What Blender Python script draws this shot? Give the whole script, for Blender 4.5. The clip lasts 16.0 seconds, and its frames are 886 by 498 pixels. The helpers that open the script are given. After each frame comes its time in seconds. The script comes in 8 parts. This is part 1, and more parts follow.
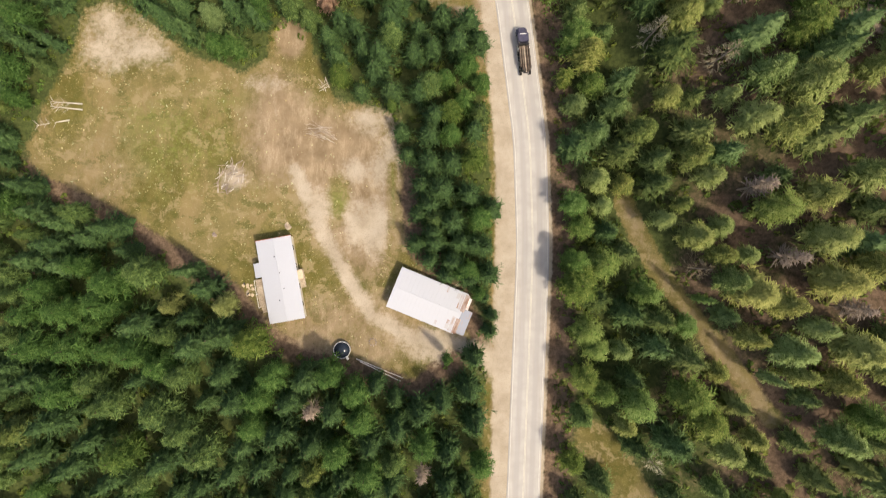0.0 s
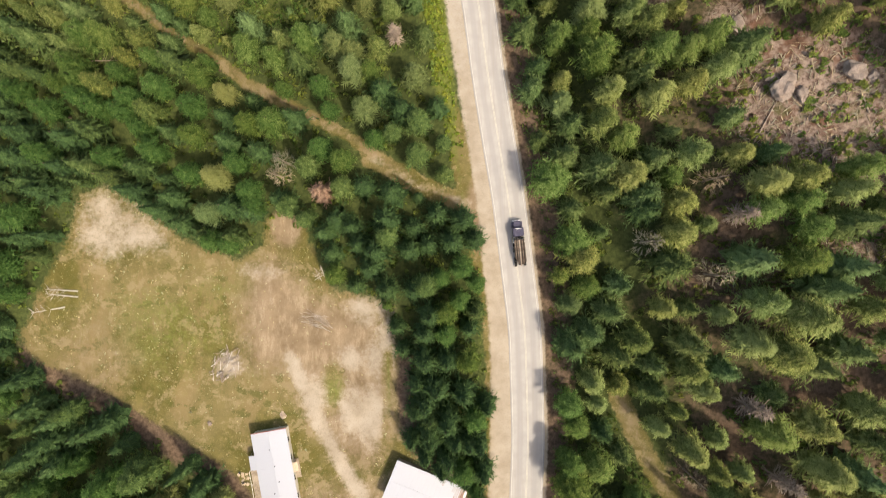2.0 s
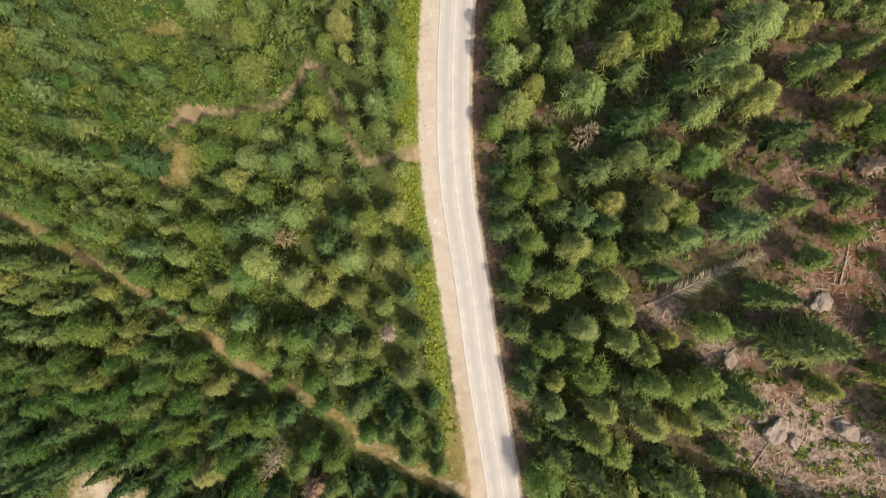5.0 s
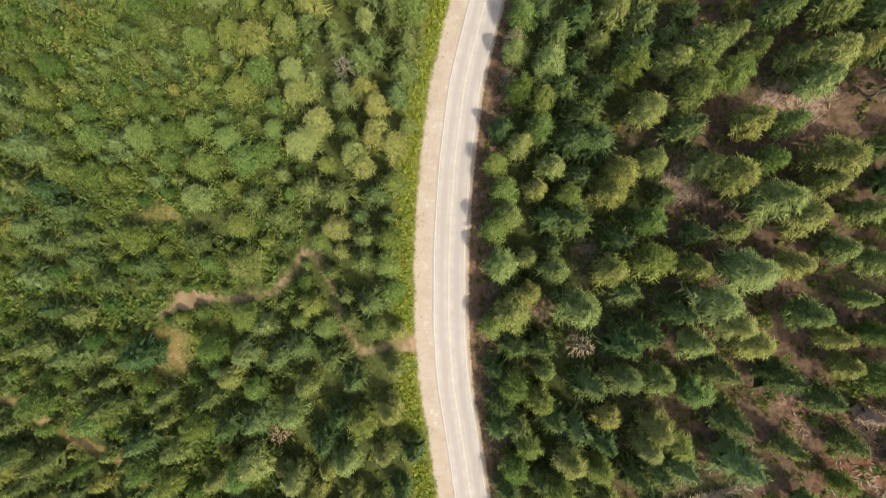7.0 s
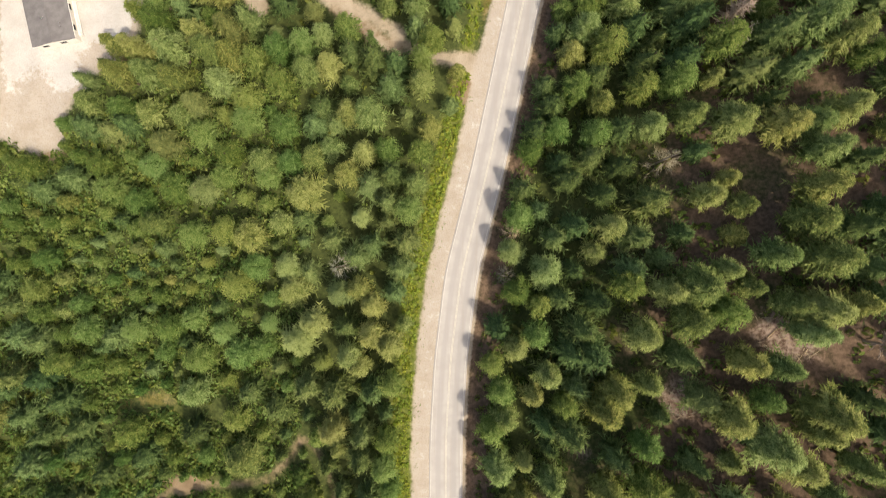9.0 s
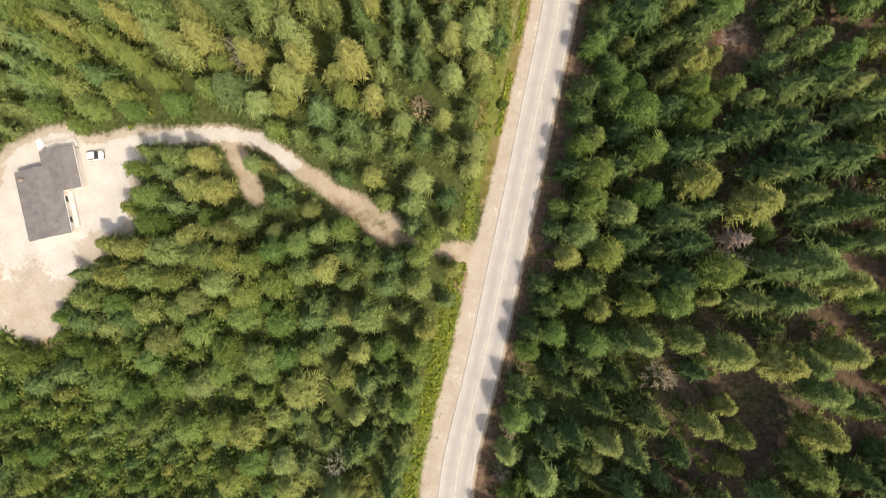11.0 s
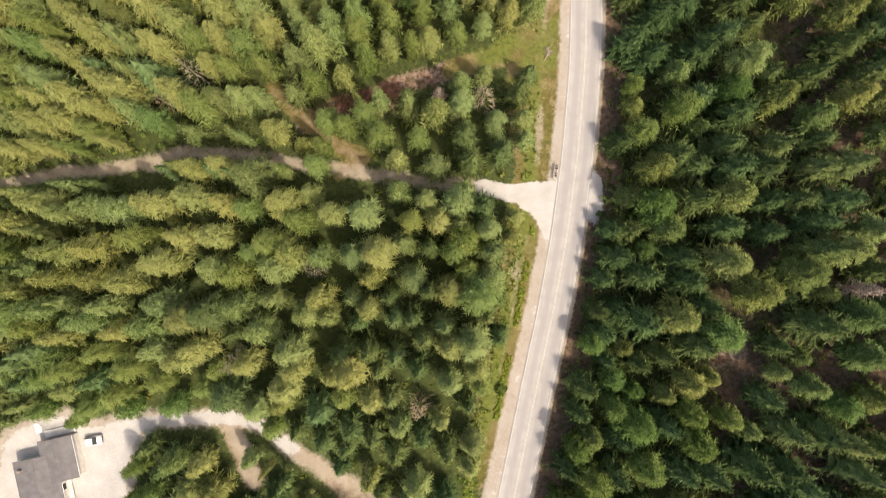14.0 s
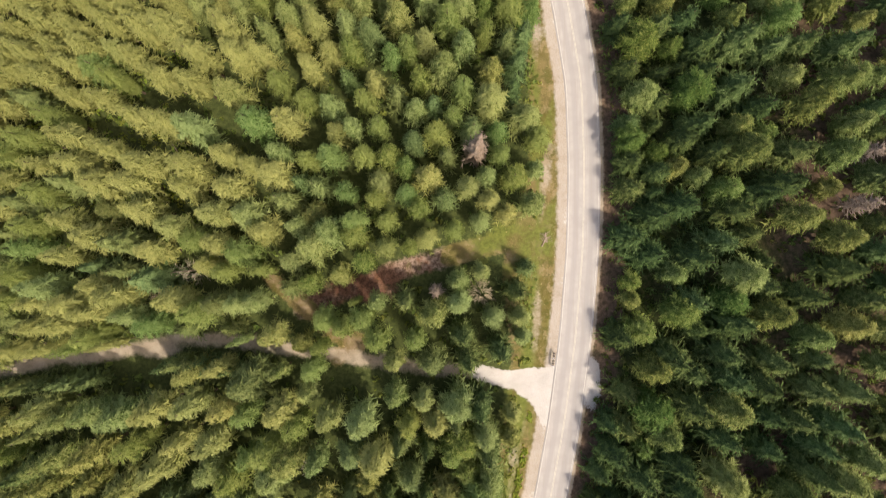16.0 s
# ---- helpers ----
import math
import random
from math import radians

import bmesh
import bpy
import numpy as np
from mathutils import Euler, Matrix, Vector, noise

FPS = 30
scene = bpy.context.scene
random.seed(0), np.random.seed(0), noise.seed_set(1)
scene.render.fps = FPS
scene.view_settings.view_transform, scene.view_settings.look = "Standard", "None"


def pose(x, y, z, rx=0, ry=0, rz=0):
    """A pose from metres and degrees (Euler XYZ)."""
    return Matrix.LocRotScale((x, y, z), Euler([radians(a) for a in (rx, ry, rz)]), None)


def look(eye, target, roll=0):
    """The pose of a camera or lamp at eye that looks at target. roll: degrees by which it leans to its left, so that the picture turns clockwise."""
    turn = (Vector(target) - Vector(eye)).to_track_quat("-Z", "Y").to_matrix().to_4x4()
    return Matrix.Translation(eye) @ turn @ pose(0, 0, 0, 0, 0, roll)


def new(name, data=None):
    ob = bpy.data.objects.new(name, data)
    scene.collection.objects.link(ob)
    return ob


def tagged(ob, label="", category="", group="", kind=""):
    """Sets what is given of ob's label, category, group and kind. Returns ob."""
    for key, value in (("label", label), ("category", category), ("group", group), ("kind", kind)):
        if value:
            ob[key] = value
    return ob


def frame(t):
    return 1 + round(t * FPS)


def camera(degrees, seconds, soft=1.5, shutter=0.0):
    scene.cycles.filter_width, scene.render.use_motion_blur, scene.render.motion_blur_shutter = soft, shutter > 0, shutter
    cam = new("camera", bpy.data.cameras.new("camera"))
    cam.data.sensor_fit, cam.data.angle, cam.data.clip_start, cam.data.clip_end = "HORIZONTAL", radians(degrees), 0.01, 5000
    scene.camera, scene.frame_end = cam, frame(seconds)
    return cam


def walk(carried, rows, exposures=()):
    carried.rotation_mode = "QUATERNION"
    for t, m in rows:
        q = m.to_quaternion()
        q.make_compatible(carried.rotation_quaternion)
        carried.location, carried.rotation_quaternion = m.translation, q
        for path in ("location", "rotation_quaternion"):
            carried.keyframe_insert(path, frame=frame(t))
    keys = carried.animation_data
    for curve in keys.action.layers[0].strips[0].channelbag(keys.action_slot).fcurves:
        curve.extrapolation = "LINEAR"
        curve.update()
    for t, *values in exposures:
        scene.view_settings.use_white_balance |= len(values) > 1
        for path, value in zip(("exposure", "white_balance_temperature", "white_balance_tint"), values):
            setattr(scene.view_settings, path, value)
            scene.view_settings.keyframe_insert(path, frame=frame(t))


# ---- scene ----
# A forest road seen straight down from about 128 m. x: to the right, y: along the flight, z: up.
cam = camera(75.0, 16.0, soft=1.0, shutter=0.35)
PATH = [(0.0, 0.0, 0.0), (2.0, 1.05, 42.08), (4.2, 2.1, 88.37), (6.3, 3.0, 132.55), (9.2, 4.1, 193.57),
        (11.3, 4.8, 237.75), (13.3, 5.0, 279.83), (14.7, 5.3, 308.67), (16.0, 5.7, 335.45)]
walk(cam, [(t, pose(x, y, 127.7, 0, 0, 0)) for t, x, y in PATH], [(0.0, 0.62, 7700, 10), (1.5, 0.66, 7700, 10), (9.0, 0.67, 7700, 10), (14.0, 0.68, 7630, 13), (16.0, 0.65, 7600, 14)])

# ---- light ----
SUN_ELEVATION, SUN_AZIMUTH = radians(56), radians(-44)      # azimuth counted from +x towards +y
to_sun = Vector((math.cos(SUN_ELEVATION) * math.cos(SUN_AZIMUTH),
                 math.cos(SUN_ELEVATION) * math.sin(SUN_AZIMUTH), math.sin(SUN_ELEVATION)))
world = bpy.data.worlds.new("world")
scene.world = world
world.use_nodes = True
sky = world.node_tree.nodes.new("ShaderNodeTexSky")
sky.sky_type, sky.sun_disc = "NISHITA", False
sky.sun_elevation, sky.sun_rotation = SUN_ELEVATION, math.pi / 2 - SUN_AZIMUTH
background = world.node_tree.nodes["Background"]
background.inputs["Strength"].default_value = 0.15
sky.dust_density, sky.ozone_density = 4.0, 0.5
world.node_tree.links.new(sky.outputs[0], background.inputs["Color"])
sun_data = bpy.data.lights.new("sun", "SUN")
sun_data.energy, sun_data.angle, sun_data.color = 2.5, radians(0.9), (1.0, 0.94, 0.84)
new("sun", sun_data).matrix_world = look(to_sun * 400, (0, 0, 0))


# ---- materials ----
class Nodes:
    """A material's node tree, with short calls for the usual nodes."""

    def __init__(self, name, roughness=0.9):
        self.mat = bpy.data.materials.new(name)
        self.mat.use_nodes = True
        self.t = self.mat.node_tree
        self.bsdf = self.t.nodes["Principled BSDF"]
        self.bsdf.inputs["Roughness"].default_value = roughness
        self.bsdf.inputs["Specular IOR Level"].default_value = 0.25
        self.coords = self.t.nodes.new("ShaderNodeTexCoord").outputs["Object"]

    def link(self, a, b):
        if hasattr(a, "node"):
            self.t.links.new(a, b)
        else:
            b.default_value = a

    def noise(self, scale, detail=4.0, rough=0.6, coords=None, distortion=0.0):
        n = self.t.nodes.new("ShaderNodeTexNoise")
        n.inputs["Scale"].default_value, n.inputs["Detail"].default_value = scale, detail
        n.inputs["Roughness"].default_value, n.inputs["Distortion"].default_value = rough, distortion
        self.link(coords or self.coords, n.inputs["Vector"])
        return n.outputs["Fac"]

    def stretch(self, sx, sy, sz, turn=0.0):
        n = self.t.nodes.new("ShaderNodeMapping")
        n.inputs["Scale"].default_value = (sx, sy, sz)
        n.inputs["Rotation"].default_value = (0, 0, turn)
        self.link(self.coords, n.inputs["Vector"])
        return n.outputs["Vector"]

    def ramp(self, value, lo, hi, a=0.0, b=1.0):
        n = self.t.nodes.new("ShaderNodeMapRange")
        n.interpolation_type = "SMOOTHSTEP"
        self.link(value, n.inputs["Value"])
        for key, v in (("From Min", lo), ("From Max", hi), ("To Min", a), ("To Max", b)):
            n.inputs[key].default_value = v
        return n.outputs["Result"]

    def maths(self, op, a, b=0.0, clamp=False):
        n = self.t.nodes.new("ShaderNodeMath")
        n.operation, n.use_clamp = op, clamp
        self.link(a, n.inputs[0]), self.link(b, n.inputs[1])
        return n.outputs[0]

    def mix(self, fac, a, b):
        n = self.t.nodes.new("ShaderNodeMix")
        n.data_type = "RGBA"
        self.link(fac, n.inputs[0])
        self.link((*a, 1.0) if isinstance(a, tuple) else a, n.inputs[6])
        self.link((*b, 1.0) if isinstance(b, tuple) else b, n.inputs[7])
        return n.outputs[2]

    def times(self, a, b):
        n = self.t.nodes.new("ShaderNodeMix")
        n.data_type, n.blend_type = "RGBA", "MULTIPLY"
        n.inputs[0].default_value = 1.0
        self.link(a, n.inputs[6]), self.link(b, n.inputs[7])
        return n.outputs[2]

    def attribute(self, name):
        n = self.t.nodes.new("ShaderNodeAttribute")
        n.attribute_name = name
        return n.outputs["Fac"]

    def bump(self, height, strength, distance):
        n = self.t.nodes.new("ShaderNodeBump")
        n.inputs["Strength"].default_value, n.inputs["Distance"].default_value = strength, distance
        self.link(height, n.inputs["Height"])
        self.link(n.outputs[0], self.bsdf.inputs["Normal"])

    def done(self, colour):
        self.link((*colour, 1.0) if isinstance(colour, tuple) else colour, self.bsdf.inputs["Base Color"])
        return self.mat


def plain(name, a, b, scale=3.0, roughness=0.7, metallic=0.0, bump=0.2):
    """A worn surface: two tones in blotches and fine grain."""
    n = Nodes(name, roughness)
    n.bsdf.inputs["Metallic"].default_value = metallic
    big, fine = n.noise(scale * 0.3), n.noise(scale * 6)
    f = n.maths("ADD", n.maths("MULTIPLY", big, 0.65), n.maths("MULTIPLY", fine, 0.35))
    if bump:
        n.bump(fine, bump, 0.02)
    return n.done(n.mix(n.ramp(f, 0.35, 0.65), a, b))


def foliage(name, dark, mid, light, translucent=0.24):
    """Leaves: tint from tree to tree, and from leaf to leaf, with bough shading in the colour."""
    n = Nodes(name, 0.75)
    info = n.t.nodes.new("ShaderNodeObjectInfo").outputs["Color"]
    tree = n.maths("ADD", n.attribute("tint"), info)
    leaf = n.t.nodes.new("ShaderNodeNewGeometry").outputs["Random Per Island"]
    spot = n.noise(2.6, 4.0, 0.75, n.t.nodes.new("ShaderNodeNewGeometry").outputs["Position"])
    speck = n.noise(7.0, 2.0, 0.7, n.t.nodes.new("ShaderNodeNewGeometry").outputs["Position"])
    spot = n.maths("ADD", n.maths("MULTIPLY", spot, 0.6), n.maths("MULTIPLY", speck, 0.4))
    # lighter and darker clumps a metre wide, painted as the shading of boughs
    bough_shade = n.noise(0.8, 3.0, 0.6, n.t.nodes.new("ShaderNodeNewGeometry").outputs["Position"])
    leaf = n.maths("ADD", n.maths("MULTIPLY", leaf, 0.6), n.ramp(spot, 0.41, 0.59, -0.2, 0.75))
    leaf = n.maths("ADD", leaf, n.ramp(bough_shade, 0.36, 0.64, -0.24, 0.24))
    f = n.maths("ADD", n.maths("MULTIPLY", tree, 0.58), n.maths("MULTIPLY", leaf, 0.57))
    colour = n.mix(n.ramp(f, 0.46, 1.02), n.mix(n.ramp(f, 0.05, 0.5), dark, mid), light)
    n.bump(spot, 1.0, 0.3)
    hue = n.maths("FRACT", n.maths("MULTIPLY", tree, 37.3))          # some trees olive, some blue-green
    colour = n.times(colour, n.mix(hue, (0.80, 1.0, 0.98), (1.075, 1.0, 0.83)))
    thin = n.t.nodes.new("ShaderNodeBsdfTranslucent")
    n.link(colour, thin.inputs["Color"])
    both = n.t.nodes.new("ShaderNodeMixShader")
    both.inputs[0].default_value = translucent
    n.link(n.bsdf.outputs[0], both.inputs[1]), n.link(thin.outputs[0], both.inputs[2])
    n.link(both.outputs[0], n.t.nodes["Material Output"].inputs["Surface"])
    return n.done(colour)


def ground_material():
    """Forest floor, with sand, dirt, dry grass, green grass and gravel where the plan has them."""
    n = Nodes("ground", 0.95)
    wide, middle, fine, grit = n.noise(0.045, 5), n.noise(0.22, 5, 0.65), n.noise(1.1, 4, 0.7), n.noise(4.5, 2, 0.7)
    edge = n.maths("MULTIPLY", n.maths("SUBTRACT", n.maths("ADD", n.maths("MULTIPLY", middle, 0.5), n.maths("MULTIPLY", fine, 0.5)), 0.5), 1.5)

    def region(name, lo=0.35, hi=0.65):
        return n.ramp(n.maths("ADD", n.attribute(name), edge), lo, hi)

    moss = n.mix(n.ramp(fine, 0.3, 0.7), (0.03, 0.045, 0.013), (0.078, 0.098, 0.03))
    litter = n.mix(n.ramp(fine, 0.3, 0.7), (0.074, 0.049, 0.033), (0.172, 0.120, 0.084))
    floor_colour = n.mix(region("litter_and_shade", 0.3, 0.9), moss, litter)
    slash_and_shade = n.mix(n.ramp(fine, 0.35, 0.65), (0.10, 0.062, 0.046), (0.33, 0.255, 0.21))
    slash_and_shade = n.mix(n.ramp(n.noise(0.16, 5, 0.65), 0.5, 0.68, 0.0, 0.8), slash_and_shade, (0.15, 0.066, 0.038))
    slash_and_shade = n.mix(n.ramp(n.noise(0.3, 5, 0.65), 0.56, 0.7, 0.0, 0.8), slash_and_shade, (0.10, 0.10, 0.035))
    # reddish brown soil, also used as painted tree shade
    slash_and_shade = n.mix(n.maths("MULTIPLY", n.attribute("rust"), n.ramp(middle, 0.35, 0.55, 0.45, 0.95)), slash_and_shade, n.mix(n.ramp(fine, 0.35, 0.65), (0.085, 0.040, 0.024), (0.20, 0.098, 0.062)))
    floor_colour = n.mix(region("slash_and_shade", 0.3, 0.8), floor_colour, slash_and_shade)
    dry = n.mix(n.ramp(middle, 0.3, 0.7), (0.098, 0.086, 0.022), (0.158, 0.136, 0.044))
    dry = n.mix(n.ramp(n.noise(0.5, 6, 0.7), 0.42, 0.62, 0.0, 0.8), dry, (0.080, 0.078, 0.017))
    dry = n.mix(n.ramp(wide, 0.45, 0.60, 0.0, 0.5), dry, (0.215, 0.170, 0.085))
    dry = n.mix(n.ramp(n.noise(0.11, 6, 0.7, n.stretch(1.0, 0.5, 1.0)), 0.5, 0.62, 0.0, 0.6), dry, (0.225, 0.165, 0.085))
    dry = n.mix(n.ramp(n.noise(0.28, 6, 0.72), 0.52, 0.60, 0.0, 0.7), dry, (0.26, 0.205, 0.115))
    dry = n.mix(n.ramp(n.noise(0.33, 6, 0.72, n.stretch(0.7, 1.0, 1.0)), 0.54, 0.62, 0.0, 0.7), dry, (0.078, 0.084, 0.018))
    dry = n.mix(n.ramp(grit, 0.58, 0.72, 0.0, 0.4), dry, (0.40, 0.35, 0.19))
    green = n.mix(n.ramp(fine, 0.3, 0.7), (0.080, 0.105, 0.022), (0.155, 0.178, 0.042))
    dirt = n.mix(n.ramp(middle, 0.3, 0.7), (0.170, 0.124, 0.076), (0.265, 0.203, 0.134))
    dirt = n.mix(n.ramp(n.noise(0.6, 6, 0.7, n.stretch(1.0, 0.35, 1.0)), 0.45, 0.65, 0.0, 0.5), dirt, (0.41, 0.33, 0.235))
    dirt = n.mix(n.ramp(grit, 0.35, 0.6), n.mix(0.35, dirt, (0.18, 0.12, 0.07)), dirt)
    sand = n.mix(n.ramp(middle, 0.3, 0.7), (0.285, 0.240, 0.182), (0.395, 0.342, 0.274))
    sand = n.mix(n.ramp(grit, 0.34, 0.46, 0.45, 0.0), sand, (0.20, 0.16, 0.12))
    sand = n.mix(n.maths("MULTIPLY", n.attribute("pale"), n.ramp(n.maths("ADD", n.maths("MULTIPLY", fine, 0.5), n.maths("MULTIPLY", middle, 0.5)), 0.36, 0.62, 0.4, 0.95)), sand, n.mix(n.ramp(grit, 0.3, 0.55), (0.300, 0.270, 0.238), (0.392, 0.360, 0.326)))
    gravel = n.mix(n.ramp(middle, 0.3, 0.75), (0.415, 0.408, 0.400), (0.525, 0.520, 0.512))
    gravel = n.mix(n.ramp(grit, 0.3, 0.6, 0.5, 0.0), gravel, (0.36, 0.32, 0.28))
    colour = n.mix(region("dry"), floor_colour, dry)
    colour = n.mix(region("green", 0.2, 0.95), colour, green)
    colour = n.mix(region("dirt", 0.2, 0.85), colour, dirt)
    colour = n.mix(region("sand", 0.25, 0.8), colour, sand)
    colour = n.mix(region("gravel", 0.42, 0.62), colour, gravel)
    n.bump(n.maths("ADD", fine, grit), 0.5, 0.12)
    return n.done(colour)


def asphalt_material():
    """Aged, pale asphalt with wheel tracks, patches and fine cracks."""
    n = Nodes("asphalt", 0.85)
    across = n.attribute("across")
    track = n.ramp(n.maths("ABSOLUTE", n.maths("SUBTRACT", n.maths("ABSOLUTE", across), 0.5)), 0.05, 0.3)
    middle, fine = n.noise(0.35, 5), n.noise(9.0, 3, 0.7)
    colour = n.mix(n.ramp(middle, 0.3, 0.7), (0.350, 0.342, 0.338), (0.415, 0.406, 0.402))
    colour = n.mix(n.ramp(track, 0.0, 1.0, 0.7, 0.0), colour, (0.315, 0.312, 0.314))
    streak = n.noise(0.8, 4, 0.6, n.stretch(1.6, 0.06, 1.0))
    colour = n.mix(n.ramp(streak, 0.48, 0.66, 0.0, 0.4), colour, (0.32, 0.300, 0.285))
    colour = n.mix(n.ramp(fine, 0.35, 0.7, 0.2, 0.0), colour, (0.32, 0.29, 0.265))
    n.bump(fine, 0.3, 0.01)
    return n.done(colour)


def roof_sheet(name, base, stain, ribs, stain_amount):
    """Painted sheet metal with faint ribs and rust or dirt stains."""
    n = Nodes(name, 0.45)
    n.bsdf.inputs["Metallic"].default_value = 0.1
    big, fine = n.noise(0.35, 5, 0.65), n.noise(5.0, 3)
    run = n.noise(1.0, 4, 0.6, n.stretch(2.4, 0.25, 1.0))
    f = n.maths("ADD", n.maths("MULTIPLY", big, 0.6), n.maths("MULTIPLY", run, 0.4))
    colour = n.mix(n.ramp(f, 0.62 - stain_amount, 0.78 - stain_amount), base, stain)
    colour = n.mix(n.ramp(fine, 0.3, 0.7, 0.12, 0.0), colour, stain)
    wave = n.t.nodes.new("ShaderNodeTexWave")
    wave.inputs["Scale"].default_value = ribs
    n.link(n.coords, wave.inputs["Vector"])
    n.bump(wave.outputs["Fac"], 0.15, 0.02)
    return n.done(colour)


GROUND, ASPHALT = ground_material(), asphalt_material()
WHITE_LINE = plain("worn_white_paint", (0.43, 0.415, 0.40), (0.53, 0.512, 0.495), 4)
YELLOW_LINE = plain("worn_yellow_paint", (0.43, 0.41, 0.37), (0.52, 0.495, 0.44), 4)
BARK = plain("bark", (0.09, 0.065, 0.045), (0.20, 0.155, 0.115), 5, 0.95)
GREY_WOOD = plain("weathered_grey_wood", (0.21, 0.165, 0.13), (0.40, 0.33, 0.275), 4, 0.95)
RED_NEEDLES = foliage("dead_red_needles", (0.28, 0.172, 0.142), (0.39, 0.265, 0.225), (0.46, 0.345, 0.305), 0.15)
GREY_TWIGS = foliage("dead_grey_twigs", (0.220, 0.170, 0.125), (0.330, 0.265, 0.200), (0.440, 0.370, 0.290), 0.1)
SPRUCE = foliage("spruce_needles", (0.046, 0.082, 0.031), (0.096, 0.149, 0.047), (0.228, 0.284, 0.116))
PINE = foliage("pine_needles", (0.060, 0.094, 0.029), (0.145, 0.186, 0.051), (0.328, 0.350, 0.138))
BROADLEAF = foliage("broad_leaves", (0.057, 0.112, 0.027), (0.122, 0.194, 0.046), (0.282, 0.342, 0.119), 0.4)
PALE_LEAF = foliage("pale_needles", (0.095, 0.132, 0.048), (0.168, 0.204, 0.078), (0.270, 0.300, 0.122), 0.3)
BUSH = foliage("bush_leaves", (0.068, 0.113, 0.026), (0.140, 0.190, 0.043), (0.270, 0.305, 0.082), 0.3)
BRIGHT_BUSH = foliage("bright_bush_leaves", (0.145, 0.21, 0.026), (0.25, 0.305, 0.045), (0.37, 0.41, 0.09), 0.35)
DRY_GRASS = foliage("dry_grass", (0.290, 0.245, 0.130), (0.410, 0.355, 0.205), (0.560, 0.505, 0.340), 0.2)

# ---- plan: the road, the lie of the land, the clearings ----
ROAD = [(-900, -20), (-300, 2), (-120, 14), (-55, 17.7), (-20, 19.1), (0, 19.9), (24, 19.2), (54, 15.4), (66, 13.3), (81, 10.9),
        (93.5, 9.3), (106, 7.4), (118, 5.4), (130, 4.6), (147, 4.65), (165, 5.7), (184, 8.1), (207, 13.9), (225, 17.7),
        (244, 21.8), (263, 25.7), (280, 29.4), (297, 32.5), (316, 35.0), (335.5, 36.6), (353, 36.95), (372, 36.3),
        (390, 33.3), (430, 24), (520, 2), (800, -40), (1500, -60)]
_ry = np.arange(-900, 1500, 1.0)
_rx = np.interp(_ry, [a for a, b in ROAD], [b for a, b in ROAD])
_kernel = np.hanning(15)
_rx[20:-20] = np.convolve(_rx, _kernel / _kernel.sum(), "same")[20:-20]


def road_x(y):
    return np.interp(y, _ry, _rx)


def smooth(v, lo, hi):
    t = np.clip((v - lo) / (hi - lo), 0, 1)
    return t * t * (3 - 2 * t)


def lumps(x, y, size, seed):
    """Soft hills of about that size, from -1 to 1."""
    r = np.random.RandomState(seed)
    total = np.zeros(np.broadcast(x, y).shape)
    for _ in range(7):
        a, k, p = r.uniform(0, 2 * math.pi), r.uniform(0.6, 1.6) * 2 * math.pi / size, r.uniform(0, 6.3)
        total = total + np.sin((np.cos(a) * x + np.sin(a) * y) * k + p)
    return total / 4.0


def ground_z(x, y):
    """The land's height: level under the road, a hillside rising on one side, a gentle fall on the other."""
    x, y = np.asarray(x, float), np.asarray(y, float)
    d = x - road_x(y)
    slope = np.interp(y, [-80, -20, 20, 45, 70, 100, 159, 176, 210, 270, 330, 420], [0.32, 0.38, 0.42, 0.54, 0.6, 0.6, 0.5, 0.56, 0.52, 0.53, 0.52, 0.5])
    up = np.clip(d - 8.0, 0, None)
    up = slope * (up - 5 * (1 - np.exp(-up / 5)))
    up = 48 * np.tanh(up / 48)
    fall = np.interp(y, [-60, 0, 60, 100, 150, 210, 240], [0.0, 0.03, 0.05, 0.085, 0.075, 0.03, 0.008])
    down = -fall * 70 * np.tanh(np.clip(-d - 10, 0, None) / 70)
    ditch = -0.45 * np.exp(-((d - 6.6) / 1.5) ** 2)
    rough = smooth(np.abs(d), 7, 22)
    return up + down + ditch + rough * (0.45 * lumps(x, y, 38, 3) + 0.16 * lumps(x, y, 9, 4))


def line_distance(x, y, pts):
    best = np.full(np.broadcast(x, y).shape, 1e9)
    for (ax, ay), (bx, by) in zip(pts, pts[1:]):
        dx, dy = bx - ax, by - ay
        t = np.clip(((x - ax) * dx + (y - ay) * dy) / (dx * dx + dy * dy), 0, 1)
        best = np.minimum(best, np.hypot(x - ax - t * dx, y - ay - t * dy))
    return best


def area_distance(x, y, pts):
    """Metres inside (positive) or outside (negative) a closed outline."""
    inside = np.zeros(np.broadcast(x, y).shape, bool)
    for (ax, ay), (bx, by) in zip(pts, pts[1:] + pts[:1]):
        if ay != by:
            inside ^= ((ay > y) != (by > y)) & (x < (bx - ax) * (y - ay) / (by - ay) + ax)
    d = line_distance(x, y, pts + pts[:1])
    return np.where(inside, d, -d)


def blob(x, y, cx, cy, rx, ry):
    """Metres inside an ellipse, roughly."""
    return (1 - np.hypot((x - cx) / rx, (y - cy) / ry)) * min(rx, ry)


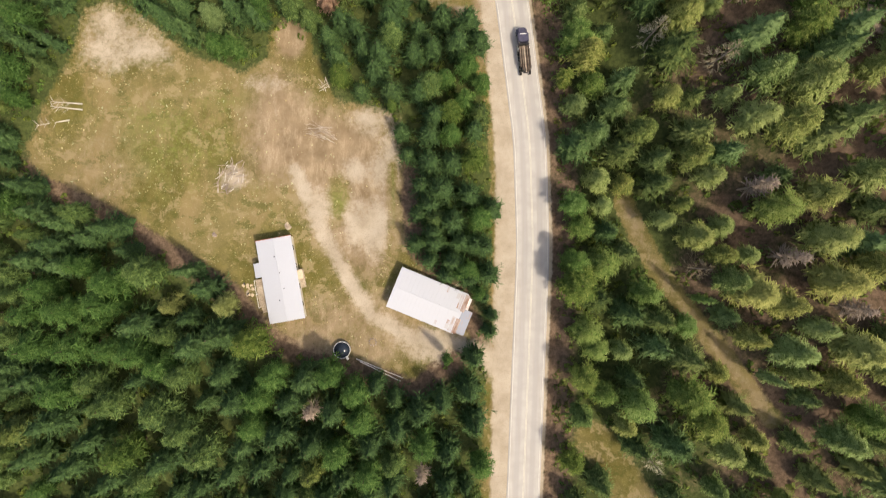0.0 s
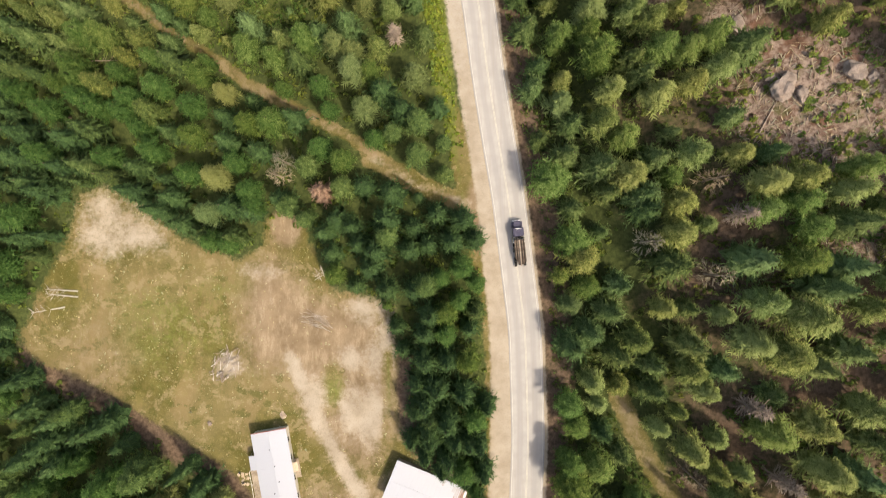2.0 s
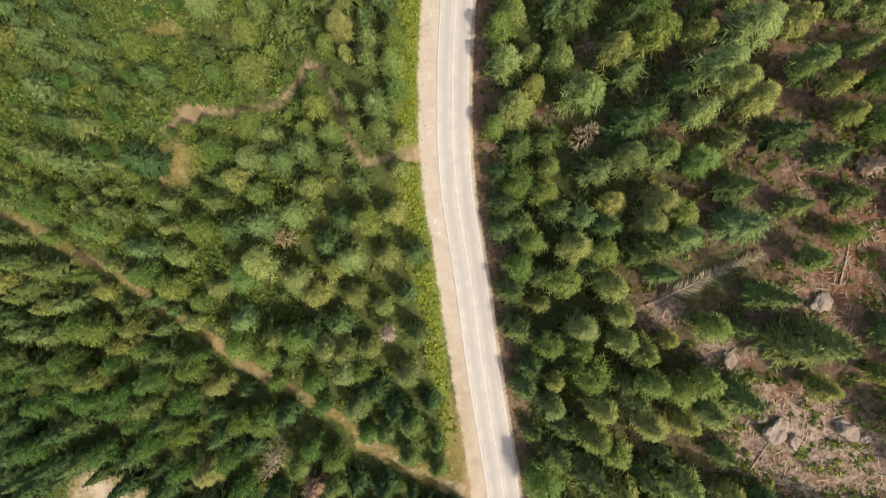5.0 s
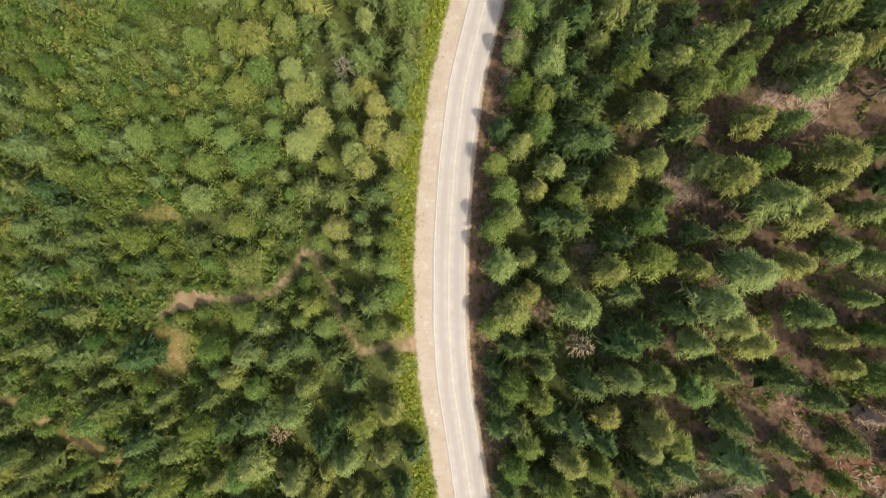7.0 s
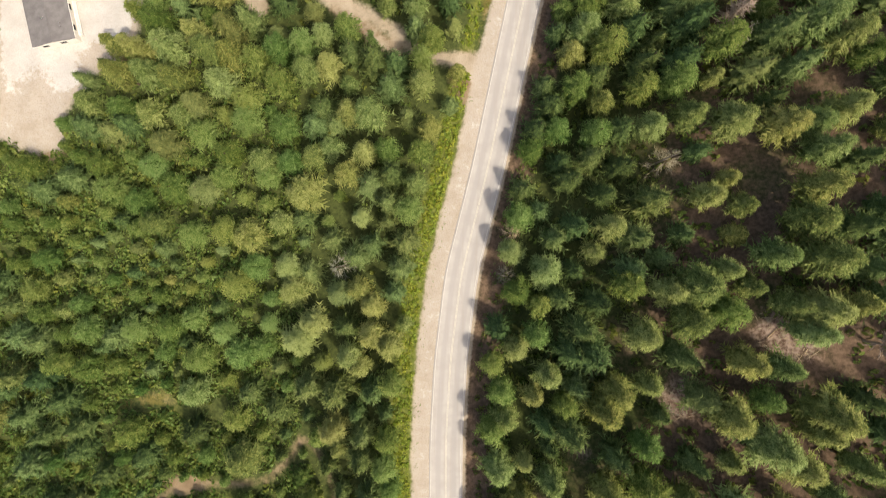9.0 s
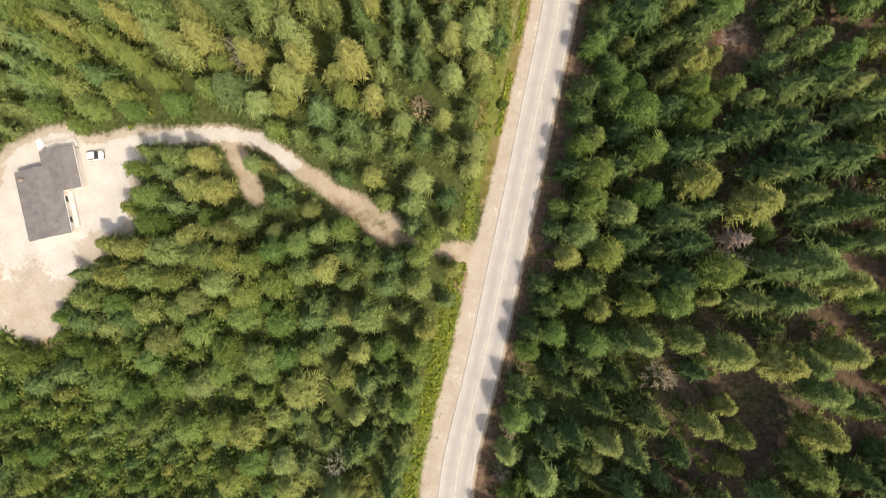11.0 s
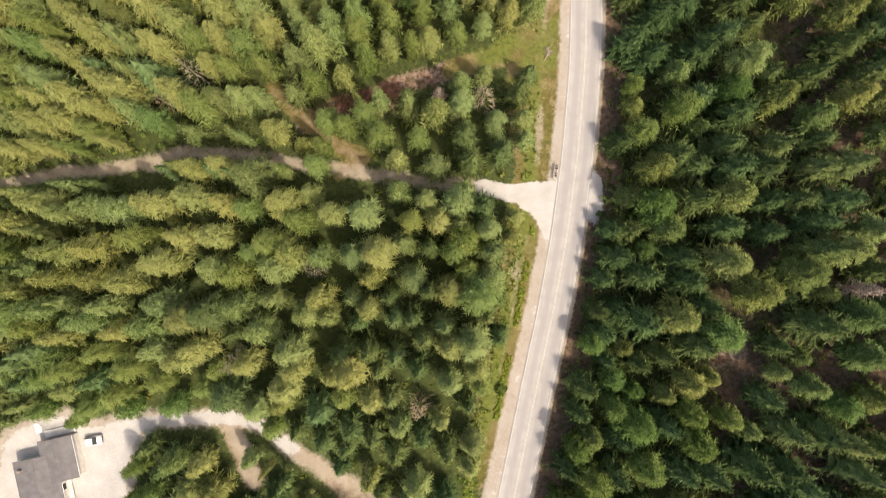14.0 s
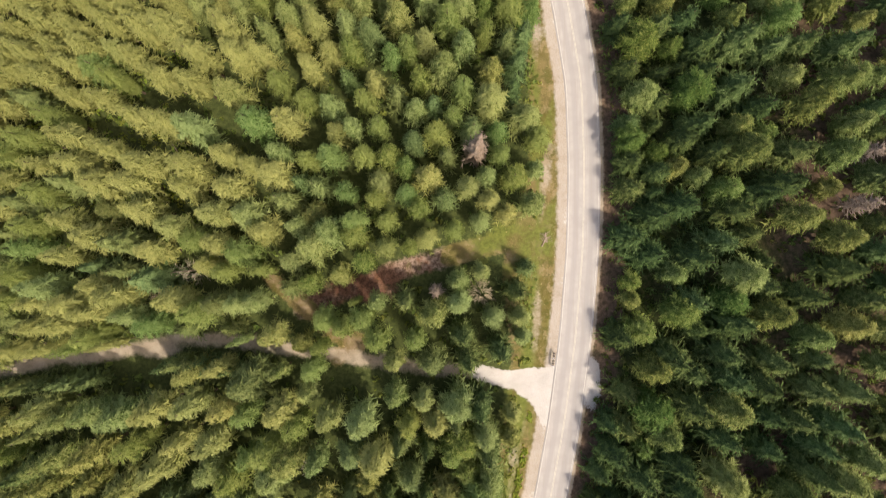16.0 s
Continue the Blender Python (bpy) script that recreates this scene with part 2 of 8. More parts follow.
BARN_YARD = [(-16, -4), (-2, 2), (7.5, -12), (6, -24), (-6, -24)]
FIELD = [(-81.4, 54.5), (-77.0, 55.8), (-70.7, 55.1), (-66.3, 50.7), (-57.4, 44.4), (-44.8, 39.3), (-39.7, 42.5),
         (-35.9, 48.8), (-28.3, 42.5), (-23.3, 33.0), (-11.9, 30.5), (-8.7, 17.8), (-6.2, 0.1), (2.0, -10.0),
         (6.4, -20.1), (-1.8, -26.4), (-5.6, -31.5), (-10.6, -29.0), (-23.3, -25.2), (-37.2, -20.1), (-46.0, -10.0),
         (-57.4, -2.4), (-73.9, 7.1), (-91.6, 16.6), (-93.8, 22.3), (-89.7, 33.0), (-83.3, 44.4)]
SAND_PATCH = [(-82.1, 54.3), (-77.6, 56.2), (-71.2, 55.6), (-59.1, 44.7), (-60.4, 40.9), (-69.3, 39.6), (-77.0, 38.4), (-82.7, 42.2)]
BARE = [(-42.2, 38.1), (-35.9, 41.9), (-28.3, 33.0), (-11.9, 29.2), (-8.7, 14.0), (-9.4, 1.4), (-14.4, -7.5),
        (-23.3, -4.9), (-28.3, 2.7), (-33.4, 14.0), (-43.5, 15.3), (-44.8, 30.5)]
YARD_TRACK = [(-33.3, 17.8), (-30.1, 11.5), (-25.7, 1.4), (-20.7, -7.4), (-15.6, -15.0), (-8.1, -18.8), (-0.5, -20.7),
              (7.1, -21.9), (12.7, -23.2)]
FIELD_LOOP = [(-72.5, 18), (-71.5, 31), (-67.5, 34.5), (-63.5, 31), (-62.5, 22), (-61.5, 13)]
YARD_FENCE = [(-11.8, 20), (-12.0, 12), (-12.2, 2)]
NORTH_TRACK = [(-38.3, 36.7), (-36.5, 28), (-33.3, 17.8)]
HILL_TRAIL = [(38.9, 10.8), (41.8, 3.7), (46.4, -6.0), (49.9, -11.3), (55.7, -19.0), (61.5, -28.2), (65.6, -34.0)]
HILL_GLADE = [(30.0, -36.5), (36.1, -38.9), (42.2, -47.5), (47.1, -53.8), (48, -62), (38.6, -62), (33.7, -47.5), (28.8, -43.8)]
WOOD_TRAIL = [(-112, 118), (-100.7, 114.5), (-90.5, 109.5), (-81.6, 103.7), (-70.1, 98.6), (-61.2, 91.6), (-49.7, 84.6),
              (-43.3, 79.5), (-31.9, 73.8), (-20.4, 67.4), (-10.2, 60.4), (-3.8, 55.9), (3.8, 52.7), (11.5, 53.4)]
TRAIL_MOUTH = [(-15.0, 62.5), (-9.0, 59.0), (-3.0, 55.8), (4.0, 53.0), (12.0, 51.0)]
BEND_TRAIL = [(2.8, 127.2), (-1.7, 126.9), (-7.5, 126.3), (-15.2, 124.1), (-19.0, 130.8), (-21.6, 139.7), (-24.7, 145.5),
              (-27.9, 146.8), (-30.5, 142.3), (-35.6, 137.2), (-45.9, 135.9), (-54.2, 136.5), (-61.2, 132.1)]
HOUSE_PAD = [(-92.6, 253.1), (-85.6, 256.9), (-79.3, 258.4), (-73.1, 255.6), (-61.8, 258.1), (-55.6, 257.2), (-62.1, 251.9),
             (-64.3, 243.1), (-64.9, 235.6), (-74.3, 228.1), (-81.8, 219.4), (-81.8, 211.9), (-88.1, 211.9), (-95.1, 214.4), (-95.6, 243.1)]
HOUSE_DRIVE = [(-61.8, 255.6), (-53.1, 256.6), (-43.1, 257.1), (-35.6, 255.6), (-28.1, 250.0), (-20.6, 245.0), (-13.1, 241.5),
               (-6.8, 237.5), (-2.6, 234.0), (1.9, 231.9), (8.2, 231.3), (15.0, 231.9)]
SPUR = [(-42.5, 256.2), (-40.0, 250.0), (-36.8, 243.1)]
TURNOUT = [(-19.3, 243.4), (-13.1, 238.1), (-7.3, 232.9), (-5.6, 235.9)]
GRAVEL_LANE = [(-125, 300), (-95.2, 308.2), (-85.2, 309.9), (-79.0, 311.5), (-71.5, 311.5), (-62.7, 313.4), (-51.5, 315.7), (-37.7, 314.9),
               (-27.7, 313.2), (-17.7, 311.9), (-2.7, 309.7), (13.5, 308.2), (22.3, 305.9), (30.4, 305.9)]
GRAVEL_APRON = [(31.0, 309.6), (24.3, 309.0), (17.3, 308.2), (19.8, 305.3), (24.8, 301.6), (27.9, 296.2), (31.4, 296.7)]
OLD_TRAIL = [(-32.7, 329.7), (-25.2, 322.8), (-17.7, 316.5), (-12.7, 314.7), (-17.7, 311.5)]
GRASS_TRAIL = [(-25.2, 322.2), (-17.7, 325.3), (-5.2, 330.3), (7.3, 334.0), (19.8, 337.2), (27.3, 335.9)]
PIPES = [(-19.2, -24.3), (-8.9, -28.6)]
FALLEN = [(43.0, 94.0), (60.5, 104.5)]
SLASH_AREA = [(56.0, 75.0), (60.5, 81.0), (73.5, 80.5), (82.0, 72.5), (80.5, 54.0), (67.0, 55.0), (57.2, 65.5)]


def plan_masks(x, y):
    """How much of each kind of ground lies at a place, 0.5 on its border."""
    d = x - road_x(y)

    def cover(dist, soft=2.0):
        return np.clip(0.5 + dist / (2 * soft), 0, 1)

    def lane(pts, half, soft=1.2):
        return cover(half - line_distance(x, y, pts), soft)

    top = np.maximum
    field = area_distance(x, y, FIELD)
    m = {}
    m["litter_and_shade"] = np.clip(0.1 + 0.78 * smooth(d, 14, 50) + 0.35 * lumps(x, y, 26, 8), 0, 1) * (d > 0)
    m["litter_and_shade"] = m["litter_and_shade"] * (1 - 0.75 * smooth(x, 105, 140))
    # brown litter, with tree shade painted into it, also along the road's shaded edge
    m["litter_and_shade"] = top(m["litter_and_shade"], 0.85 * smooth(d, 3.2, 4.5) * (1 - smooth(d, 9, 13)))
    # the same brown paints the trees' shade along the field's southern edge
    m["litter_and_shade"] = top(m["litter_and_shade"], cover(3.5 - np.abs(field + 0.5), 2.0) * (1 - smooth(y, 12, 30)))
    m["slash_and_shade"] = top(cover(area_distance(x, y, SLASH_AREA), 4), 0.8 * top(cover(blob(x, y, 71, 98, 7, 8), 4), cover(blob(x, y, 75, 108, 6, 14), 4)))
    for cx, cy, r in ((56, 86, 5), (45.5, 93, 4.5), (70, 119, 6), (77, 44, 6), (24, 135, 2.5), (32, 147.5, 2.5), (50, 160, 4), (67, 175, 6), (62, 274, 4)):
        m["slash_and_shade"] = top(m["slash_and_shade"], 0.85 * cover(blob(x, y, cx, cy, r, r), 2.5))
    # tree shade over the grass trail, painted in the brown of the cleared ground
    m["slash_and_shade"] = top(m["slash_and_shade"], 0.85 * top(lane(GRASS_TRAIL[:4], 2.4), cover(blob(x, y, -12.5, 326.5, 9, 3.2), 1.5)))
    # darker red-brown: reddish slope with its shade, then the trail's painted shade
    m["rust"] = top(cover(blob(x, y, 77, 108, 13, 26), 6), cover(blob(x, y, -12.5, 326.5, 14, 6), 2))
    # dry grass draws back in the south so the painted shade band shows
    m["dry"] = cover(field - 1.8 * (1 - smooth(y, 8, 22)) * smooth(-x, -6, 4), 2.2)
    for pts, half in ((HILL_TRAIL, 2.0), (TRAIL_MOUTH, 2.2), (WOOD_TRAIL, 1.3), (OLD_TRAIL, 2.0), (GRASS_TRAIL[3:], 2.4)):
        m["dry"] = top(m["dry"], lane(pts, half))
    m["dry"] = top(m["dry"], cover(area_distance(x, y, HILL_GLADE), 2.5))
    for cx, cy, rx, ry in ((24, 328, 5, 16), (26, 345, 3, 8),
                           (13.5, 55, 4, 8), (-34, 46, 5, 5)):
        m["dry"] = top(m["dry"], cover(blob(x, y, cx, cy, rx, ry), 2.0))
    for cx, cy, rx, ry in ((-59, 124, 6, 8), (-62, 155, 7, 3)):
        m["dry"] = top(m["dry"], 0.68 * cover(blob(x, y, cx, cy, rx, ry), 4))
    verge = np.interp(y, [-60, 30, 42, 60, 75, 240, 255, 330, 380], [1.5, 1.0, 2.0, 3.5, 0.0, 0.0, 5.0, 5.5, 3.0])
    m["dry"] = top(m["dry"], cover(verge - np.abs(d + 8.0), 1.5))
    m["green"] = top(0.6 * cover(blob(x, y, -46, 33, 11, 4), 5), 0.62 * cover(blob(x, y, -23.2, 11, 3.0, 5.2), 2.5))
    m["green"] = top(m["green"], 0.8 * lane([(-11.0, 18), (-11.2, 5)], 0.5, 0.8))
    m["green"] = top(m["green"], 0.5 * cover(blob(x, y, -62, 24, 16, 12), 8) * (field > 2))
    m["green"] = top(m["green"], cover(blob(x, y, 21, 337, 12, 7), 2.0) * np.clip(0.6 + 0.5 * lumps(x, y, 7, 67), 0, 0.9))
    above = y - np.interp(x, [a for a, b in WOOD_TRAIL], [b for a, b in WOOD_TRAIL])
    glade = smooth(-30 - x, 0, 12) * smooth(x, -125, -112) * smooth(above, 2, 8) * (1 - smooth(y, 150, 175))
    m["green"] = top(m["green"], glade * np.clip(0.4 + 0.5 * lumps(x, y, 22, 63), 0, 0.8))
    green_verge = np.interp(y, [60, 80, 110, 225, 240, 260, 320, 330], [0.0, 2.6, 3.4, 2.8, 1.0, 1.6, 1.6, 0.8])
    m["green"] = top(m["green"], cover(green_verge - np.abs(d + 10.0), 1.2))
    m["green"] = top(m["green"], cover(4.5 - np.abs(d + 10.0), 2.0) * smooth(y, 246, 256) * np.clip(0.25 + 0.8 * lumps(x, 0.5 * y, 8, 61), 0, 0.75))
    m["green"] = top(m["green"], 0.4 * lane(HILL_TRAIL, 1.2))
    m["dirt"] = top(0.92 * cover(area_distance(x, y, BARE), 6), 0.62 * lane(WOOD_TRAIL, 0.9))
    m["dirt"] = top(m["dirt"], 0.42 * cover(blob(x, y, -78, 18, 14, 12), 6))
    m["dirt"] = top(m["dirt"], 0.60 * cover(blob(x, y, -20, -18, 24, 11), 6) * (field > 0))
    for pts, half in ((BEND_TRAIL, 0.8), (OLD_TRAIL, 0.9), (SPUR, 2.2), (TURNOUT, 1.9)):
        m["dirt"] = top(m["dirt"], (0.8 if half < 1.2 else 1.0) * lane(pts, half))
    m["sand"] = 0.45 * lane(TRAIL_MOUTH, 1.3)
    m["dirt"] = top(m["dirt"], 0.62 * lane(HILL_TRAIL, 1.1))
    # the patch at (-71, 232) is dirt and painted tree shade together
    for cx, cy, rx, ry in ((10, 50, 4, 9), (2, 127, 6, 2.6), (-2, 126, 6, 2), (9, 227, 3.5, 6), (-71, 232, 5, 3.5), (-84, 214, 4, 5), (-34, 47, 3.5, 5), (-54, 136, 5, 2.4)):
        m["dirt"] = top(m["dirt"], cover(blob(x, y, cx, cy, rx, ry), 1.5))
    m["dirt"] = m["dirt"] * (1 - cover(blob(x, y, -23.5, 11, 2.6, 5), 1.5))
    m["sand"] = top(m["sand"], 0.64 * cover(area_distance(x, y, SAND_PATCH), 4))
    m["sand"] = top(m["sand"], 1.0 * lane(YARD_TRACK, 1.6, 1.6))
    for cx, cy, rx, ry in ((-38, 37, 3.5, 1.5), (-16, 29, 5, 2.5), (-12, 20, 2.5, 7), (-47, 16, 3, 3), (-3, -20, 8, 3), (11, -24, 4, 5), (-15, 5, 4, 8), (-40, 37, 4, 1.6), (-16, 26.5, 3.5, 2), (-14, 17.5, 3, 5),
                           (-19.5, 17.5, 4, 3), (-27.5, 9, 2.5, 5), (-2.5, -22.6, 6, 2.5), (-19, 6, 3, 7)):
        m["sand"] = top(m["sand"], 0.8 * cover(blob(x, y, cx, cy, rx, ry), 2))
    for pts, amount in ((FIELD_LOOP, 0.42), (YARD_FENCE, 0.62), (NORTH_TRACK, 0.55)):
        m["sand"] = top(m["sand"], amount * lane(pts, 0.5, 0.9))
    m["sand"] = top(m["sand"], top(cover(area_distance(x, y, HOUSE_PAD) + 1.0, 1.6), top(lane(HOUSE_DRIVE[:6], 2.0, 1.4), lane(HOUSE_DRIVE[5:], 1.5, 1.6))))
    m["sand"] = top(m["sand"], top(lane(SPUR, 2.2, 1.4), 0.7 * lane(TURNOUT, 1.4, 1.4)))
    shoulder = np.interp(y, [-60, 0, 60, 100, 160, 220, 260, 330, 400], [7.3, 8.4, 7.0, 7.4, 7.8, 7.8, 6.6, 5.8, 6.0])
    m["sand"] = top(m["sand"], np.where(d < 0, cover(shoulder + d, 0.9), cover(4.4 - d, 0.5)))
    m["sand"] = top(m["sand"], 0.7 * cover(2.5 - np.abs(d + 9.0), 2.0) * smooth(y, 250, 258) * smooth(lumps(x, 0.4 * y, 9, 62), 0.0, 0.9))
    m["sand"] = top(m["sand"], 0.62 * cover(0.35 - np.abs(d + 8.8 + 0.4 * lumps(x, y, 30, 66)), 0.8) * smooth(y, 256, 264) * (1 - smooth(y, 296, 302)))
    pad = top(cover(area_distance(x, y, HOUSE_PAD) - 1.0, 2.0), 0.9 * lane(HOUSE_DRIVE[:5], 1.7, 1.6))
    # gravel left out where that dirt and painted tree shade lie
    pad = pad * (1 - 0.9 * top(cover(blob(x, y, -71, 231.5, 6, 4), 2.5), cover(blob(x, y, -87, 220, 7, 9), 4)))
    m["sand"] = top(m["sand"], 0.8 * lane(GRAVEL_LANE, 1.7))
    m["sand"] = top(m["sand"], 0.85 * top(cover(blob(x, y, -15.5, 311.6, 5, 1.6), 1.0), cover(blob(x, y, -58, 313.5, 6, 2.2), 1.0)))
    m["gravel"] = top(pad, top(lane(GRAVEL_LANE[-3:], 1.8), cover(area_distance(x, y, GRAVEL_APRON), 1.0)))
    fence_grass = top(lane([(-11.4, 19), (-11.5, -1)], 0.5, 0.9), 0.7 * lane([(-8.0, 27), (-8.6, 4)], 0.6, 1.2))
    m["sand"], m["dirt"] = m["sand"] * (1 - 0.85 * fence_grass), m["dirt"] * (1 - 0.7 * fence_grass)
    m["litter_and_shade"] = top(m["litter_and_shade"], fence_grass)
    m["pale"] = smooth(d, -9.2, -6.5) * (d < 3) * (0.25 + 0.75 * smooth(y, 70, 110))
    m["pale"] = top(m["pale"], cover(area_distance(x, y, HOUSE_PAD) + 2.0, 3.0))
    pale = 0.37 * smooth(y, 80, 110) + 0.04 * lumps(x, 0.3 * y, 7, 64)
    m["gravel"] = top(m["gravel"], np.where(d < 0, cover(shoulder - 0.8 + d, 1.0), cover(4.3 - d, 0.4)) * pale)
    m["gravel"] = top(m["gravel"], cover(blob(x, y, 38.5, 306, 2.2, 6), 1.0))
    m["sand"] = top(m["sand"], cover(blob(x, y, 12.5, 229.5, 4.5, 3.5), 1.2))
    return m


def open_ground(x, y):
    """Metres into ground that bears no trees (positive) or away from it (negative)."""
    d = x - road_x(y)
    left = np.interp(y, [-60, 40, 60, 80, 230, 250, 300, 335, 370, 400], [8.6, 8.8, 10, 9.8, 10.4, 11, 12, 12, 10, 8.5])
    value = np.minimum(left + d, 8.4 - 0.8 * (1 - smooth(y, 50, 80)) - d)
    for pts in (FIELD, HOUSE_PAD, GRAVEL_APRON, HILL_GLADE, BARN_YARD):
        value = np.maximum(value, area_distance(x, y, pts))
    for pts, half in ((PIPES, 2.6), (FALLEN, 4.2), (YARD_TRACK, 2.0), (HILL_TRAIL, 2.0), (WOOD_TRAIL, 1.2), (TRAIL_MOUTH, 2.4), (BEND_TRAIL, 1.2), (HOUSE_DRIVE[:6], 2.8), (HOUSE_DRIVE[5:8], 2.1), (HOUSE_DRIVE[10:], 2.0), (SPUR, 2.6),
                      (TURNOUT, 1.7), (GRAVEL_LANE[:9], 1.7), (GRAVEL_LANE[11:], 1.2), (OLD_TRAIL, 0.8), (GRASS_TRAIL[:4], 2.7), (GRASS_TRAIL[3:], 1.6)):
        value = np.maximum(value, half - line_distance(x, y, pts))
    for cx, cy, rx, ry in ((-59, 124, 5, 6.5), (-49, 153, 7, 2.5), (-62, 155, 5, 2), (-3, 126, 8, 2.5), (9, 50, 5, 8), (21, 337, 10, 5),
                           (69, 69, 11, 12), (71, 98, 6, 6), (57, 86, 5, 3),
                           (23.7, 134.7, 2.5, 5), (32, 147, 3, 3), (20, 152, 2, 5), (50, 161, 6, 4), (66, 170, 9, 8), (68, 205, 10, 12),
                           (11.3, 352.5, 2.2, 3.2), (-12.5, 326.5, 8.5, 3.2), (62, 274, 5, 9), (71, 254, 5, 6), (-27, 320, 6, 3), (-14, 309.5, 6, 3.5), (-59, 310, 6, 3)):
        value = np.maximum(value, blob(x, y, cx, cy, rx, ry))
    return value


def trail_room(x, y):
    """Metres from the nearest edge of a trail or lane that lies open to the sky."""
    room = np.full(np.broadcast(x, y).shape, 1e9)
    for pts, half in ((PIPES, 2.2), (FALLEN, 3.6), (HILL_TRAIL, 1.5), (WOOD_TRAIL, 0.55), (TRAIL_MOUTH, 1.9), (BEND_TRAIL, 0.35), (HOUSE_DRIVE[:6], 2.4), (HOUSE_DRIVE[5:8], 1.7), (HOUSE_DRIVE[10:], 2.0), (SPUR, 1.9), (TURNOUT, 1.4),
                      (GRAVEL_LANE[:9], 1.4), (GRAVEL_LANE[11:], 1.2), (OLD_TRAIL, 0.3), (GRASS_TRAIL[:4], 2.3), (GRASS_TRAIL[3:], 1.1)):
        room = np.minimum(room, line_distance(x, y, pts) - half)
    room = np.minimum(room, line_distance(x, y, [(-10, -8.3), (4.5, -14.4)]) - 4.8)        # round the barn
    for pts in (FIELD, HOUSE_PAD):
        room = np.minimum(room, -area_distance(x, y, pts) - 0.3)
    return room


def ticks(lo, hi, step, reach):
    """Even ticks from lo to hi, then wider and wider ones out to the horizon."""
    inner = list(np.arange(lo, hi + step / 2, step))
    out, s, a, b = [], step, lo, inner[-1]
    while a > -reach:
        s *= 1.45
        a, b = a - s, b + s
        inner = [a] + inner + [b]
    return np.array(inner)


# ---- mesh kit ----
def mesh_of(name, verts, quads, mats, slot=None, tint=None, tris=None, normals=None):
    """A mesh from arrays of corners, four-sided faces and three-sided faces."""
    me = bpy.data.meshes.new(name)
    quads = np.asarray(quads, np.int32).reshape(-1, 4)
    tris = np.zeros((0, 3), np.int32) if tris is None else np.asarray(tris, np.int32).reshape(-1, 3)
    loops = np.concatenate([quads.ravel(), tris.ravel()])
    starts = np.concatenate([np.arange(len(quads)) * 4, len(quads) * 4 + np.arange(len(tris)) * 3])
    me.vertices.add(len(verts)), me.loops.add(len(loops)), me.polygons.add(len(starts))
    me.vertices.foreach_set("co", np.asarray(verts, np.float32).ravel())
    me.loops.foreach_set("vertex_index", loops.astype(np.int32))
    me.polygons.foreach_set("loop_start", starts.astype(np.int32))
    for m in mats:
        me.materials.append(m)
    if slot is not None:
        me.polygons.foreach_set("material_index", np.asarray(slot, np.int32))
    if tint is not None:
        me.attributes.new("tint", "FLOAT", "POINT").data.foreach_set("value", np.asarray(tint, np.float32))
    me.update(calc_edges=True)
    if normals is not None:
        me.polygons.foreach_set("use_smooth", np.ones(len(starts), bool))
        me.normals_split_custom_set_from_vertices(np.asarray(normals, np.float32))
    return me


def part(name, me, parent, label="", m=None):
    ob = new(name, me)
    ob.parent = parent
    if m is not None:
        ob.matrix_basis = m
    return tagged(ob, label)


def from_bm(name, bm, mat, smooth_shade=False):
    me = bpy.data.meshes.new(name)
    bm.to_mesh(me)
    bm.free()
    me.materials.append(mat)
    if smooth_shade:
        me.polygons.foreach_set("use_smooth", [True] * len(me.polygons))
    return me


def box(name, size, at, mat, bevel=0.02, rz=0.0, rx=0.0, ry=0.0):
    bm = bmesh.new()
    bmesh.ops.create_cube(bm, size=1.0, matrix=Matrix.Diagonal((*size, 1)))
    if bevel:
        bmesh.ops.bevel(bm, geom=bm.edges[:], offset=min(bevel, min(size) * 0.3), segments=1, affect="EDGES")
    bm.transform(pose(*at, rx, ry, rz))
    return from_bm(name, bm, mat)


def tube(name, radius, length, m, mat, sides=12, top=None, caps=True):
    """A round bar along z from 0 to length, then posed by m."""
    bm = bmesh.new()
    bmesh.ops.create_cone(bm, cap_ends=caps, segments=sides, radius1=radius, radius2=radius if top is None else top, depth=length,
                          matrix=Matrix.Translation((0, 0, length / 2)))
    bm.transform(m)
    return from_bm(name, bm, mat, sides > 8)


def along(a, b):
    """The pose of a bar along z that runs from a to b."""
    a, b = Vector(a), Vector(b)
    return Matrix.Translation(a) @ (b - a).to_track_quat("Z", "Y").to_matrix().to_4x4()


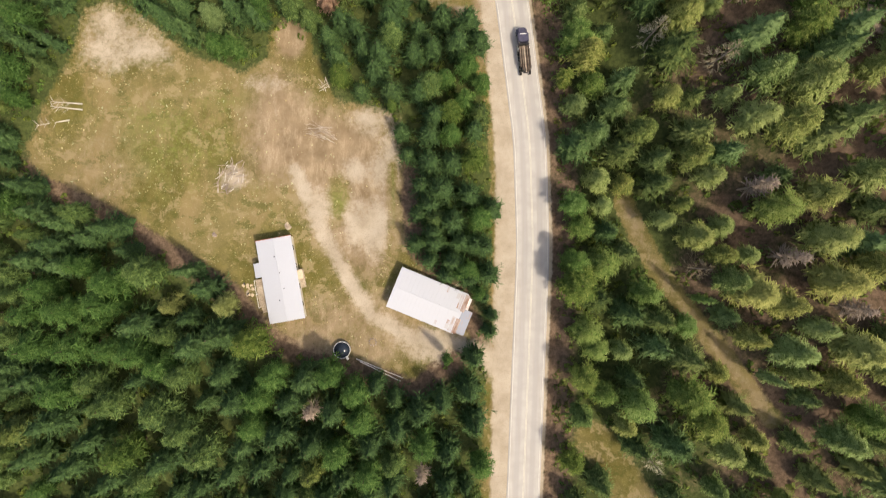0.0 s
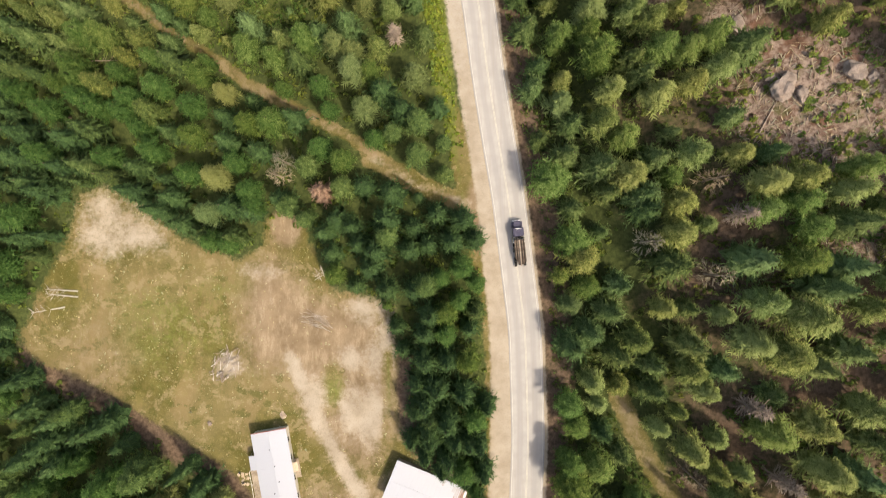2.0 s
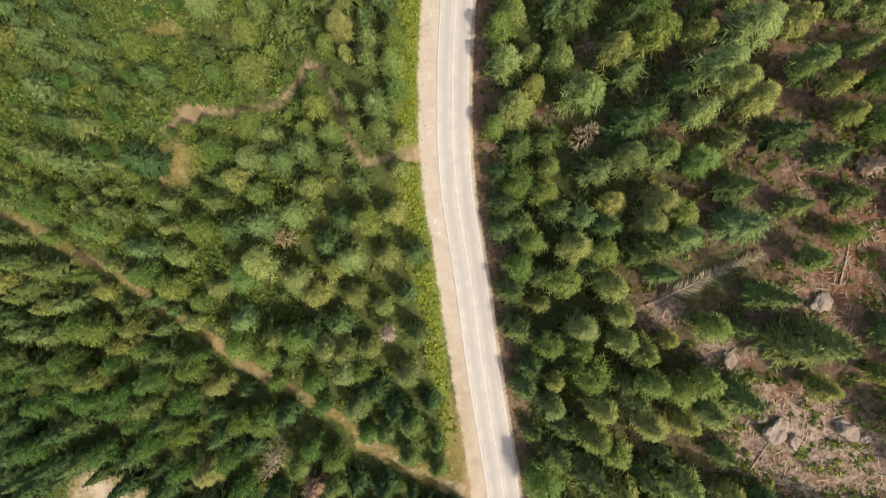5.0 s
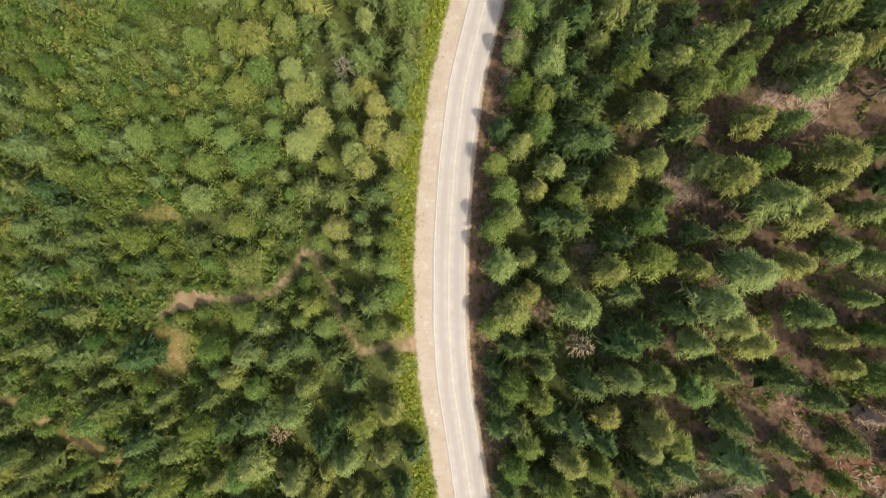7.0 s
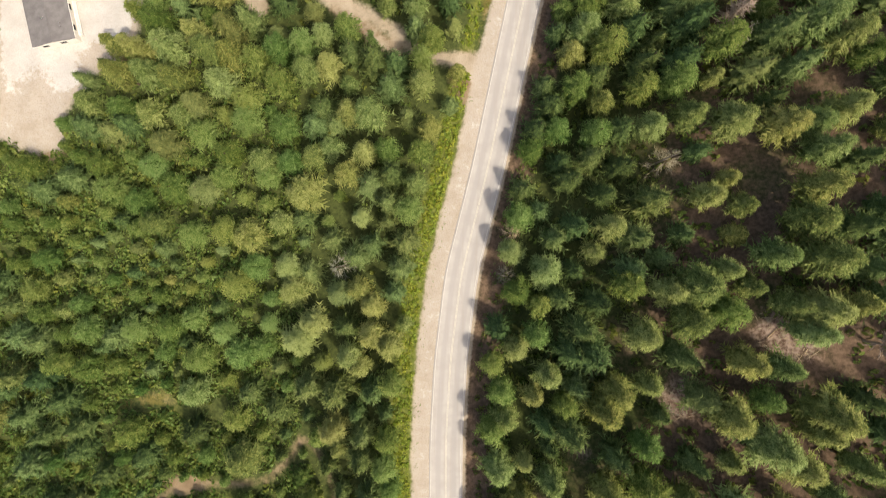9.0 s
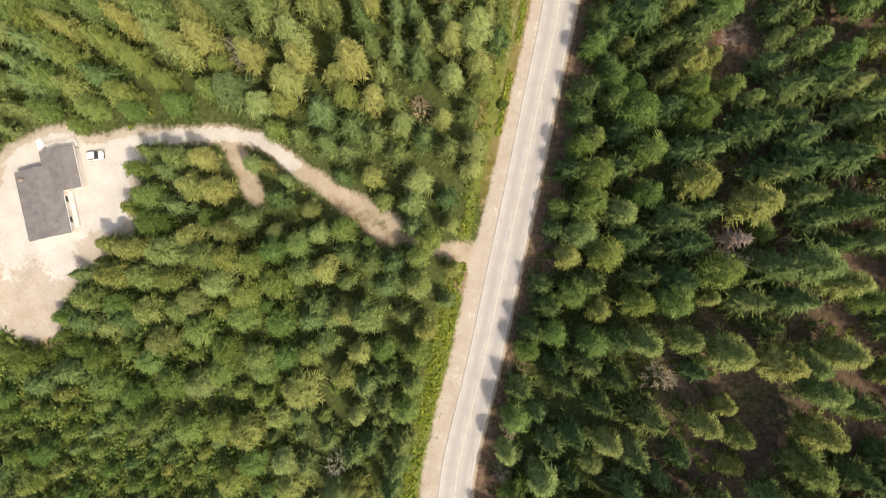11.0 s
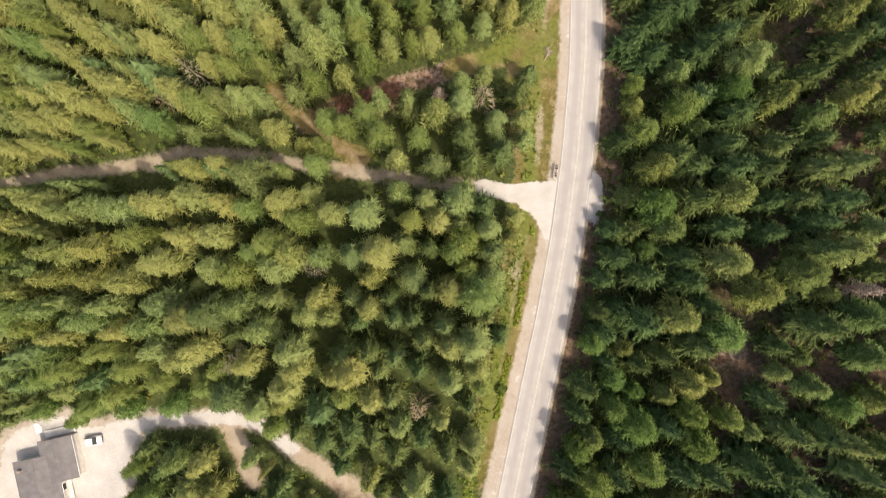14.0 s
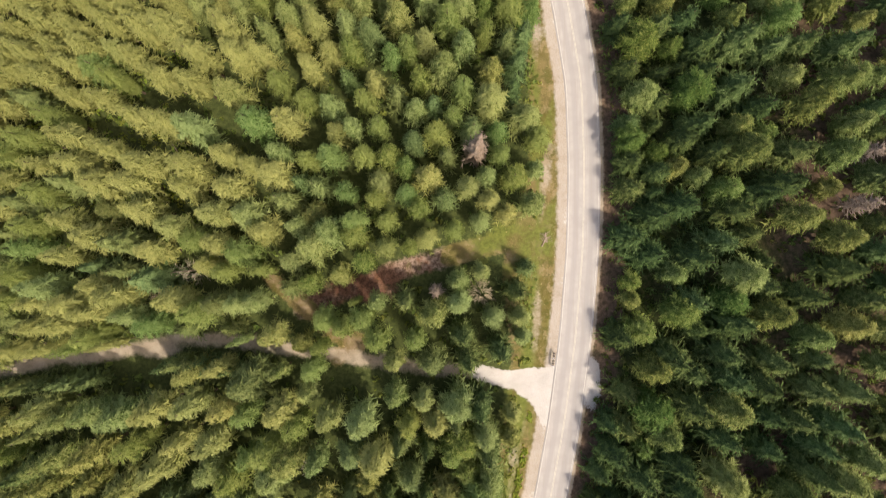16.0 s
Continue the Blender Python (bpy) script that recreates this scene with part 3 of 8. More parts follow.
# ---- ground ----
def build_ground():
    # columns that follow the road, closer together near it
    near = np.arange(-15.0, 8.0, 0.6)
    inner = np.concatenate([np.arange(-123.0, -15.0, 1.2), near, np.arange(near[-1] + 0.6, 107.0, 1.2)])
    wide = ticks(-123, 107, 1.2, 2600)
    xs = np.concatenate([wide[wide < -123.6], inner, wide[wide > inner[-1] + 0.6]])
    ys = ticks(-64, 402, 1.2, 2600)
    gx, gy = np.meshgrid(xs, ys)
    gx = gx + road_x(gy)
    gz = ground_z(gx, gy)
    far = np.maximum(np.abs(gx - 5) - 150, np.abs(gy - 170) - 270)
    gz = np.where(far > 0, gz * np.exp(-np.clip(far, 0, None) / 500), gz)
    n, k = gx.shape
    i = np.arange(n * k).reshape(n, k)
    quads = np.stack([i[:-1, :-1], i[:-1, 1:], i[1:, 1:], i[1:, :-1]], -1).reshape(-1, 4)
    me = mesh_of("ground", np.stack([gx, gy, gz], -1).reshape(-1, 3), quads, [GROUND])
    for key, value in plan_masks(gx, gy).items():
        me.attributes.new(key, "FLOAT", "POINT").data.foreach_set("value", value.astype(np.float32).ravel())
    me.polygons.foreach_set("use_smooth", np.ones(len(quads), bool))
    tagged(new("ground", me), "forest floor with a dry field, dirt trails and gravel drives", "ground", kind="structure")


def ribbon(name, offsets, heights, y0, y1, step, mat, dashes=None):
    """A strip that follows the road, at sideways offsets and heights over the land beneath the road."""
    ys = np.arange(y0, y1 + step / 2, step)
    cx = road_x(ys)
    slope = np.gradient(cx, ys)
    nx, ny = 1 / np.hypot(1, slope), -slope / np.hypot(1, slope)
    verts = np.stack([np.stack([cx + o * nx, ys + o * ny, np.full(len(ys), h)], -1) for o, h in zip(offsets, heights)], 1)
    k = len(offsets)
    i = np.arange(len(ys) * k).reshape(len(ys), k)
    quads = np.stack([i[:-1, :-1], i[:-1, 1:], i[1:, 1:], i[1:, :-1]], -1)
    if dashes:
        on = (np.arange(len(ys) - 1) * step) % dashes[0] < dashes[1]
        quads = quads[on]
    me = mesh_of(name, verts.reshape(-1, 3), quads.reshape(-1, 4), [mat])
    across = np.broadcast_to(np.array(offsets) / 3.4, (len(ys), k))
    me.attributes.new("across", "FLOAT", "POINT").data.foreach_set("value", across.astype(np.float32).ravel())
    return me


build_ground()
road_offsets = [-3.75, -3.6, -3.2, -2.4, -1.7, -0.9, 0, 0.9, 1.7, 2.4, 3.2, 3.6, 3.75]
road_heights = [-0.05] + [0.13 - 0.006 * abs(o) for o in road_offsets[1:-1]] + [-0.05]
road = tagged(new("road", ribbon("road", road_offsets, road_heights, -880, 1480, 2.0, ASPHALT)),
              "pale worn two-lane asphalt road through the forest", "road", kind="structure")
for name, o, w, mat in (("edge_line", -3.3, 0.07, WHITE_LINE), ("edge_line", 3.3, 0.07, WHITE_LINE),
                        ("centre_line", -0.11, 0.06, YELLOW_LINE), ("centre_line", 0.11, 0.06, YELLOW_LINE)):
    h = 0.137 - 0.006 * abs(o)
    part(name, ribbon(name, [o - w, o + w], [h, h], -300, 600, 2.0, mat), road)



# ---- trees ----
def kites(a, b, side, width, bend=0.0):
    """Pointed blades from a to b, as wide as width at 0.55 of their length; side: unit vectors across them."""
    mid = a + 0.55 * (b - a)
    mid[:, 2] += bend
    w = side * width[:, None]
    verts = np.stack([a, mid + w, b, mid - w], 1).reshape(-1, 3)
    return verts, np.arange(len(verts)).reshape(-1, 4)


def forks(a, b, side, width, bend=0.0):
    """Twigs that fork into two thin pointed sprays from a towards b."""
    mid = a + 0.45 * (b - a)
    mid[:, 2] += bend
    w = side * width[:, None]
    verts = np.stack([a, b + w, mid, b - w], 1).reshape(-1, 3)
    return verts, np.arange(len(verts)).reshape(-1, 4)


def unit(v):
    return v / np.maximum(np.linalg.norm(v, axis=-1, keepdims=True), 1e-9)


def spruce_tiers(seed, tiers=9, sides=12):
    """The dense inside of a spruce: drooping starlike skirts one over another, on a spire 1 m high."""
    r = np.random.RandomState(seed)
    low, top = 0.14, 0.97
    step = (top - low) / tiers
    verts = []
    for k in range(tiers):
        reach = 0.185 * (1 - k / tiers) ** 0.8 * r.uniform(0.82, 1.1) + 0.008
        turn = r.uniform(0, 6.3)
        skirt = [reach * (r.uniform(0.85, 1.25) if j % 2 else r.uniform(0.5, 0.82)) for j in range(sides)]
        for j in range(sides):
            t = turn + 2 * math.pi * j / sides
            verts.append((math.cos(t) * skirt[j], math.sin(t) * skirt[j], low + (k - 0.4) * step + r.uniform(-0.01, 0.01) - 0.06 * (skirt[j] - reach)))
        for j in range(sides):
            t = turn + 2 * math.pi * j / sides
            q = 0.42 * reach * r.uniform(0.8, 1.2) if k < tiers - 1 else 0.001
            verts.append((math.cos(t) * q, math.sin(t) * q, low + (k + 0.78) * step))
    rings = 2 * tiers
    quads = [(k * sides + j, k * sides + (j + 1) % sides, (k + 1) * sides + (j + 1) % sides, (k + 1) * sides + j)
             for k in range(rings - 1) for j in range(sides)]
    return np.array(verts), np.array(quads)


def spruce_crown(seed, levels=9, arms=8, twigs=3, droop=0.3, sparse=0.0, thin=1.0):
    """Whorls of drooping branches on a spire 1 m high and about 0.2 m in radius at its foot."""
    r = np.random.RandomState(seed)
    a, b, side, width = [], [], [], []
    rise = np.array([0, 0, 1.0])
    for level in range(levels):
        f = level / levels
        z = 0.17 + 0.80 * f
        reach = 0.205 * (1 - f) ** 0.78 + 0.012
        count = max(4, int(round(arms * (1.1 - 0.4 * f))))
        turn = r.uniform(0, 6.3)
        for k in range(count):
            if r.rand() < sparse:
                continue
            t = turn + (k + r.uniform(-0.3, 0.3)) * 2 * math.pi / count
            length = reach * r.uniform(0.7, 1.28)
            out = np.array([math.cos(t), math.sin(t), 0])
            p0 = rise * (z + 0.01) + out * 0.01
            p1 = rise * (z - droop * length + r.uniform(-0.012, 0.012)) + out * length
            s = unit(np.cross(out, rise) + rise * r.uniform(-0.5, 0.5))
            a.append(p0 + 0.35 * (p1 - p0)), b.append(p1), side.append(s), width.append(length * 0.10 * thin)
            for j in range(twigs):
                q = r.uniform(0.45, 0.95)
                base = p0 + q * (p1 - p0) + rise * 0.012
                sign = 1 if j % 2 else -1
                way = unit(out * 0.9 + sign * np.cross(rise, out) * r.uniform(0.4, 1.0) + rise * r.uniform(-0.3, 0.3))
                tip = base + way * (0.34 * length + 0.016) * r.uniform(0.7, 1.2)
                a.append(base), b.append(tip), side.append(unit(np.cross(way, rise) + rise * r.uniform(-0.7, 0.7)))
                width.append((length * 0.042 + 0.003) * thin)
    return forks(np.array(a), np.array(b), np.array(side), 1.3 * np.array(width), 0.003)


def branches(seed, low, top, radius, belly, count, spire, spray=1.0):
    """Branches all over a blunt spire, each a spine of forked sprays that grow shorter towards its tip."""
    r = np.random.RandomState(seed + 700)
    a, b, side, width = [], [], [], []
    rise = np.array([0, 0, 1.0])
    lean = r.uniform(0, 6.3)
    holes = [(r.uniform(0, 6.3), r.uniform(0.0, 0.85), r.uniform(0.35, 0.75)) for _ in range(9)]     # where boughs are missing
    for k in range(count):
        f = ((k + r.uniform(0.1, 0.9)) / count) ** 0.8
        t = k * 2.39996 + r.uniform(-0.5, 0.5)
        dome = math.sqrt(max(0.0, 1 - ((f - belly) / (1.0 - belly)) ** 2)) if f > belly else 1 - 0.35 * (belly - f)
        dome = dome * (1 - spire) + spire * (1 - f) ** 0.8
        reach = radius * dome * r.uniform(0.72, 1.26) * (1 + 0.17 * math.cos(t - lean)) + 0.012
        for turn, level, size in holes:
            apart = math.hypot(math.remainder(t - turn, 2 * math.pi), 5 * (f - level)) / size
            if apart < 1:
                reach *= 0.55 + 0.45 * apart
        z = low + (top - low) * f
        out = np.array([math.cos(t), math.sin(t), 0])
        across = np.cross(rise, out)
        p0 = rise * (z + 0.03) + out * 0.1 * reach
        p1 = rise * (z + 0.02 - reach * r.uniform(0.05, 0.4)) + out * reach
        for c, size in ((0.25, 0.62), (0.5, 0.56), (0.72, 0.46), (0.9, 0.34)):
            p = p0 + c * (p1 - p0) + rise * r.uniform(-0.004, 0.01)
            way = unit(p1 - p0 + rise * r.uniform(-0.02, 0.05) + across * reach * r.uniform(-0.6, 0.6))
            length = (reach * size + 0.014) * spray * r.uniform(0.8, 1.15)
            a.append(p - way * 0.25 * length), b.append(p + way * 0.6 * length)
            side.append(unit(across + rise * r.uniform(-0.45, 0.45))), width.append(length * r.uniform(0.46, 0.72))
    return forks(np.array(a), np.array(b), np.array(side), np.array(width), 0.006)


def stem(low, top, radius, seed):
    """The dark inside of a crown, hidden by its branches."""
    r = np.random.RandomState(seed + 40)
    sides, verts = 7, []
    for f, w in ((0.0, 0.85), (0.35, 0.8), (0.7, 0.45), (0.97, 0.06)):
        for j in range(sides):
            t = 2 * math.pi * j / sides
            q = radius * w * r.uniform(0.8, 1.15)
            verts.append((math.cos(t) * q, math.sin(t) * q, low + (top - low) * f))
    quads = [(k * sides + j, k * sides + (j + 1) % sides, (k + 1) * sides + (j + 1) % sides, (k + 1) * sides + j)
             for k in range(3) for j in range(sides)]
    return np.array(verts), np.array(quads)


def bare_crown(seed, count=120):
    """Leafless limbs with a few forks."""
    r = np.random.RandomState(seed)
    a, b, side, width = [], [], [], []
    for k in range(count):
        z = 0.25 + 0.72 * (k / count)
        t = k * 2.39996 + r.uniform(-0.4, 0.4)
        length = 0.21 * (1.05 - (z - 0.25) / 0.8) ** 0.7 * r.uniform(0.5, 1.1)
        way = unit(np.array([math.cos(t), math.sin(t), r.uniform(0.0, 0.6)]))
        p0 = np.array([0, 0, z])
        p1 = p0 + way * length
        for q0, q1, w in ((p0, p1, 0.009),
                          (p0 + 0.5 * (p1 - p0), p1 + r.normal(0, 0.03, 3), 0.006), (p0 + 0.35 * (p1 - p0), p0 + 0.75 * (p1 - p0) + r.normal(0, 0.035, 3), 0.006)):
            s = unit(np.cross(q1 - q0, r.normal(0, 1, 3)))
            a += [q0, q0]
            b += [q1, q1]
            side += [s, unit(np.cross(q1 - q0, s))]
            width += [w, w]
    return kites(np.array(a), np.array(b), np.array(side), np.array(width))


def trunk_shape(seed, foot=0.016, sides=6, top=0.93):
    """A tapered, slightly crooked trunk 1 m high, sunk a little into the ground."""
    r = np.random.RandomState(seed)
    rings, verts = (-0.04, 0.03, 0.35, 0.7, top), []
    off = np.zeros(2)
    for k, z in enumerate(rings):
        rad = foot * (1.5 if k == 0 else 1.15 - z)
        for j in range(sides):
            t = 2 * math.pi * j / sides
            verts.append((off[0] + math.cos(t) * rad, off[1] + math.sin(t) * rad, z))
        off = off + r.normal(0, 0.006, 2)
    quads = [(k * sides + j, k * sides + (j + 1) % sides, (k + 1) * sides + (j + 1) % sides, (k + 1) * sides + j)
             for k in range(len(rings) - 1) for j in range(sides)]
    return np.array(verts), np.array(quads)


def shrub_shape(seed, count=12, grain=0.37):
    r = np.random.RandomState(seed)
    d = unit(r.normal(0, 1, (count, 3)) * np.array([1, 1, 0.8]))
    d[:, 2] = np.abs(d[:, 2])
    c = d * r.uniform(0.45, 1.0, (count, 1)) * np.array([1, 1, 0.9])
    way = unit(np.cross(d, r.normal(0, 1, (count, 3))) + 0.3 * d)
    size = grain * r.uniform(0.7, 1.3, count)
    return kites(c - way * size[:, None], c + way * size[:, None], unit(np.cross(way, d) + 0.3 * r.normal(0, 1, (count, 3))), size * 0.6, 0.05)


def tuft_shape(seed, count=5):
    r = np.random.RandomState(seed)
    t = r.uniform(0, 6.3, count)
    a = np.stack([np.cos(t) * 0.1, np.sin(t) * 0.1, np.zeros(count)], -1)
    b = np.stack([np.cos(t) * r.uniform(0.4, 1, count), np.sin(t) * r.uniform(0.4, 1, count), r.uniform(0.4, 1.0, count)], -1)
    return kites(a, b, np.stack([-np.sin(t), np.cos(t), 0 * t], -1), np.full(count, 0.2))


def crown_normals(verts, quads, upright, seed):
    """Normals that follow the crown's rounded outside, with some leaf-to-leaf scatter, and the faces turned to suit them."""
    r = np.random.RandomState(seed)
    out = verts.copy()
    rad = np.hypot(out[:, 0], out[:, 1])[:, None]
    out[:, 2] = 0
    n = out / np.maximum(rad, 1e-6) * np.clip(rad / 0.09, 0, 1) + np.array([0, 0, upright]) + np.array([0, 0, 1.0]) * (verts[:, 2:] - 0.55) * 0.9
    flat = np.cross(verts[quads[:, 2]] - verts[quads[:, 0]], verts[quads[:, 3]] - verts[quads[:, 1]])
    flat = unit(flat)
    mean = unit(n[quads].mean(1))
    turned = (flat * mean).sum(1) < 0
    quads = quads.copy()
    quads[turned] = quads[turned][:, ::-1]
    flat[turned] *= -1
    blend = unit(mean * 0.36 + flat * 0.8 + r.normal(0, 0.24, flat.shape))
    normals = np.zeros_like(verts)
    normals[quads.ravel()] = np.repeat(blend, 4, 0)
    return verts, quads, normals


def crown(leaves, heart, upright, seed):
    """Leaves and the heart of a crown together, with their normals."""
    verts = np.concatenate([leaves[0], heart[0]])
    quads = np.concatenate([leaves[1], heart[1] + len(leaves[0])])
    return crown_normals(verts, quads, upright, seed)


def far_crown(seed):
    """A light crown for the woods beyond, which no one comes near."""
    return crown_normals(*spruce_tiers(seed, 3, 7), 0.3, seed)


def full_spruce(seed, **more):
    return crown(spruce_crown(seed, **more), spruce_tiers(seed), 0.18, seed)


def full_pine(seed, count=125):
    return crown(branches(seed, 0.22, 0.97, 0.184, 0.2, count, 0.6, 0.84), stem(0.22, 0.94, 0.125, seed), 0.2, seed)


def full_leafy(seed, count=126):
    return crown(branches(seed + 60, 0.2, 0.94, 0.19, 0.42, count, 0.4, 0.66), stem(0.2, 0.88, 0.135, seed), 0.2, seed)


def bare(seed, **more):
    return crown_normals(*bare_crown(seed, **more), 0.8, seed)


def thin_spruce(seed, **more):
    return crown_normals(*spruce_crown(seed, **more), 0.6, seed)


class Kind:
    """One sort of tree: several crown and trunk shapes, all 1 m high."""

    def __init__(self, name, crowns, leaf, wood, label, foot=0.016):
        self.name, self.leaf, self.wood, self.label = name, leaf, wood, label
        self.crowns = crowns
        self.trunks = [trunk_shape(k + 50, foot) for k in range(len(crowns))]
        self.meshes = [(mesh_of("trunk", *self.trunks[k], [wood], tint=np.zeros(len(self.trunks[k][0]))),
                        mesh_of("crown", c[0], c[1], [leaf], tint=np.zeros(len(c[0])), normals=c[2])) for k, c in enumerate(crowns)]

    def single(self, x, y, height, wide, turn, shape, tint=0.5):
        """A tree of its own."""
        tree = new(self.name)
        tree.empty_display_size = 0.5
        tree.matrix_basis = pose(x, y, float(ground_z(x, y)), 0, 0, turn) @ Matrix.Diagonal((height * wide, height * wide, height, 1))
        k = shape % len(self.meshes)
        part("trunk", self.meshes[k][0], tree)
        part("crown", self.meshes[k][1], tree).color = (tint, tint, tint, 1.0)
        return tagged(tree, self.label, "tree", self.name.replace("_", " ") + "s of the wood")

    def woods(self, name, rows, shapes, label, trunks=True):
        """Many trees, past counting, as one mesh. rows: x, y, height, width, turn, shape, tint."""
        V, Q, S, T, N, n = [], [], [], [], [], 0
        for k in range(len(shapes)):
            mine = rows[rows[:, 5].astype(int) % len(shapes) == k]
            if not len(mine):
                continue
            c, s = np.cos(mine[:, 4]), np.sin(mine[:, 4])
            z = ground_z(mine[:, 0], mine[:, 1])
            for (v, q, nn), slot in ((shapes[k], 0), ((*self.trunks[k], unit(self.trunks[k][0] * np.array([1, 1, 0]))), 1))[:2 if trunks else 1]:
                h, w = mine[:, 2, None], (mine[:, 2] * mine[:, 3])[:, None]
                px = (c[:, None] * v[None, :, 0] - s[:, None] * v[None, :, 1]) * w + mine[:, 0, None]
                py = (s[:, None] * v[None, :, 0] + c[:, None] * v[None, :, 1]) * w + mine[:, 1, None]
                pz = v[None, :, 2] * h + z[:, None]
                V.append(np.stack([px, py, pz], -1).reshape(-1, 3))
                N.append(np.stack([c[:, None] * nn[None, :, 0] - s[:, None] * nn[None, :, 1], s[:, None] * nn[None, :, 0] + c[:, None] * nn[None, :, 1],
                                   np.broadcast_to(nn[None, :, 2], px.shape)], -1).reshape(-1, 3))
                Q.append((q[None] + (np.arange(len(mine)) * len(v))[:, None, None]).reshape(-1, 4) + n)
                S.append(np.full(len(q) * len(mine), slot))
                T.append(np.repeat(mine[:, 6], len(v)))
                n += len(v) * len(mine)
        if V:
            me = mesh_of(name, np.concatenate(V), np.concatenate(Q), [self.leaf, self.wood], np.concatenate(S), np.concatenate(T),
                         normals=np.concatenate(N))
            tagged(new(name, me), label, "trees", kind="stuff").color = (0.0, 0.0, 0.0, 1.0)


def scatter(name, shapes, rows, mat, label, category):
    """Low growth, past counting, as one mesh. rows: x, y, radius, height, turn, shape, tint."""
    V, Q, T, n = [], [], [], 0
    for k, (v, q) in enumerate(shapes):
        mine = rows[rows[:, 5].astype(int) % len(shapes) == k]
        c, s = np.cos(mine[:, 4]), np.sin(mine[:, 4])
        px = (c[:, None] * v[None, :, 0] - s[:, None] * v[None, :, 1]) * mine[:, 2, None] + mine[:, 0, None]
        py = (s[:, None] * v[None, :, 0] + c[:, None] * v[None, :, 1]) * mine[:, 2, None] + mine[:, 1, None]
        pz = v[None, :, 2] * mine[:, 3, None] + ground_z(px, py) - 0.03
        V.append(np.stack([px, py, pz], -1).reshape(-1, 3))
        Q.append((q[None] + (np.arange(len(mine)) * len(v))[:, None, None]).reshape(-1, 4) + n)
        T.append(np.repeat(mine[:, 6], len(v)))
        n += len(v) * len(mine)
    me = mesh_of(name, np.concatenate(V), np.concatenate(Q), [mat], tint=np.concatenate(T))
    tagged(new(name, me), label, category, kind="stuff").color = (0.0, 0.0, 0.0, 1.0)


SPRUCES = Kind("spruce_tree", [full_spruce(k) for k in range(6)], SPRUCE, BARK,
               "green spruce tree with a pointed crown in the wood")
PINES = Kind("pine_tree", [full_pine(k) for k in range(6)], PINE, BARK,
             "olive green pine tree with a rounded tufted crown")
LEAFY = Kind("leafy_tree", [full_leafy(k) for k in range(6)], BROADLEAF, BARK,
             "fresh green broadleaf tree with a rounded crown")
PALE = Kind("pale_tree", [full_pine(k + 20) for k in range(3)], PALE_LEAF, GREY_WOOD,
            "pale grey-green fir tree standing among darker trees")
DEAD = Kind("dead_tree", [bare(k) for k in range(4)], GREY_WOOD, GREY_WOOD,
            "bare grey dead tree among green trees", 0.013)
FADED = Kind("dying_spruce", [thin_spruce(k + 30, sparse=0.2, thin=0.8) for k in range(3)], GREY_TWIGS, GREY_WOOD,
             "dying spruce with grey-brown needleless twigs")
RUSTY = Kind("rusty_spruce", [full_spruce(k + 40, sparse=0.1) for k in range(2)], RED_NEEDLES, BARK,
             "dead spruce with rust-red needles")


GIVEN = []       # kind, x, y, crown radius, height


def stand(kind, *trees):
    """Trees at known places: x, y, crown radius (0: usual for its height) and height."""
    for x, y, r, h in trees:
        rad = min(r, 4.5) or 0.25 * h
        if kind in (DEAD, FADED):
            rad = min(rad, 0.19 * h)
        edge = 8.4 - 0.8 * float(1 - smooth(y, 50, 80))
        if 0 < x - road_x(y) < edge:
            x = float(road_x(y)) + edge
        if -10.5 < x < -3.5 and 3 < y < 34:
            x += 2.4
        room = float(trail_room(x, y))
        if y < 14 and x < 4:
            room = room + 2.0
        if kind in (SPRUCES, PINES, LEAFY) and math.hypot(x - 11.3, y - 352.5) < 3.2:
            continue
        if room > 0.2 or h < 5:
            GIVEN.append((kind, x, y, min(rad, max(1.2, room + 0.5)), h))


# trees that can be told apart: dead and pale ones first, then the rest, each kind along the road
stand(DEAD, (-4.5, -47.3, 0, 11), (-27.6, -33.9, 0, 12), (74.9, -11.0, 0, 13), (64.7, -1.5, 0, 14), (59.7, 12.0, 0, 14), (56.1, 48.5, 0, 13), (-9.1,
      87.3, 0, 12), (77.0, 173.6, 0, 17), (58.3, 233.3, 0, 14), (79.2, 287.0, 0, 13), (-19.8, 324.2, 0, 13), (4.3, 326.6, 0, 11), (81.1, 343.5, 0,
      13), (82.6, 353.0, 0, 12))
stand(FADED, (43.7, -44.6, 0, 9), (51.3, -3.8, 0, 12), (53.6, 37.2, 0, 13), (42.3, 43.5, 0, 13), (52.6, 55.4, 0, 12), (-34.8, 58.0, 0, 11), (-33.5,
      61.1, 0, 12), (-31.9, 107.3, 0, 11), (31.0, 128.1, 0, 13), (17.4, 183.6, 0, 10), (-17.9, 185.8, 0, 13), (18.6, 192.9, 0, 10), (47.1, 206.7, 0,
      13), (59.1, 229.1, 0, 13), (0.0, 261.1, 2.3, 15), (-36.6, 271.4, 2.8, 21), (-22.6, 290.2, 0, 12), (-54.3, 325.6, 0, 10), (13.5, 326.3, 0, 13),
      (-46.5, 331.1, 2.6, 18))
stand(RUSTY, (-25.1, 54.2, 2.6, 14), (74.7, 119.3, 0, 8), (12.4, 355.5, 2.7, 29))
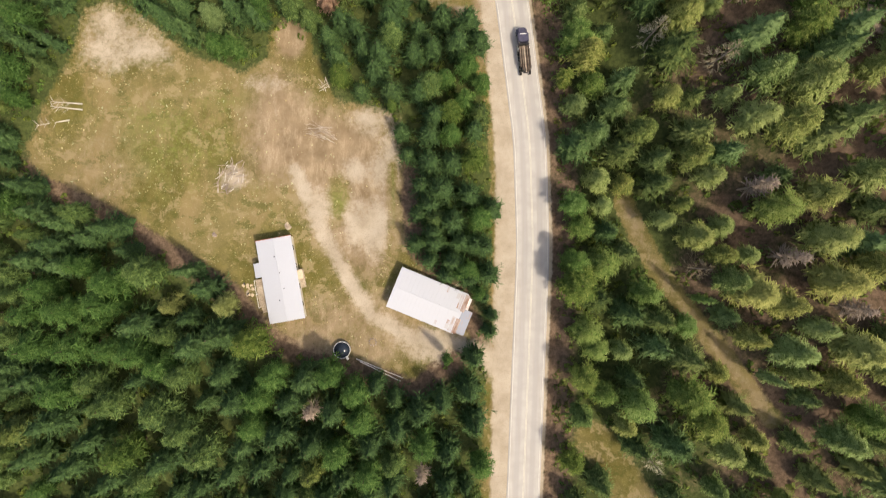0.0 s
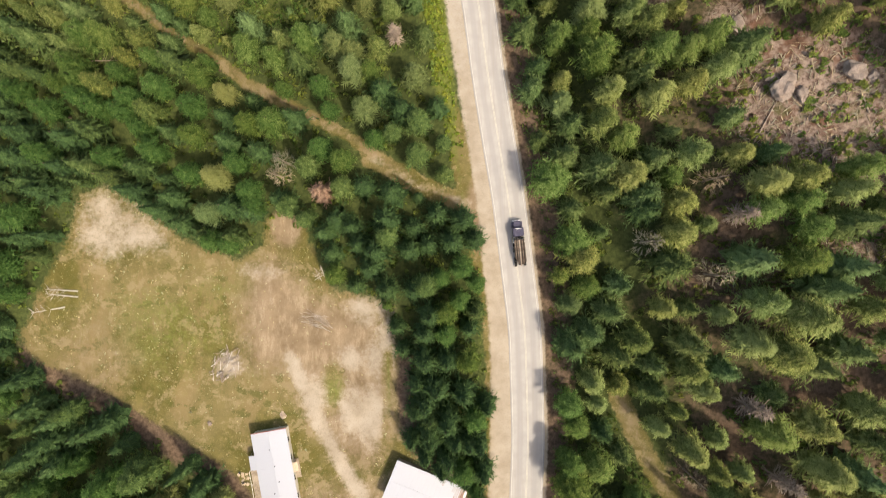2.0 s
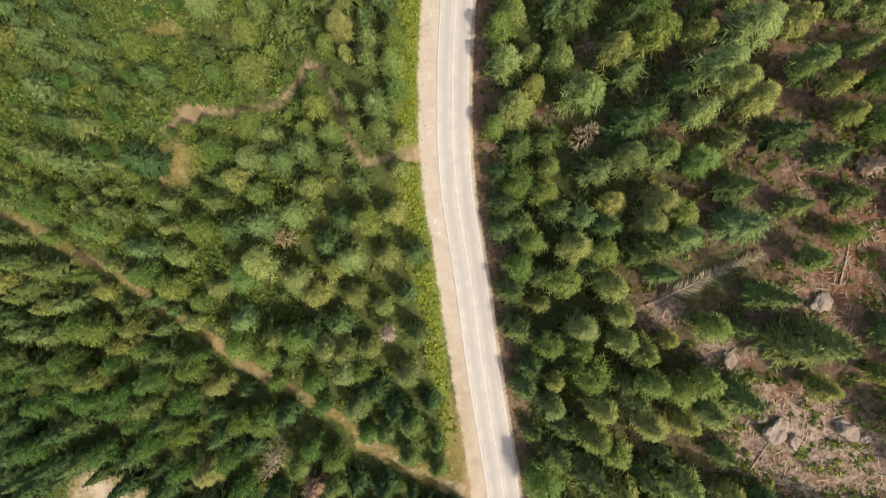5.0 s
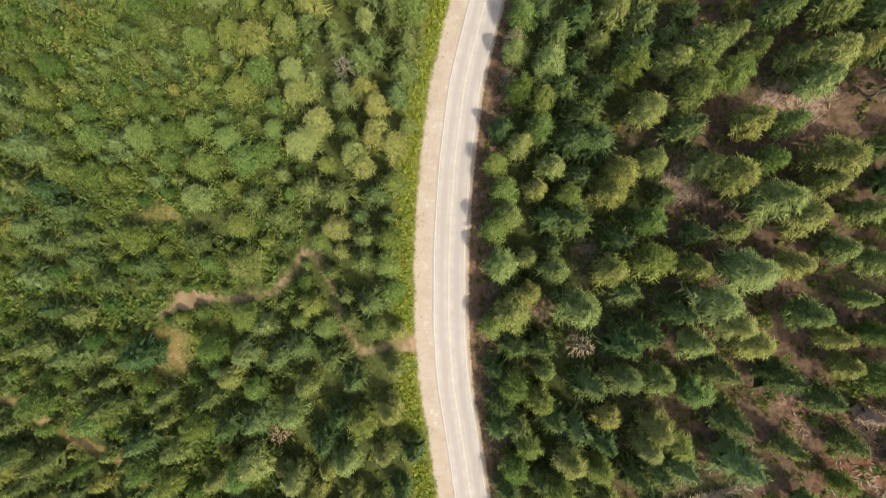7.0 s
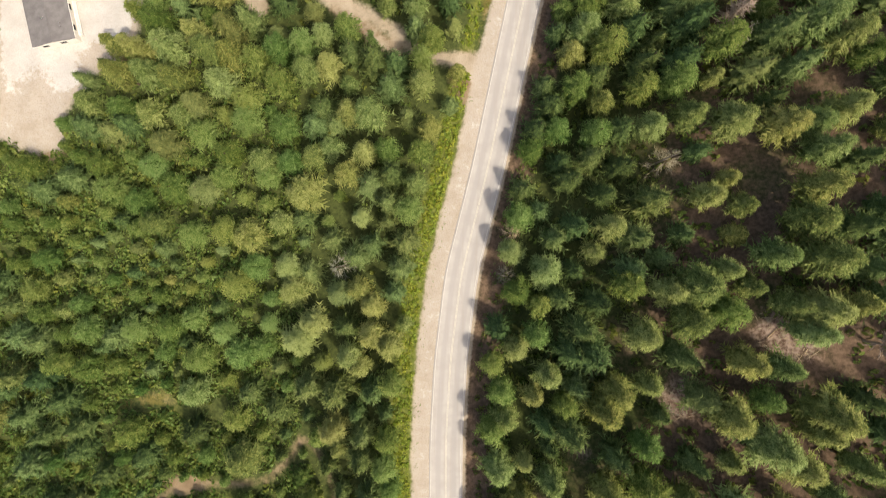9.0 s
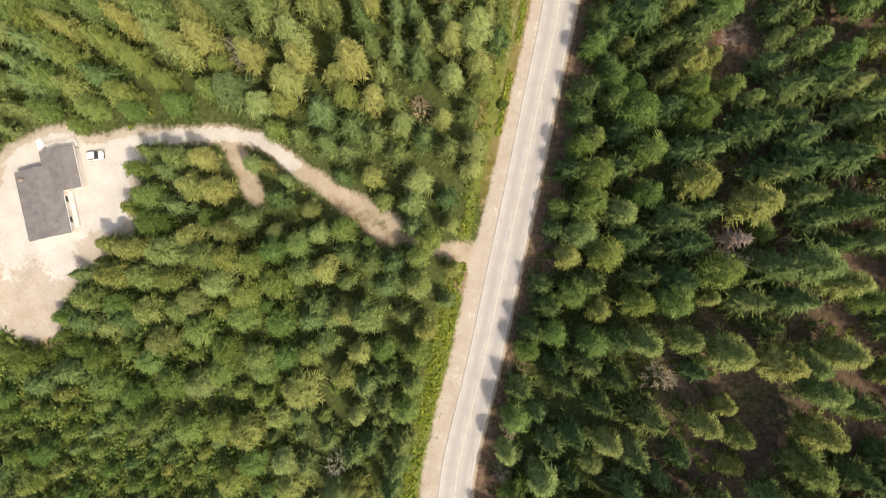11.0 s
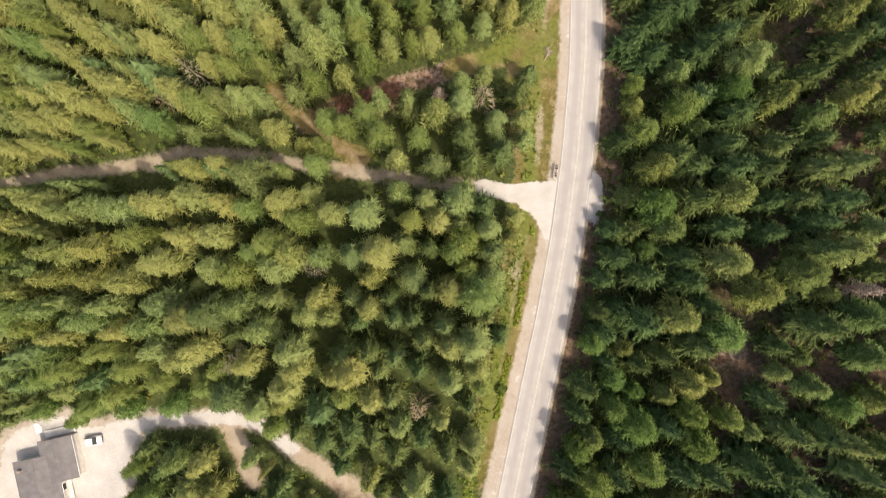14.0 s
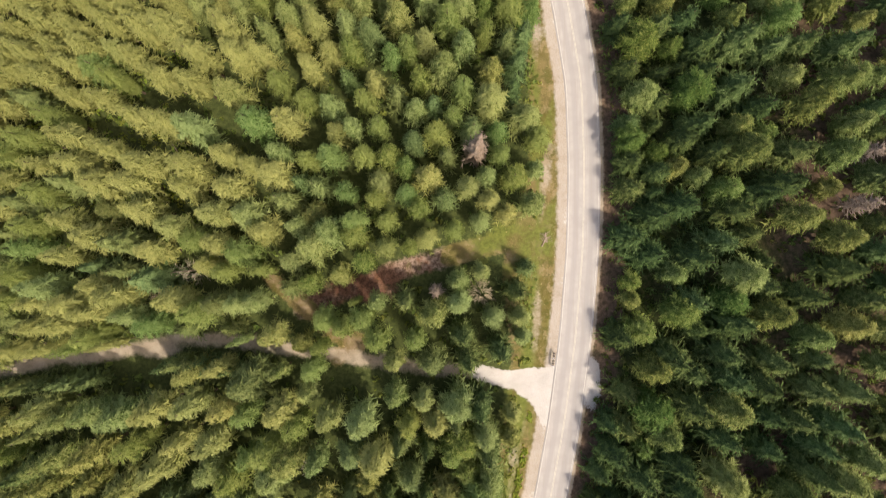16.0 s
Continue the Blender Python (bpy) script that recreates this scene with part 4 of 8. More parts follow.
stand(PALE, (-58.1, -12.2, 0, 10), (-46.6, -12.1, 0, 11), (27.9, 30.2, 0, 11), (-49.5, 49.9, 0, 12), (-47.3, 57.8, 0, 13), (-15.8, 71.9, 0, 13),
      (25.6, 72.5, 0, 12), (-45.9, 75.5, 2.4, 12), (-4.7, 78.7, 0, 12), (-17.9, 79.3, 3.5, 15), (-18.5, 83.3, 0, 13), (-21.5, 84.2, 3.3, 15), (30.0,
      89.6, 0, 15), (-15.9, 95.5, 0, 11), (-46.4, 96.7, 0, 10), (-27.2, 98.9, 3.5, 15), (-31.2, 99.8, 0, 9), (-8.8, 103.6, 0, 11), (41.5, 109.8, 0,
      13), (-61.0, 112.4, 0, 7), (42.8, 113.7, 0, 14), (37.8, 123.1, 0, 14), (-39.2, 124.6, 0, 12), (-19.0, 152.0, 3.2, 15))
stand(PALE, (51.2, 162.2, 0, 13), (-18.0, 179.8, 2.9, 13), (-44.0, 189.1, 0, 6), (-63.3, 189.4, 0, 6), (-47.8, 202.3, 3.4, 9), (-55.9, 211.8, 3.6,
      10), (-49.2, 220.9, 3.3, 9), (-31.1, 234.9, 0, 9), (-40.5, 235.4, 3.2, 15), (-23.3, 239.6, 0, 9), (11.2, 253.4, 0, 12), (-38.6, 263.7, 5.7, 17),
      (-46.1, 280.5, 5.0, 22), (-41.8, 281.7, 4.4, 22), (-50.5, 283.8, 3.9, 22), (6.7, 286.2, 0, 15), (-45.4, 286.3, 0, 12), (-0.6, 288.5, 0, 14),
      (-13.1, 292.6, 0, 14), (-33.5, 308.8, 4.4, 22), (3.3, 311.3, 0, 13), (15.9, 321.3, 0, 11), (-39.7, 324.6, 3.1, 19), (-25.1, 333.3, 2.8, 18))
stand(PALE, (-20.6, 343.0, 0, 13), (-63.9, 343.1, 0, 12), (-6.7, 349.4, 0, 14), (-0.3, 356.8, 2.8, 18), (-16.0, 359.1, 2.8, 18), (1.9, 376.7, 3.1,
      19), (-9.2, 378.9, 3.1, 19))
stand(SPRUCES, (-38.1, -45.7, 3.4, 15), (-77.8, -45.6, 3.4, 15), (-58.6, -44.6, 3.4, 15), (-86.0, -43.4, 3.4, 15), (0.7, -42.2, 3.4, 15), (-27.8,
      -41.2, 3.4, 15), (-41.6, -41.2, 3.5, 15), (-15.2, -41.0, 3.4, 15), (-73.4, -40.0, 3.4, 15), (46.2, -38.9, 3.8, 18), (-34.3, -38.5, 4.0, 17),
      (-9.5, -37.6, 3.4, 15), (6.5, -36.7, 3.2, 14), (-81.6, -36.1, 4.0, 17), (-23.2, -34.3, 3.4, 15), (-4.9, -34.2, 3.4, 15), (-32.5, -32.1, 3.5,
      15), (-0.4, -32.1, 3.2, 14), (-43.5, -31.8, 4.0, 17), (5.3, -29.8, 3.2, 14), (-14.3, -28.9, 2.9, 13), (-86.5, -27.6, 3.5, 15), (-29.0, -27.5,
      3.5, 15), (38.7, -26.8, 2.8, 16))
stand(SPRUCES, (-46.3, -26.5, 3.5, 15), (6.5, -23.1, 2.9, 13), (48.5, -21.7, 3.8, 18), (-52.6, -20.5, 4.0, 17), (43.2, -19.8, 3.3, 17), (-47.0, -18.2,
      4.0, 17), (-64.1, -16.0, 4.0, 17), (8.3, -15.2, 2.6, 12), (43.6, -14.3, 3.3, 17), (38.4, -13.3, 3.4, 17), (32.5, -10.2, 3.4, 15), (-53.7, -4.6,
      4.0, 17), (-80.2, -3.6, 3.5, 15), (-87.0, -2.4, 3.5, 15), (6.5, 1.1, 2.9, 13), (76.0, 1.2, 3.6, 18), (-2.1, 3.4, 2.9, 13), (1.9, 5.6, 3.4, 15),
      (-2.7, 9.1, 3.2, 14), (5.3, 11.4, 3.2, 14), (-0.4, 12.5, 3.4, 15), (-2.7, 18.3, 3.2, 14), (1.9, 18.4, 2.9, 13), (55.0, 18.7, 3.2, 17))
stand(SPRUCES, (37.2, 20.2, 3.4, 17), (68.9, 20.6, 3.6, 18), (28.1, 21.7, 4.0, 17), (49.8, 23.0, 3.8, 18), (73.7, 23.9, 3.5, 17), (-2.7, 24.2, 2.9,
      13), (32.2, 24.4, 3.4, 15), (6.6, 25.4, 2.6, 12), (-1.6, 28.0, 3.2, 14), (7.7, 28.9, 2.6, 12), (35.5, 29.1, 3.4, 17), (-10.8, 33.4, 2.9, 13),
      (-7.3, 33.4, 2.9, 13), (37.1, 34.7, 2.8, 16), (69.5, 35.0, 4.0, 19), (-14.3, 38.1, 2.9, 13), (72.0, 38.9, 3.5, 17), (45.7, 39.0, 4.2, 19),
      (58.2, 40.0, 4.1, 19), (-22.7, 41.0, 2.4, 12), (-13.3, 41.4, 3.2, 14), (-6.2, 41.8, 2.6, 12), (-2.2, 43.0, 2.6, 12), (-16.8, 43.1, 2.6, 12))
stand(SPRUCES, (3.0, 43.5, 3.2, 14), (7.7, 44.0, 2.6, 12), (-84.6, 44.9, 4.1, 17), (-24.4, 45.6, 2.6, 12), (-5.1, 46.6, 2.6, 12), (-18.5, 46.7, 2.6,
      12), (5.3, 48.0, 3.2, 14), (-11.0, 48.3, 3.2, 15), (-21.6, 48.4, 2.9, 13), (41.3, 49.8, 3.2, 17), (28.5, 50.6, 2.9, 13), (40.9, 52.9, 3.8, 18),
      (-4.2, 53.1, 2.9, 13), (34.8, 53.5, 2.8, 16), (-10.0, 54.2, 2.9, 13), (-84.5, 54.3, 3.5, 15), (-15.8, 55.4, 2.9, 13), (-77.7, 56.7, 3.5, 15),
      (33.7, 58.6, 3.8, 18), (27.1, 61.7, 3.4, 15), (-25.2, 69.8, 2.9, 13), (-30.8, 69.9, 3.3, 15), (-7.5, 71.3, 3.2, 15), (39.8, 75.8, 3.0, 16))
stand(SPRUCES, (18.8, 75.9, 3.2, 15), (55.7, 78.6, 3.5, 17), (37.9, 78.9, 3.0, 16), (21.2, 80.4, 2.9, 13), (-29.7, 82.1, 3.3, 15), (-57.2, 82.6, 3.3,
      15), (-33.1, 86.2, 3.5, 15), (-25.0, 87.3, 3.3, 15), (-3.0, 87.3, 2.9, 13), (-86.6, 87.3, 3.6, 16), (18.7, 88.5, 3.4, 15), (61.8, 88.5, 4.3,
      19), (66.0, 89.4, 5.1, 20), (-40.3, 89.7, 3.5, 15), (-77.9, 93.2, 3.3, 15), (-5.4, 95.5, 2.6, 12), (-67.0, 95.6, 3.3, 15), (16.0, 96.5, 3.2,
      15), (-86.1, 96.8, 3.3, 15), (59.3, 97.0, 4.3, 19), (55.0, 97.2, 3.9, 18), (23.0, 99.7, 2.8, 16), (-83.9, 100.4, 3.3, 15), (43.2, 100.6, 4.1,
      19))
stand(SPRUCES, (31.5, 101.5, 2.7, 16), (55.6, 102.2, 3.0, 16), (40.1, 104.1, 3.1, 17), (-3.0, 104.6, 2.9, 13), (-62.1, 105.0, 3.3, 15), (58.7, 105.6,
      3.8, 18), (43.4, 105.8, 3.6, 18), (-21.4, 106.3, 3.5, 15), (46.8, 107.5, 3.5, 17), (13.2, 109.3, 2.9, 13), (-42.5, 109.4, 3.5, 15), (55.5,
      109.6, 3.9, 18), (34.5, 109.7, 3.0, 16), (19.2, 110.5, 3.4, 15), (-36.6, 110.5, 3.5, 15), (30.1, 111.5, 3.5, 17), (25.7, 113.0, 3.3, 17),
      (-68.8, 113.1, 3.5, 16), (15.9, 114.7, 3.2, 15), (-77.5, 123.8, 3.6, 16), (-32.0, 124.2, 3.5, 15), (-62.2, 124.2, 4.1, 17), (-20.2, 124.3, 3.5,
      15), (-84.8, 126.1, 3.6, 16))
stand(SPRUCES, (-27.3, 126.5, 3.5, 15), (18.6, 127.1, 3.4, 15), (23.7, 127.6, 3.3, 17), (38.0, 128.8, 3.6, 18), (-35.8, 130.5, 3.4, 9), (41.6, 131.1,
      3.6, 18), (-77.5, 132.8, 3.7, 10), (46.8, 135.4, 3.5, 17), (-12.0, 136.0, 3.5, 15), (38.2, 139.1, 3.1, 17), (-70.0, 140.1, 3.4, 10), (-87.4,
      141.3, 3.7, 10), (-61.5, 143.8, 3.4, 10), (-76.0, 145.0, 3.6, 10), (-13.2, 145.1, 3.4, 15), (37.7, 148.9, 3.1, 17), (-50.3, 149.2, 3.4, 10),
      (-13.4, 149.7, 2.9, 13), (-76.3, 149.8, 3.4, 10), (-88.6, 152.3, 3.7, 10), (29.3, 152.7, 4.3, 19), (24.9, 153.5, 2.8, 16), (-32.0, 154.6, 3.4,
      9), (-80.0, 155.9, 3.4, 10))
stand(SPRUCES, (-38.1, 158.2, 3.4, 9), (-19.0, 158.8, 3.5, 15), (-11.1, 159.0, 2.9, 13), (-24.8, 160.1, 3.5, 15), (-84.9, 160.8, 3.4, 10), (33.3,
      168.4, 4.2, 19), (29.6, 168.8, 3.8, 18), (-84.3, 169.2, 3.6, 10), (48.0, 169.5, 3.5, 18), (-87.5, 170.3, 4.2, 11), (-67.4, 170.4, 3.4, 10),
      (15.9, 172.5, 3.2, 15), (-16.9, 172.9, 2.9, 13), (31.4, 173.4, 3.8, 18), (34.5, 178.8, 3.2, 17), (27.6, 179.6, 3.3, 17), (-24.8, 184.5, 3.0, 8),
      (40.4, 185.3, 3.2, 17), (-5.3, 185.5, 2.9, 13), (-14.6, 187.9, 2.9, 13), (-11.1, 190.3, 2.9, 13), (-4.1, 190.9, 3.2, 14), (-19.2, 191.4, 2.9,
      13), (41.5, 191.6, 3.2, 17))
stand(SPRUCES, (26.9, 191.6, 3.1, 16), (73.7, 193.4, 3.3, 17), (30.9, 193.8, 3.3, 17), (-25.8, 196.2, 3.3, 9), (24.2, 197.3, 2.9, 13), (44.3, 198.9,
      3.7, 18), (36.3, 200.3, 2.7, 16), (20.8, 201.9, 3.2, 15), (-82.8, 202.4, 3.6, 10), (-11.3, 203.0, 3.5, 15), (30.1, 203.7, 3.3, 17), (-76.6,
      204.8, 3.6, 10), (75.0, 204.9, 2.9, 16), (-6.8, 205.4, 3.2, 15), (39.2, 205.6, 3.3, 17), (28.3, 207.3, 2.8, 16), (34.4, 208.1, 3.1, 16), (39.4,
      213.2, 3.3, 17), (22.4, 214.4, 3.4, 15), (-67.4, 214.9, 3.4, 9), (-73.2, 216.1, 3.4, 9), (-23.7, 216.5, 3.3, 9), (-64.2, 216.6, 3.6, 10),
      (-19.1, 216.7, 3.0, 8))
stand(SPRUCES, (27.1, 219.5, 3.4, 15), (-21.8, 219.8, 3.3, 9), (60.6, 221.9, 3.5, 18), (67.3, 222.3, 3.5, 17), (25.1, 223.8, 2.9, 13), (-7.1, 223.9,
      3.2, 14), (35.3, 224.5, 3.3, 17), (50.1, 225.4, 3.7, 18), (44.0, 226.0, 3.2, 17), (64.1, 228.2, 4.4, 20), (-6.0, 228.5, 3.2, 14), (-10.3, 228.7,
      4.0, 17), (-15.1, 230.8, 3.2, 14), (51.8, 232.7, 4.2, 19), (42.1, 233.5, 3.8, 18), (28.7, 235.3, 2.6, 12), (49.8, 236.9, 6.3, 20), (70.8, 237.0,
      3.4, 17), (-37.0, 237.7, 3.2, 15), (75.6, 239.0, 3.8, 18), (68.8, 240.9, 3.9, 18), (-30.3, 242.3, 2.9, 13), (64.7, 245.0, 3.5, 18), (68.2,
      246.8, 4.0, 19))
stand(SPRUCES, (75.3, 247.6, 3.9, 18), (40.7, 247.7, 3.3, 17), (31.8, 248.0, 3.2, 15), (-53.5, 248.1, 2.9, 13), (52.1, 250.6, 3.2, 17), (56.3, 251.4,
      3.7, 18), (-4.8, 251.4, 3.2, 14), (69.6, 251.8, 3.5, 17), (-15.4, 252.2, 2.6, 12), (-19.8, 253.8, 2.9, 13), (62.4, 254.0, 4.5, 20), (67.3,
      254.9, 3.5, 17), (-9.4, 254.9, 3.2, 14), (0.9, 254.9, 2.9, 13), (77.5, 255.3, 3.4, 17), (41.9, 255.4, 3.1, 16), (-13.9, 257.1, 3.4, 15), (49.5,
      259.3, 3.2, 17), (76.0, 260.3, 3.4, 17), (-20.7, 260.4, 3.4, 15), (68.1, 260.9, 3.5, 17), (72.4, 261.3, 3.9, 18), (-6.0, 263.0, 2.9, 13), (35.6,
      265.0, 3.4, 15))
stand(SPRUCES, (-81.7, 266.3, 3.2, 14), (-8.3, 268.8, 2.9, 13), (-0.1, 269.9, 3.1, 19), (-15.7, 272.3, 3.1, 19), (-4.6, 272.3, 2.8, 18), (49.3, 272.8,
      3.3, 17), (-10.1, 273.3, 3.1, 19), (-79.1, 273.3, 3.1, 19), (55.4, 275.4, 3.7, 18), (1.0, 275.7, 2.8, 18), (38.9, 276.5, 3.2, 15), (-12.4,
      279.2, 2.8, 18), (45.9, 279.4, 4.9, 20), (-4.6, 280.1, 2.8, 18), (-1.2, 280.1, 2.8, 18), (72.7, 280.5, 4.9, 20), (35.8, 281.0, 2.9, 13), (42.0,
      281.2, 3.4, 15), (56.4, 282.8, 3.7, 18), (-30.0, 284.3, 3.4, 20), (-13.4, 284.5, 3.1, 19), (-5.7, 284.6, 2.8, 18), (2.1, 285.7, 2.8, 18), (37.0,
      287.9, 2.9, 13))
stand(SPRUCES, (53.5, 288.1, 4.3, 19), (46.1, 289.1, 4.4, 20), (52.7, 292.4, 4.3, 19), (41.7, 292.5, 4.0, 17), (73.7, 294.2, 4.0, 19), (2.4, 294.7,
      2.8, 18), (-3.1, 295.8, 3.1, 19), (-77.6, 298.0, 3.1, 19), (44.3, 298.2, 3.4, 15), (39.3, 298.3, 2.9, 13), (60.2, 298.6, 3.7, 18), (74.3, 299.2,
      3.5, 17), (77.5, 303.0, 3.5, 17), (71.7, 303.4, 3.1, 16), (67.6, 303.6, 3.1, 16), (55.4, 304.0, 4.8, 20), (44.3, 305.0, 3.4, 15), (74.4, 309.2,
      3.5, 17), (65.8, 309.6, 4.6, 20), (79.1, 309.8, 3.5, 17), (62.0, 310.0, 4.2, 19), (55.3, 310.7, 3.8, 18), (10.8, 312.3, 3.4, 20), (52.2, 312.9,
      4.4, 19))
stand(SPRUCES, (68.3, 313.8, 3.6, 18), (60.8, 314.6, 3.7, 18), (17.4, 314.6, 3.3, 20), (42.5, 316.6, 3.2, 15), (9.7, 317.8, 3.4, 20), (-79.7, 319.5,
      2.8, 18), (62.7, 320.9, 4.2, 19), (56.2, 324.7, 3.8, 18), (-2.0, 324.8, 3.1, 19), (73.5, 326.5, 3.5, 18), (20.8, 326.7, 3.1, 19), (78.3, 331.7,
      3.9, 18), (56.8, 333.4, 4.3, 19), (48.9, 334.4, 3.9, 17), (60.7, 336.6, 3.8, 18), (-59.2, 336.7, 3.9, 22), (43.6, 337.8, 4.0, 17), (49.9, 342.3,
      3.9, 17), (63.1, 342.9, 3.7, 18), (54.4, 344.3, 3.9, 18), (-26.9, 345.5, 3.4, 20), (67.1, 345.9, 3.6, 18), (70.0, 347.7, 4.1, 19), (44.0, 348.1,
      3.4, 15))
stand(SPRUCES, (72.1, 353.8, 3.6, 18), (41.7, 353.8, 3.4, 15), (6.4, 354.6, 2.8, 18), (60.1, 354.9, 3.3, 17), (54.7, 357.5, 3.3, 17), (57.1, 360.4,
      3.8, 18), (42.2, 362.1, 2.9, 13), (66.9, 362.7, 3.2, 17), (50.3, 366.0, 3.4, 15), (62.7, 366.9, 4.2, 19), (-3.7, 366.9, 2.8, 18), (19.8, 368.0,
      2.8, 18), (-13.8, 370.3, 2.8, 18), (79.7, 372.8, 3.5, 17), (42.9, 373.2, 3.4, 15), (20.8, 373.3, 3.1, 19), (68.4, 373.8, 3.1, 17), (73.2, 374.1,
      3.1, 16), (63.0, 375.8, 5.2, 20), (57.8, 376.3, 3.8, 18), (18.6, 377.7, 3.1, 19), (21.9, 378.8, 3.1, 19), (-30.2, 379.9, 3.1, 19), (49.7, 381.1,
      3.4, 17))
stand(SPRUCES, (54.5, 381.5, 3.3, 17), (41.9, 382.5, 3.2, 15))
stand(PINES, (-10.8, -45.0, 2.9, 13), (-48.9, -41.8, 4.0, 17), (54.7, -38.8, 3.3, 17), (-53.5, -37.3, 4.0, 17), (-58.2, -32.9, 4.6, 17), (-68.5,
      -31.8, 4.0, 17), (-72.8, -27.7, 3.5, 15), (-54.3, -26.4, 3.5, 15), (62.2, -24.7, 2.7, 16), (66.8, -23.4, 2.7, 15), (79.8, -21.7, 3.1, 17),
      (65.0, -18.9, 3.7, 18), (74.7, -18.4, 4.2, 19), (58.8, -17.2, 3.3, 17), (69.5, -14.7, 2.7, 15), (64.3, -10.5, 3.2, 17), (58.7, -8.3, 4.3, 19),
      (55.7, -6.4, 3.3, 17), (71.0, -5.9, 4.6, 20), (-61.8, -4.6, 4.0, 17), (77.1, -2.9, 3.6, 18), (54.1, -1.1, 2.7, 16), (70.1, 2.2, 4.1, 19), (49.7,
      2.2, 3.3, 17))
stand(PINES, (49.3, 18.5, 3.3, 17), (63.4, 22.8, 4.6, 20), (40.2, 23.6, 3.3, 17), (58.8, 24.4, 3.7, 18), (66.2, 30.0, 4.5, 20), (75.8, 32.0, 3.0, 16),
      (-19.0, 32.4, 2.9, 13), (60.0, 32.8, 3.6, 18), (-2.7, 34.3, 3.2, 14), (30.1, 40.2, 3.9, 17), (-10.8, 45.0, 2.9, 13), (-28.1, 48.2, 2.4, 12),
      (-31.9, 51.2, 2.9, 13), (71.0, 52.4, 2.9, 16), (59.4, 53.9, 3.5, 17), (64.1, 54.6, 3.5, 17), (37.9, 56.2, 3.8, 18), (-4.7, 62.3, 2.9, 13),
      (-4.1, 69.0, 3.2, 14), (41.7, 71.6, 3.2, 17), (47.1, 73.0, 3.1, 16), (34.2, 73.3, 3.3, 17), (51.3, 75.3, 3.1, 16), (40.5, 85.3, 3.2, 17))
stand(PINES, (37.2, 87.4, 3.2, 17), (36.7, 92.7, 3.2, 17), (-23.9, 95.4, 3.3, 15), (34.9, 98.0, 3.7, 18), (-20.5, 101.3, 2.9, 13), (-36.3, 102.3, 4.0,
      17), (62.4, 102.7, 3.3, 17), (-16.7, 103.4, 3.5, 15), (-54.1, 103.9, 3.0, 14), (28.6, 105.7, 3.8, 18), (-7.6, 112.7, 2.9, 13), (48.8, 130.4,
      3.0, 16), (56.5, 131.1, 3.4, 17), (68.0, 132.5, 2.3, 15), (53.8, 133.9, 3.9, 18), (17.3, 134.0, 4.5, 17), (30.1, 135.8, 4.8, 20), (64.1, 136.2,
      3.3, 17), (51.8, 137.8, 4.4, 19), (20.7, 138.5, 2.8, 16), (72.1, 139.1, 1.9, 13), (25.7, 143.0, 3.3, 17), (35.2, 143.2, 3.7, 18), (56.1, 143.6,
      5.7, 20))
stand(PINES, (-39.0, 143.8, 4.8, 11), (15.2, 144.0, 4.0, 17), (63.8, 152.9, 3.7, 18), (72.8, 153.7, 2.7, 16), (17.0, 154.2, 3.4, 15), (60.1, 155.7,
      6.1, 20), (35.2, 157.8, 3.7, 18), (-50.1, 158.2, 3.6, 10), (67.8, 158.5, 2.8, 16), (54.3, 159.8, 4.3, 19), (67.7, 161.8, 4.5, 20), (37.1, 161.9,
      3.7, 18), (25.4, 163.9, 3.1, 16), (-13.4, 164.8, 2.9, 13), (-15.6, 167.0, 3.2, 15), (62.2, 168.9, 2.9, 16), (19.3, 169.0, 3.2, 15), (-7.5,
      169.2, 3.2, 14), (57.1, 169.6, 3.4, 17), (-26.7, 169.8, 4.2, 11), (-10.9, 171.4, 3.5, 15), (41.7, 173.0, 3.6, 18), (-22.6, 173.9, 3.2, 15),
      (65.9, 175.5, 3.3, 17))
stand(PINES, (48.6, 176.6, 4.0, 19), (-11.1, 177.5, 2.9, 13), (66.8, 179.5, 4.2, 19), (63.3, 180.0, 2.9, 16), (71.7, 180.4, 2.8, 16), (-28.1, 180.6,
      3.6, 10), (-13.4, 181.0, 2.9, 13), (45.5, 181.4, 3.6, 18), (50.0, 182.7, 5.0, 20), (24.5, 185.0, 3.9, 18), (54.8, 185.5, 2.5, 15), (-29.4,
      185.5, 3.3, 9), (68.6, 187.8, 4.2, 19), (61.7, 188.2, 3.4, 17), (-37.3, 192.3, 4.2, 11), (66.1, 194.4, 4.3, 19), (-30.8, 195.3, 3.0, 8), (52.6,
      199.2, 3.1, 16), (68.5, 200.1, 3.8, 18), (-25.9, 201.0, 4.7, 11), (-16.0, 205.4, 3.2, 15), (70.2, 207.0, 3.4, 17), (-34.4, 208.2, 3.6, 10),
      (-23.8, 209.4, 3.3, 9))
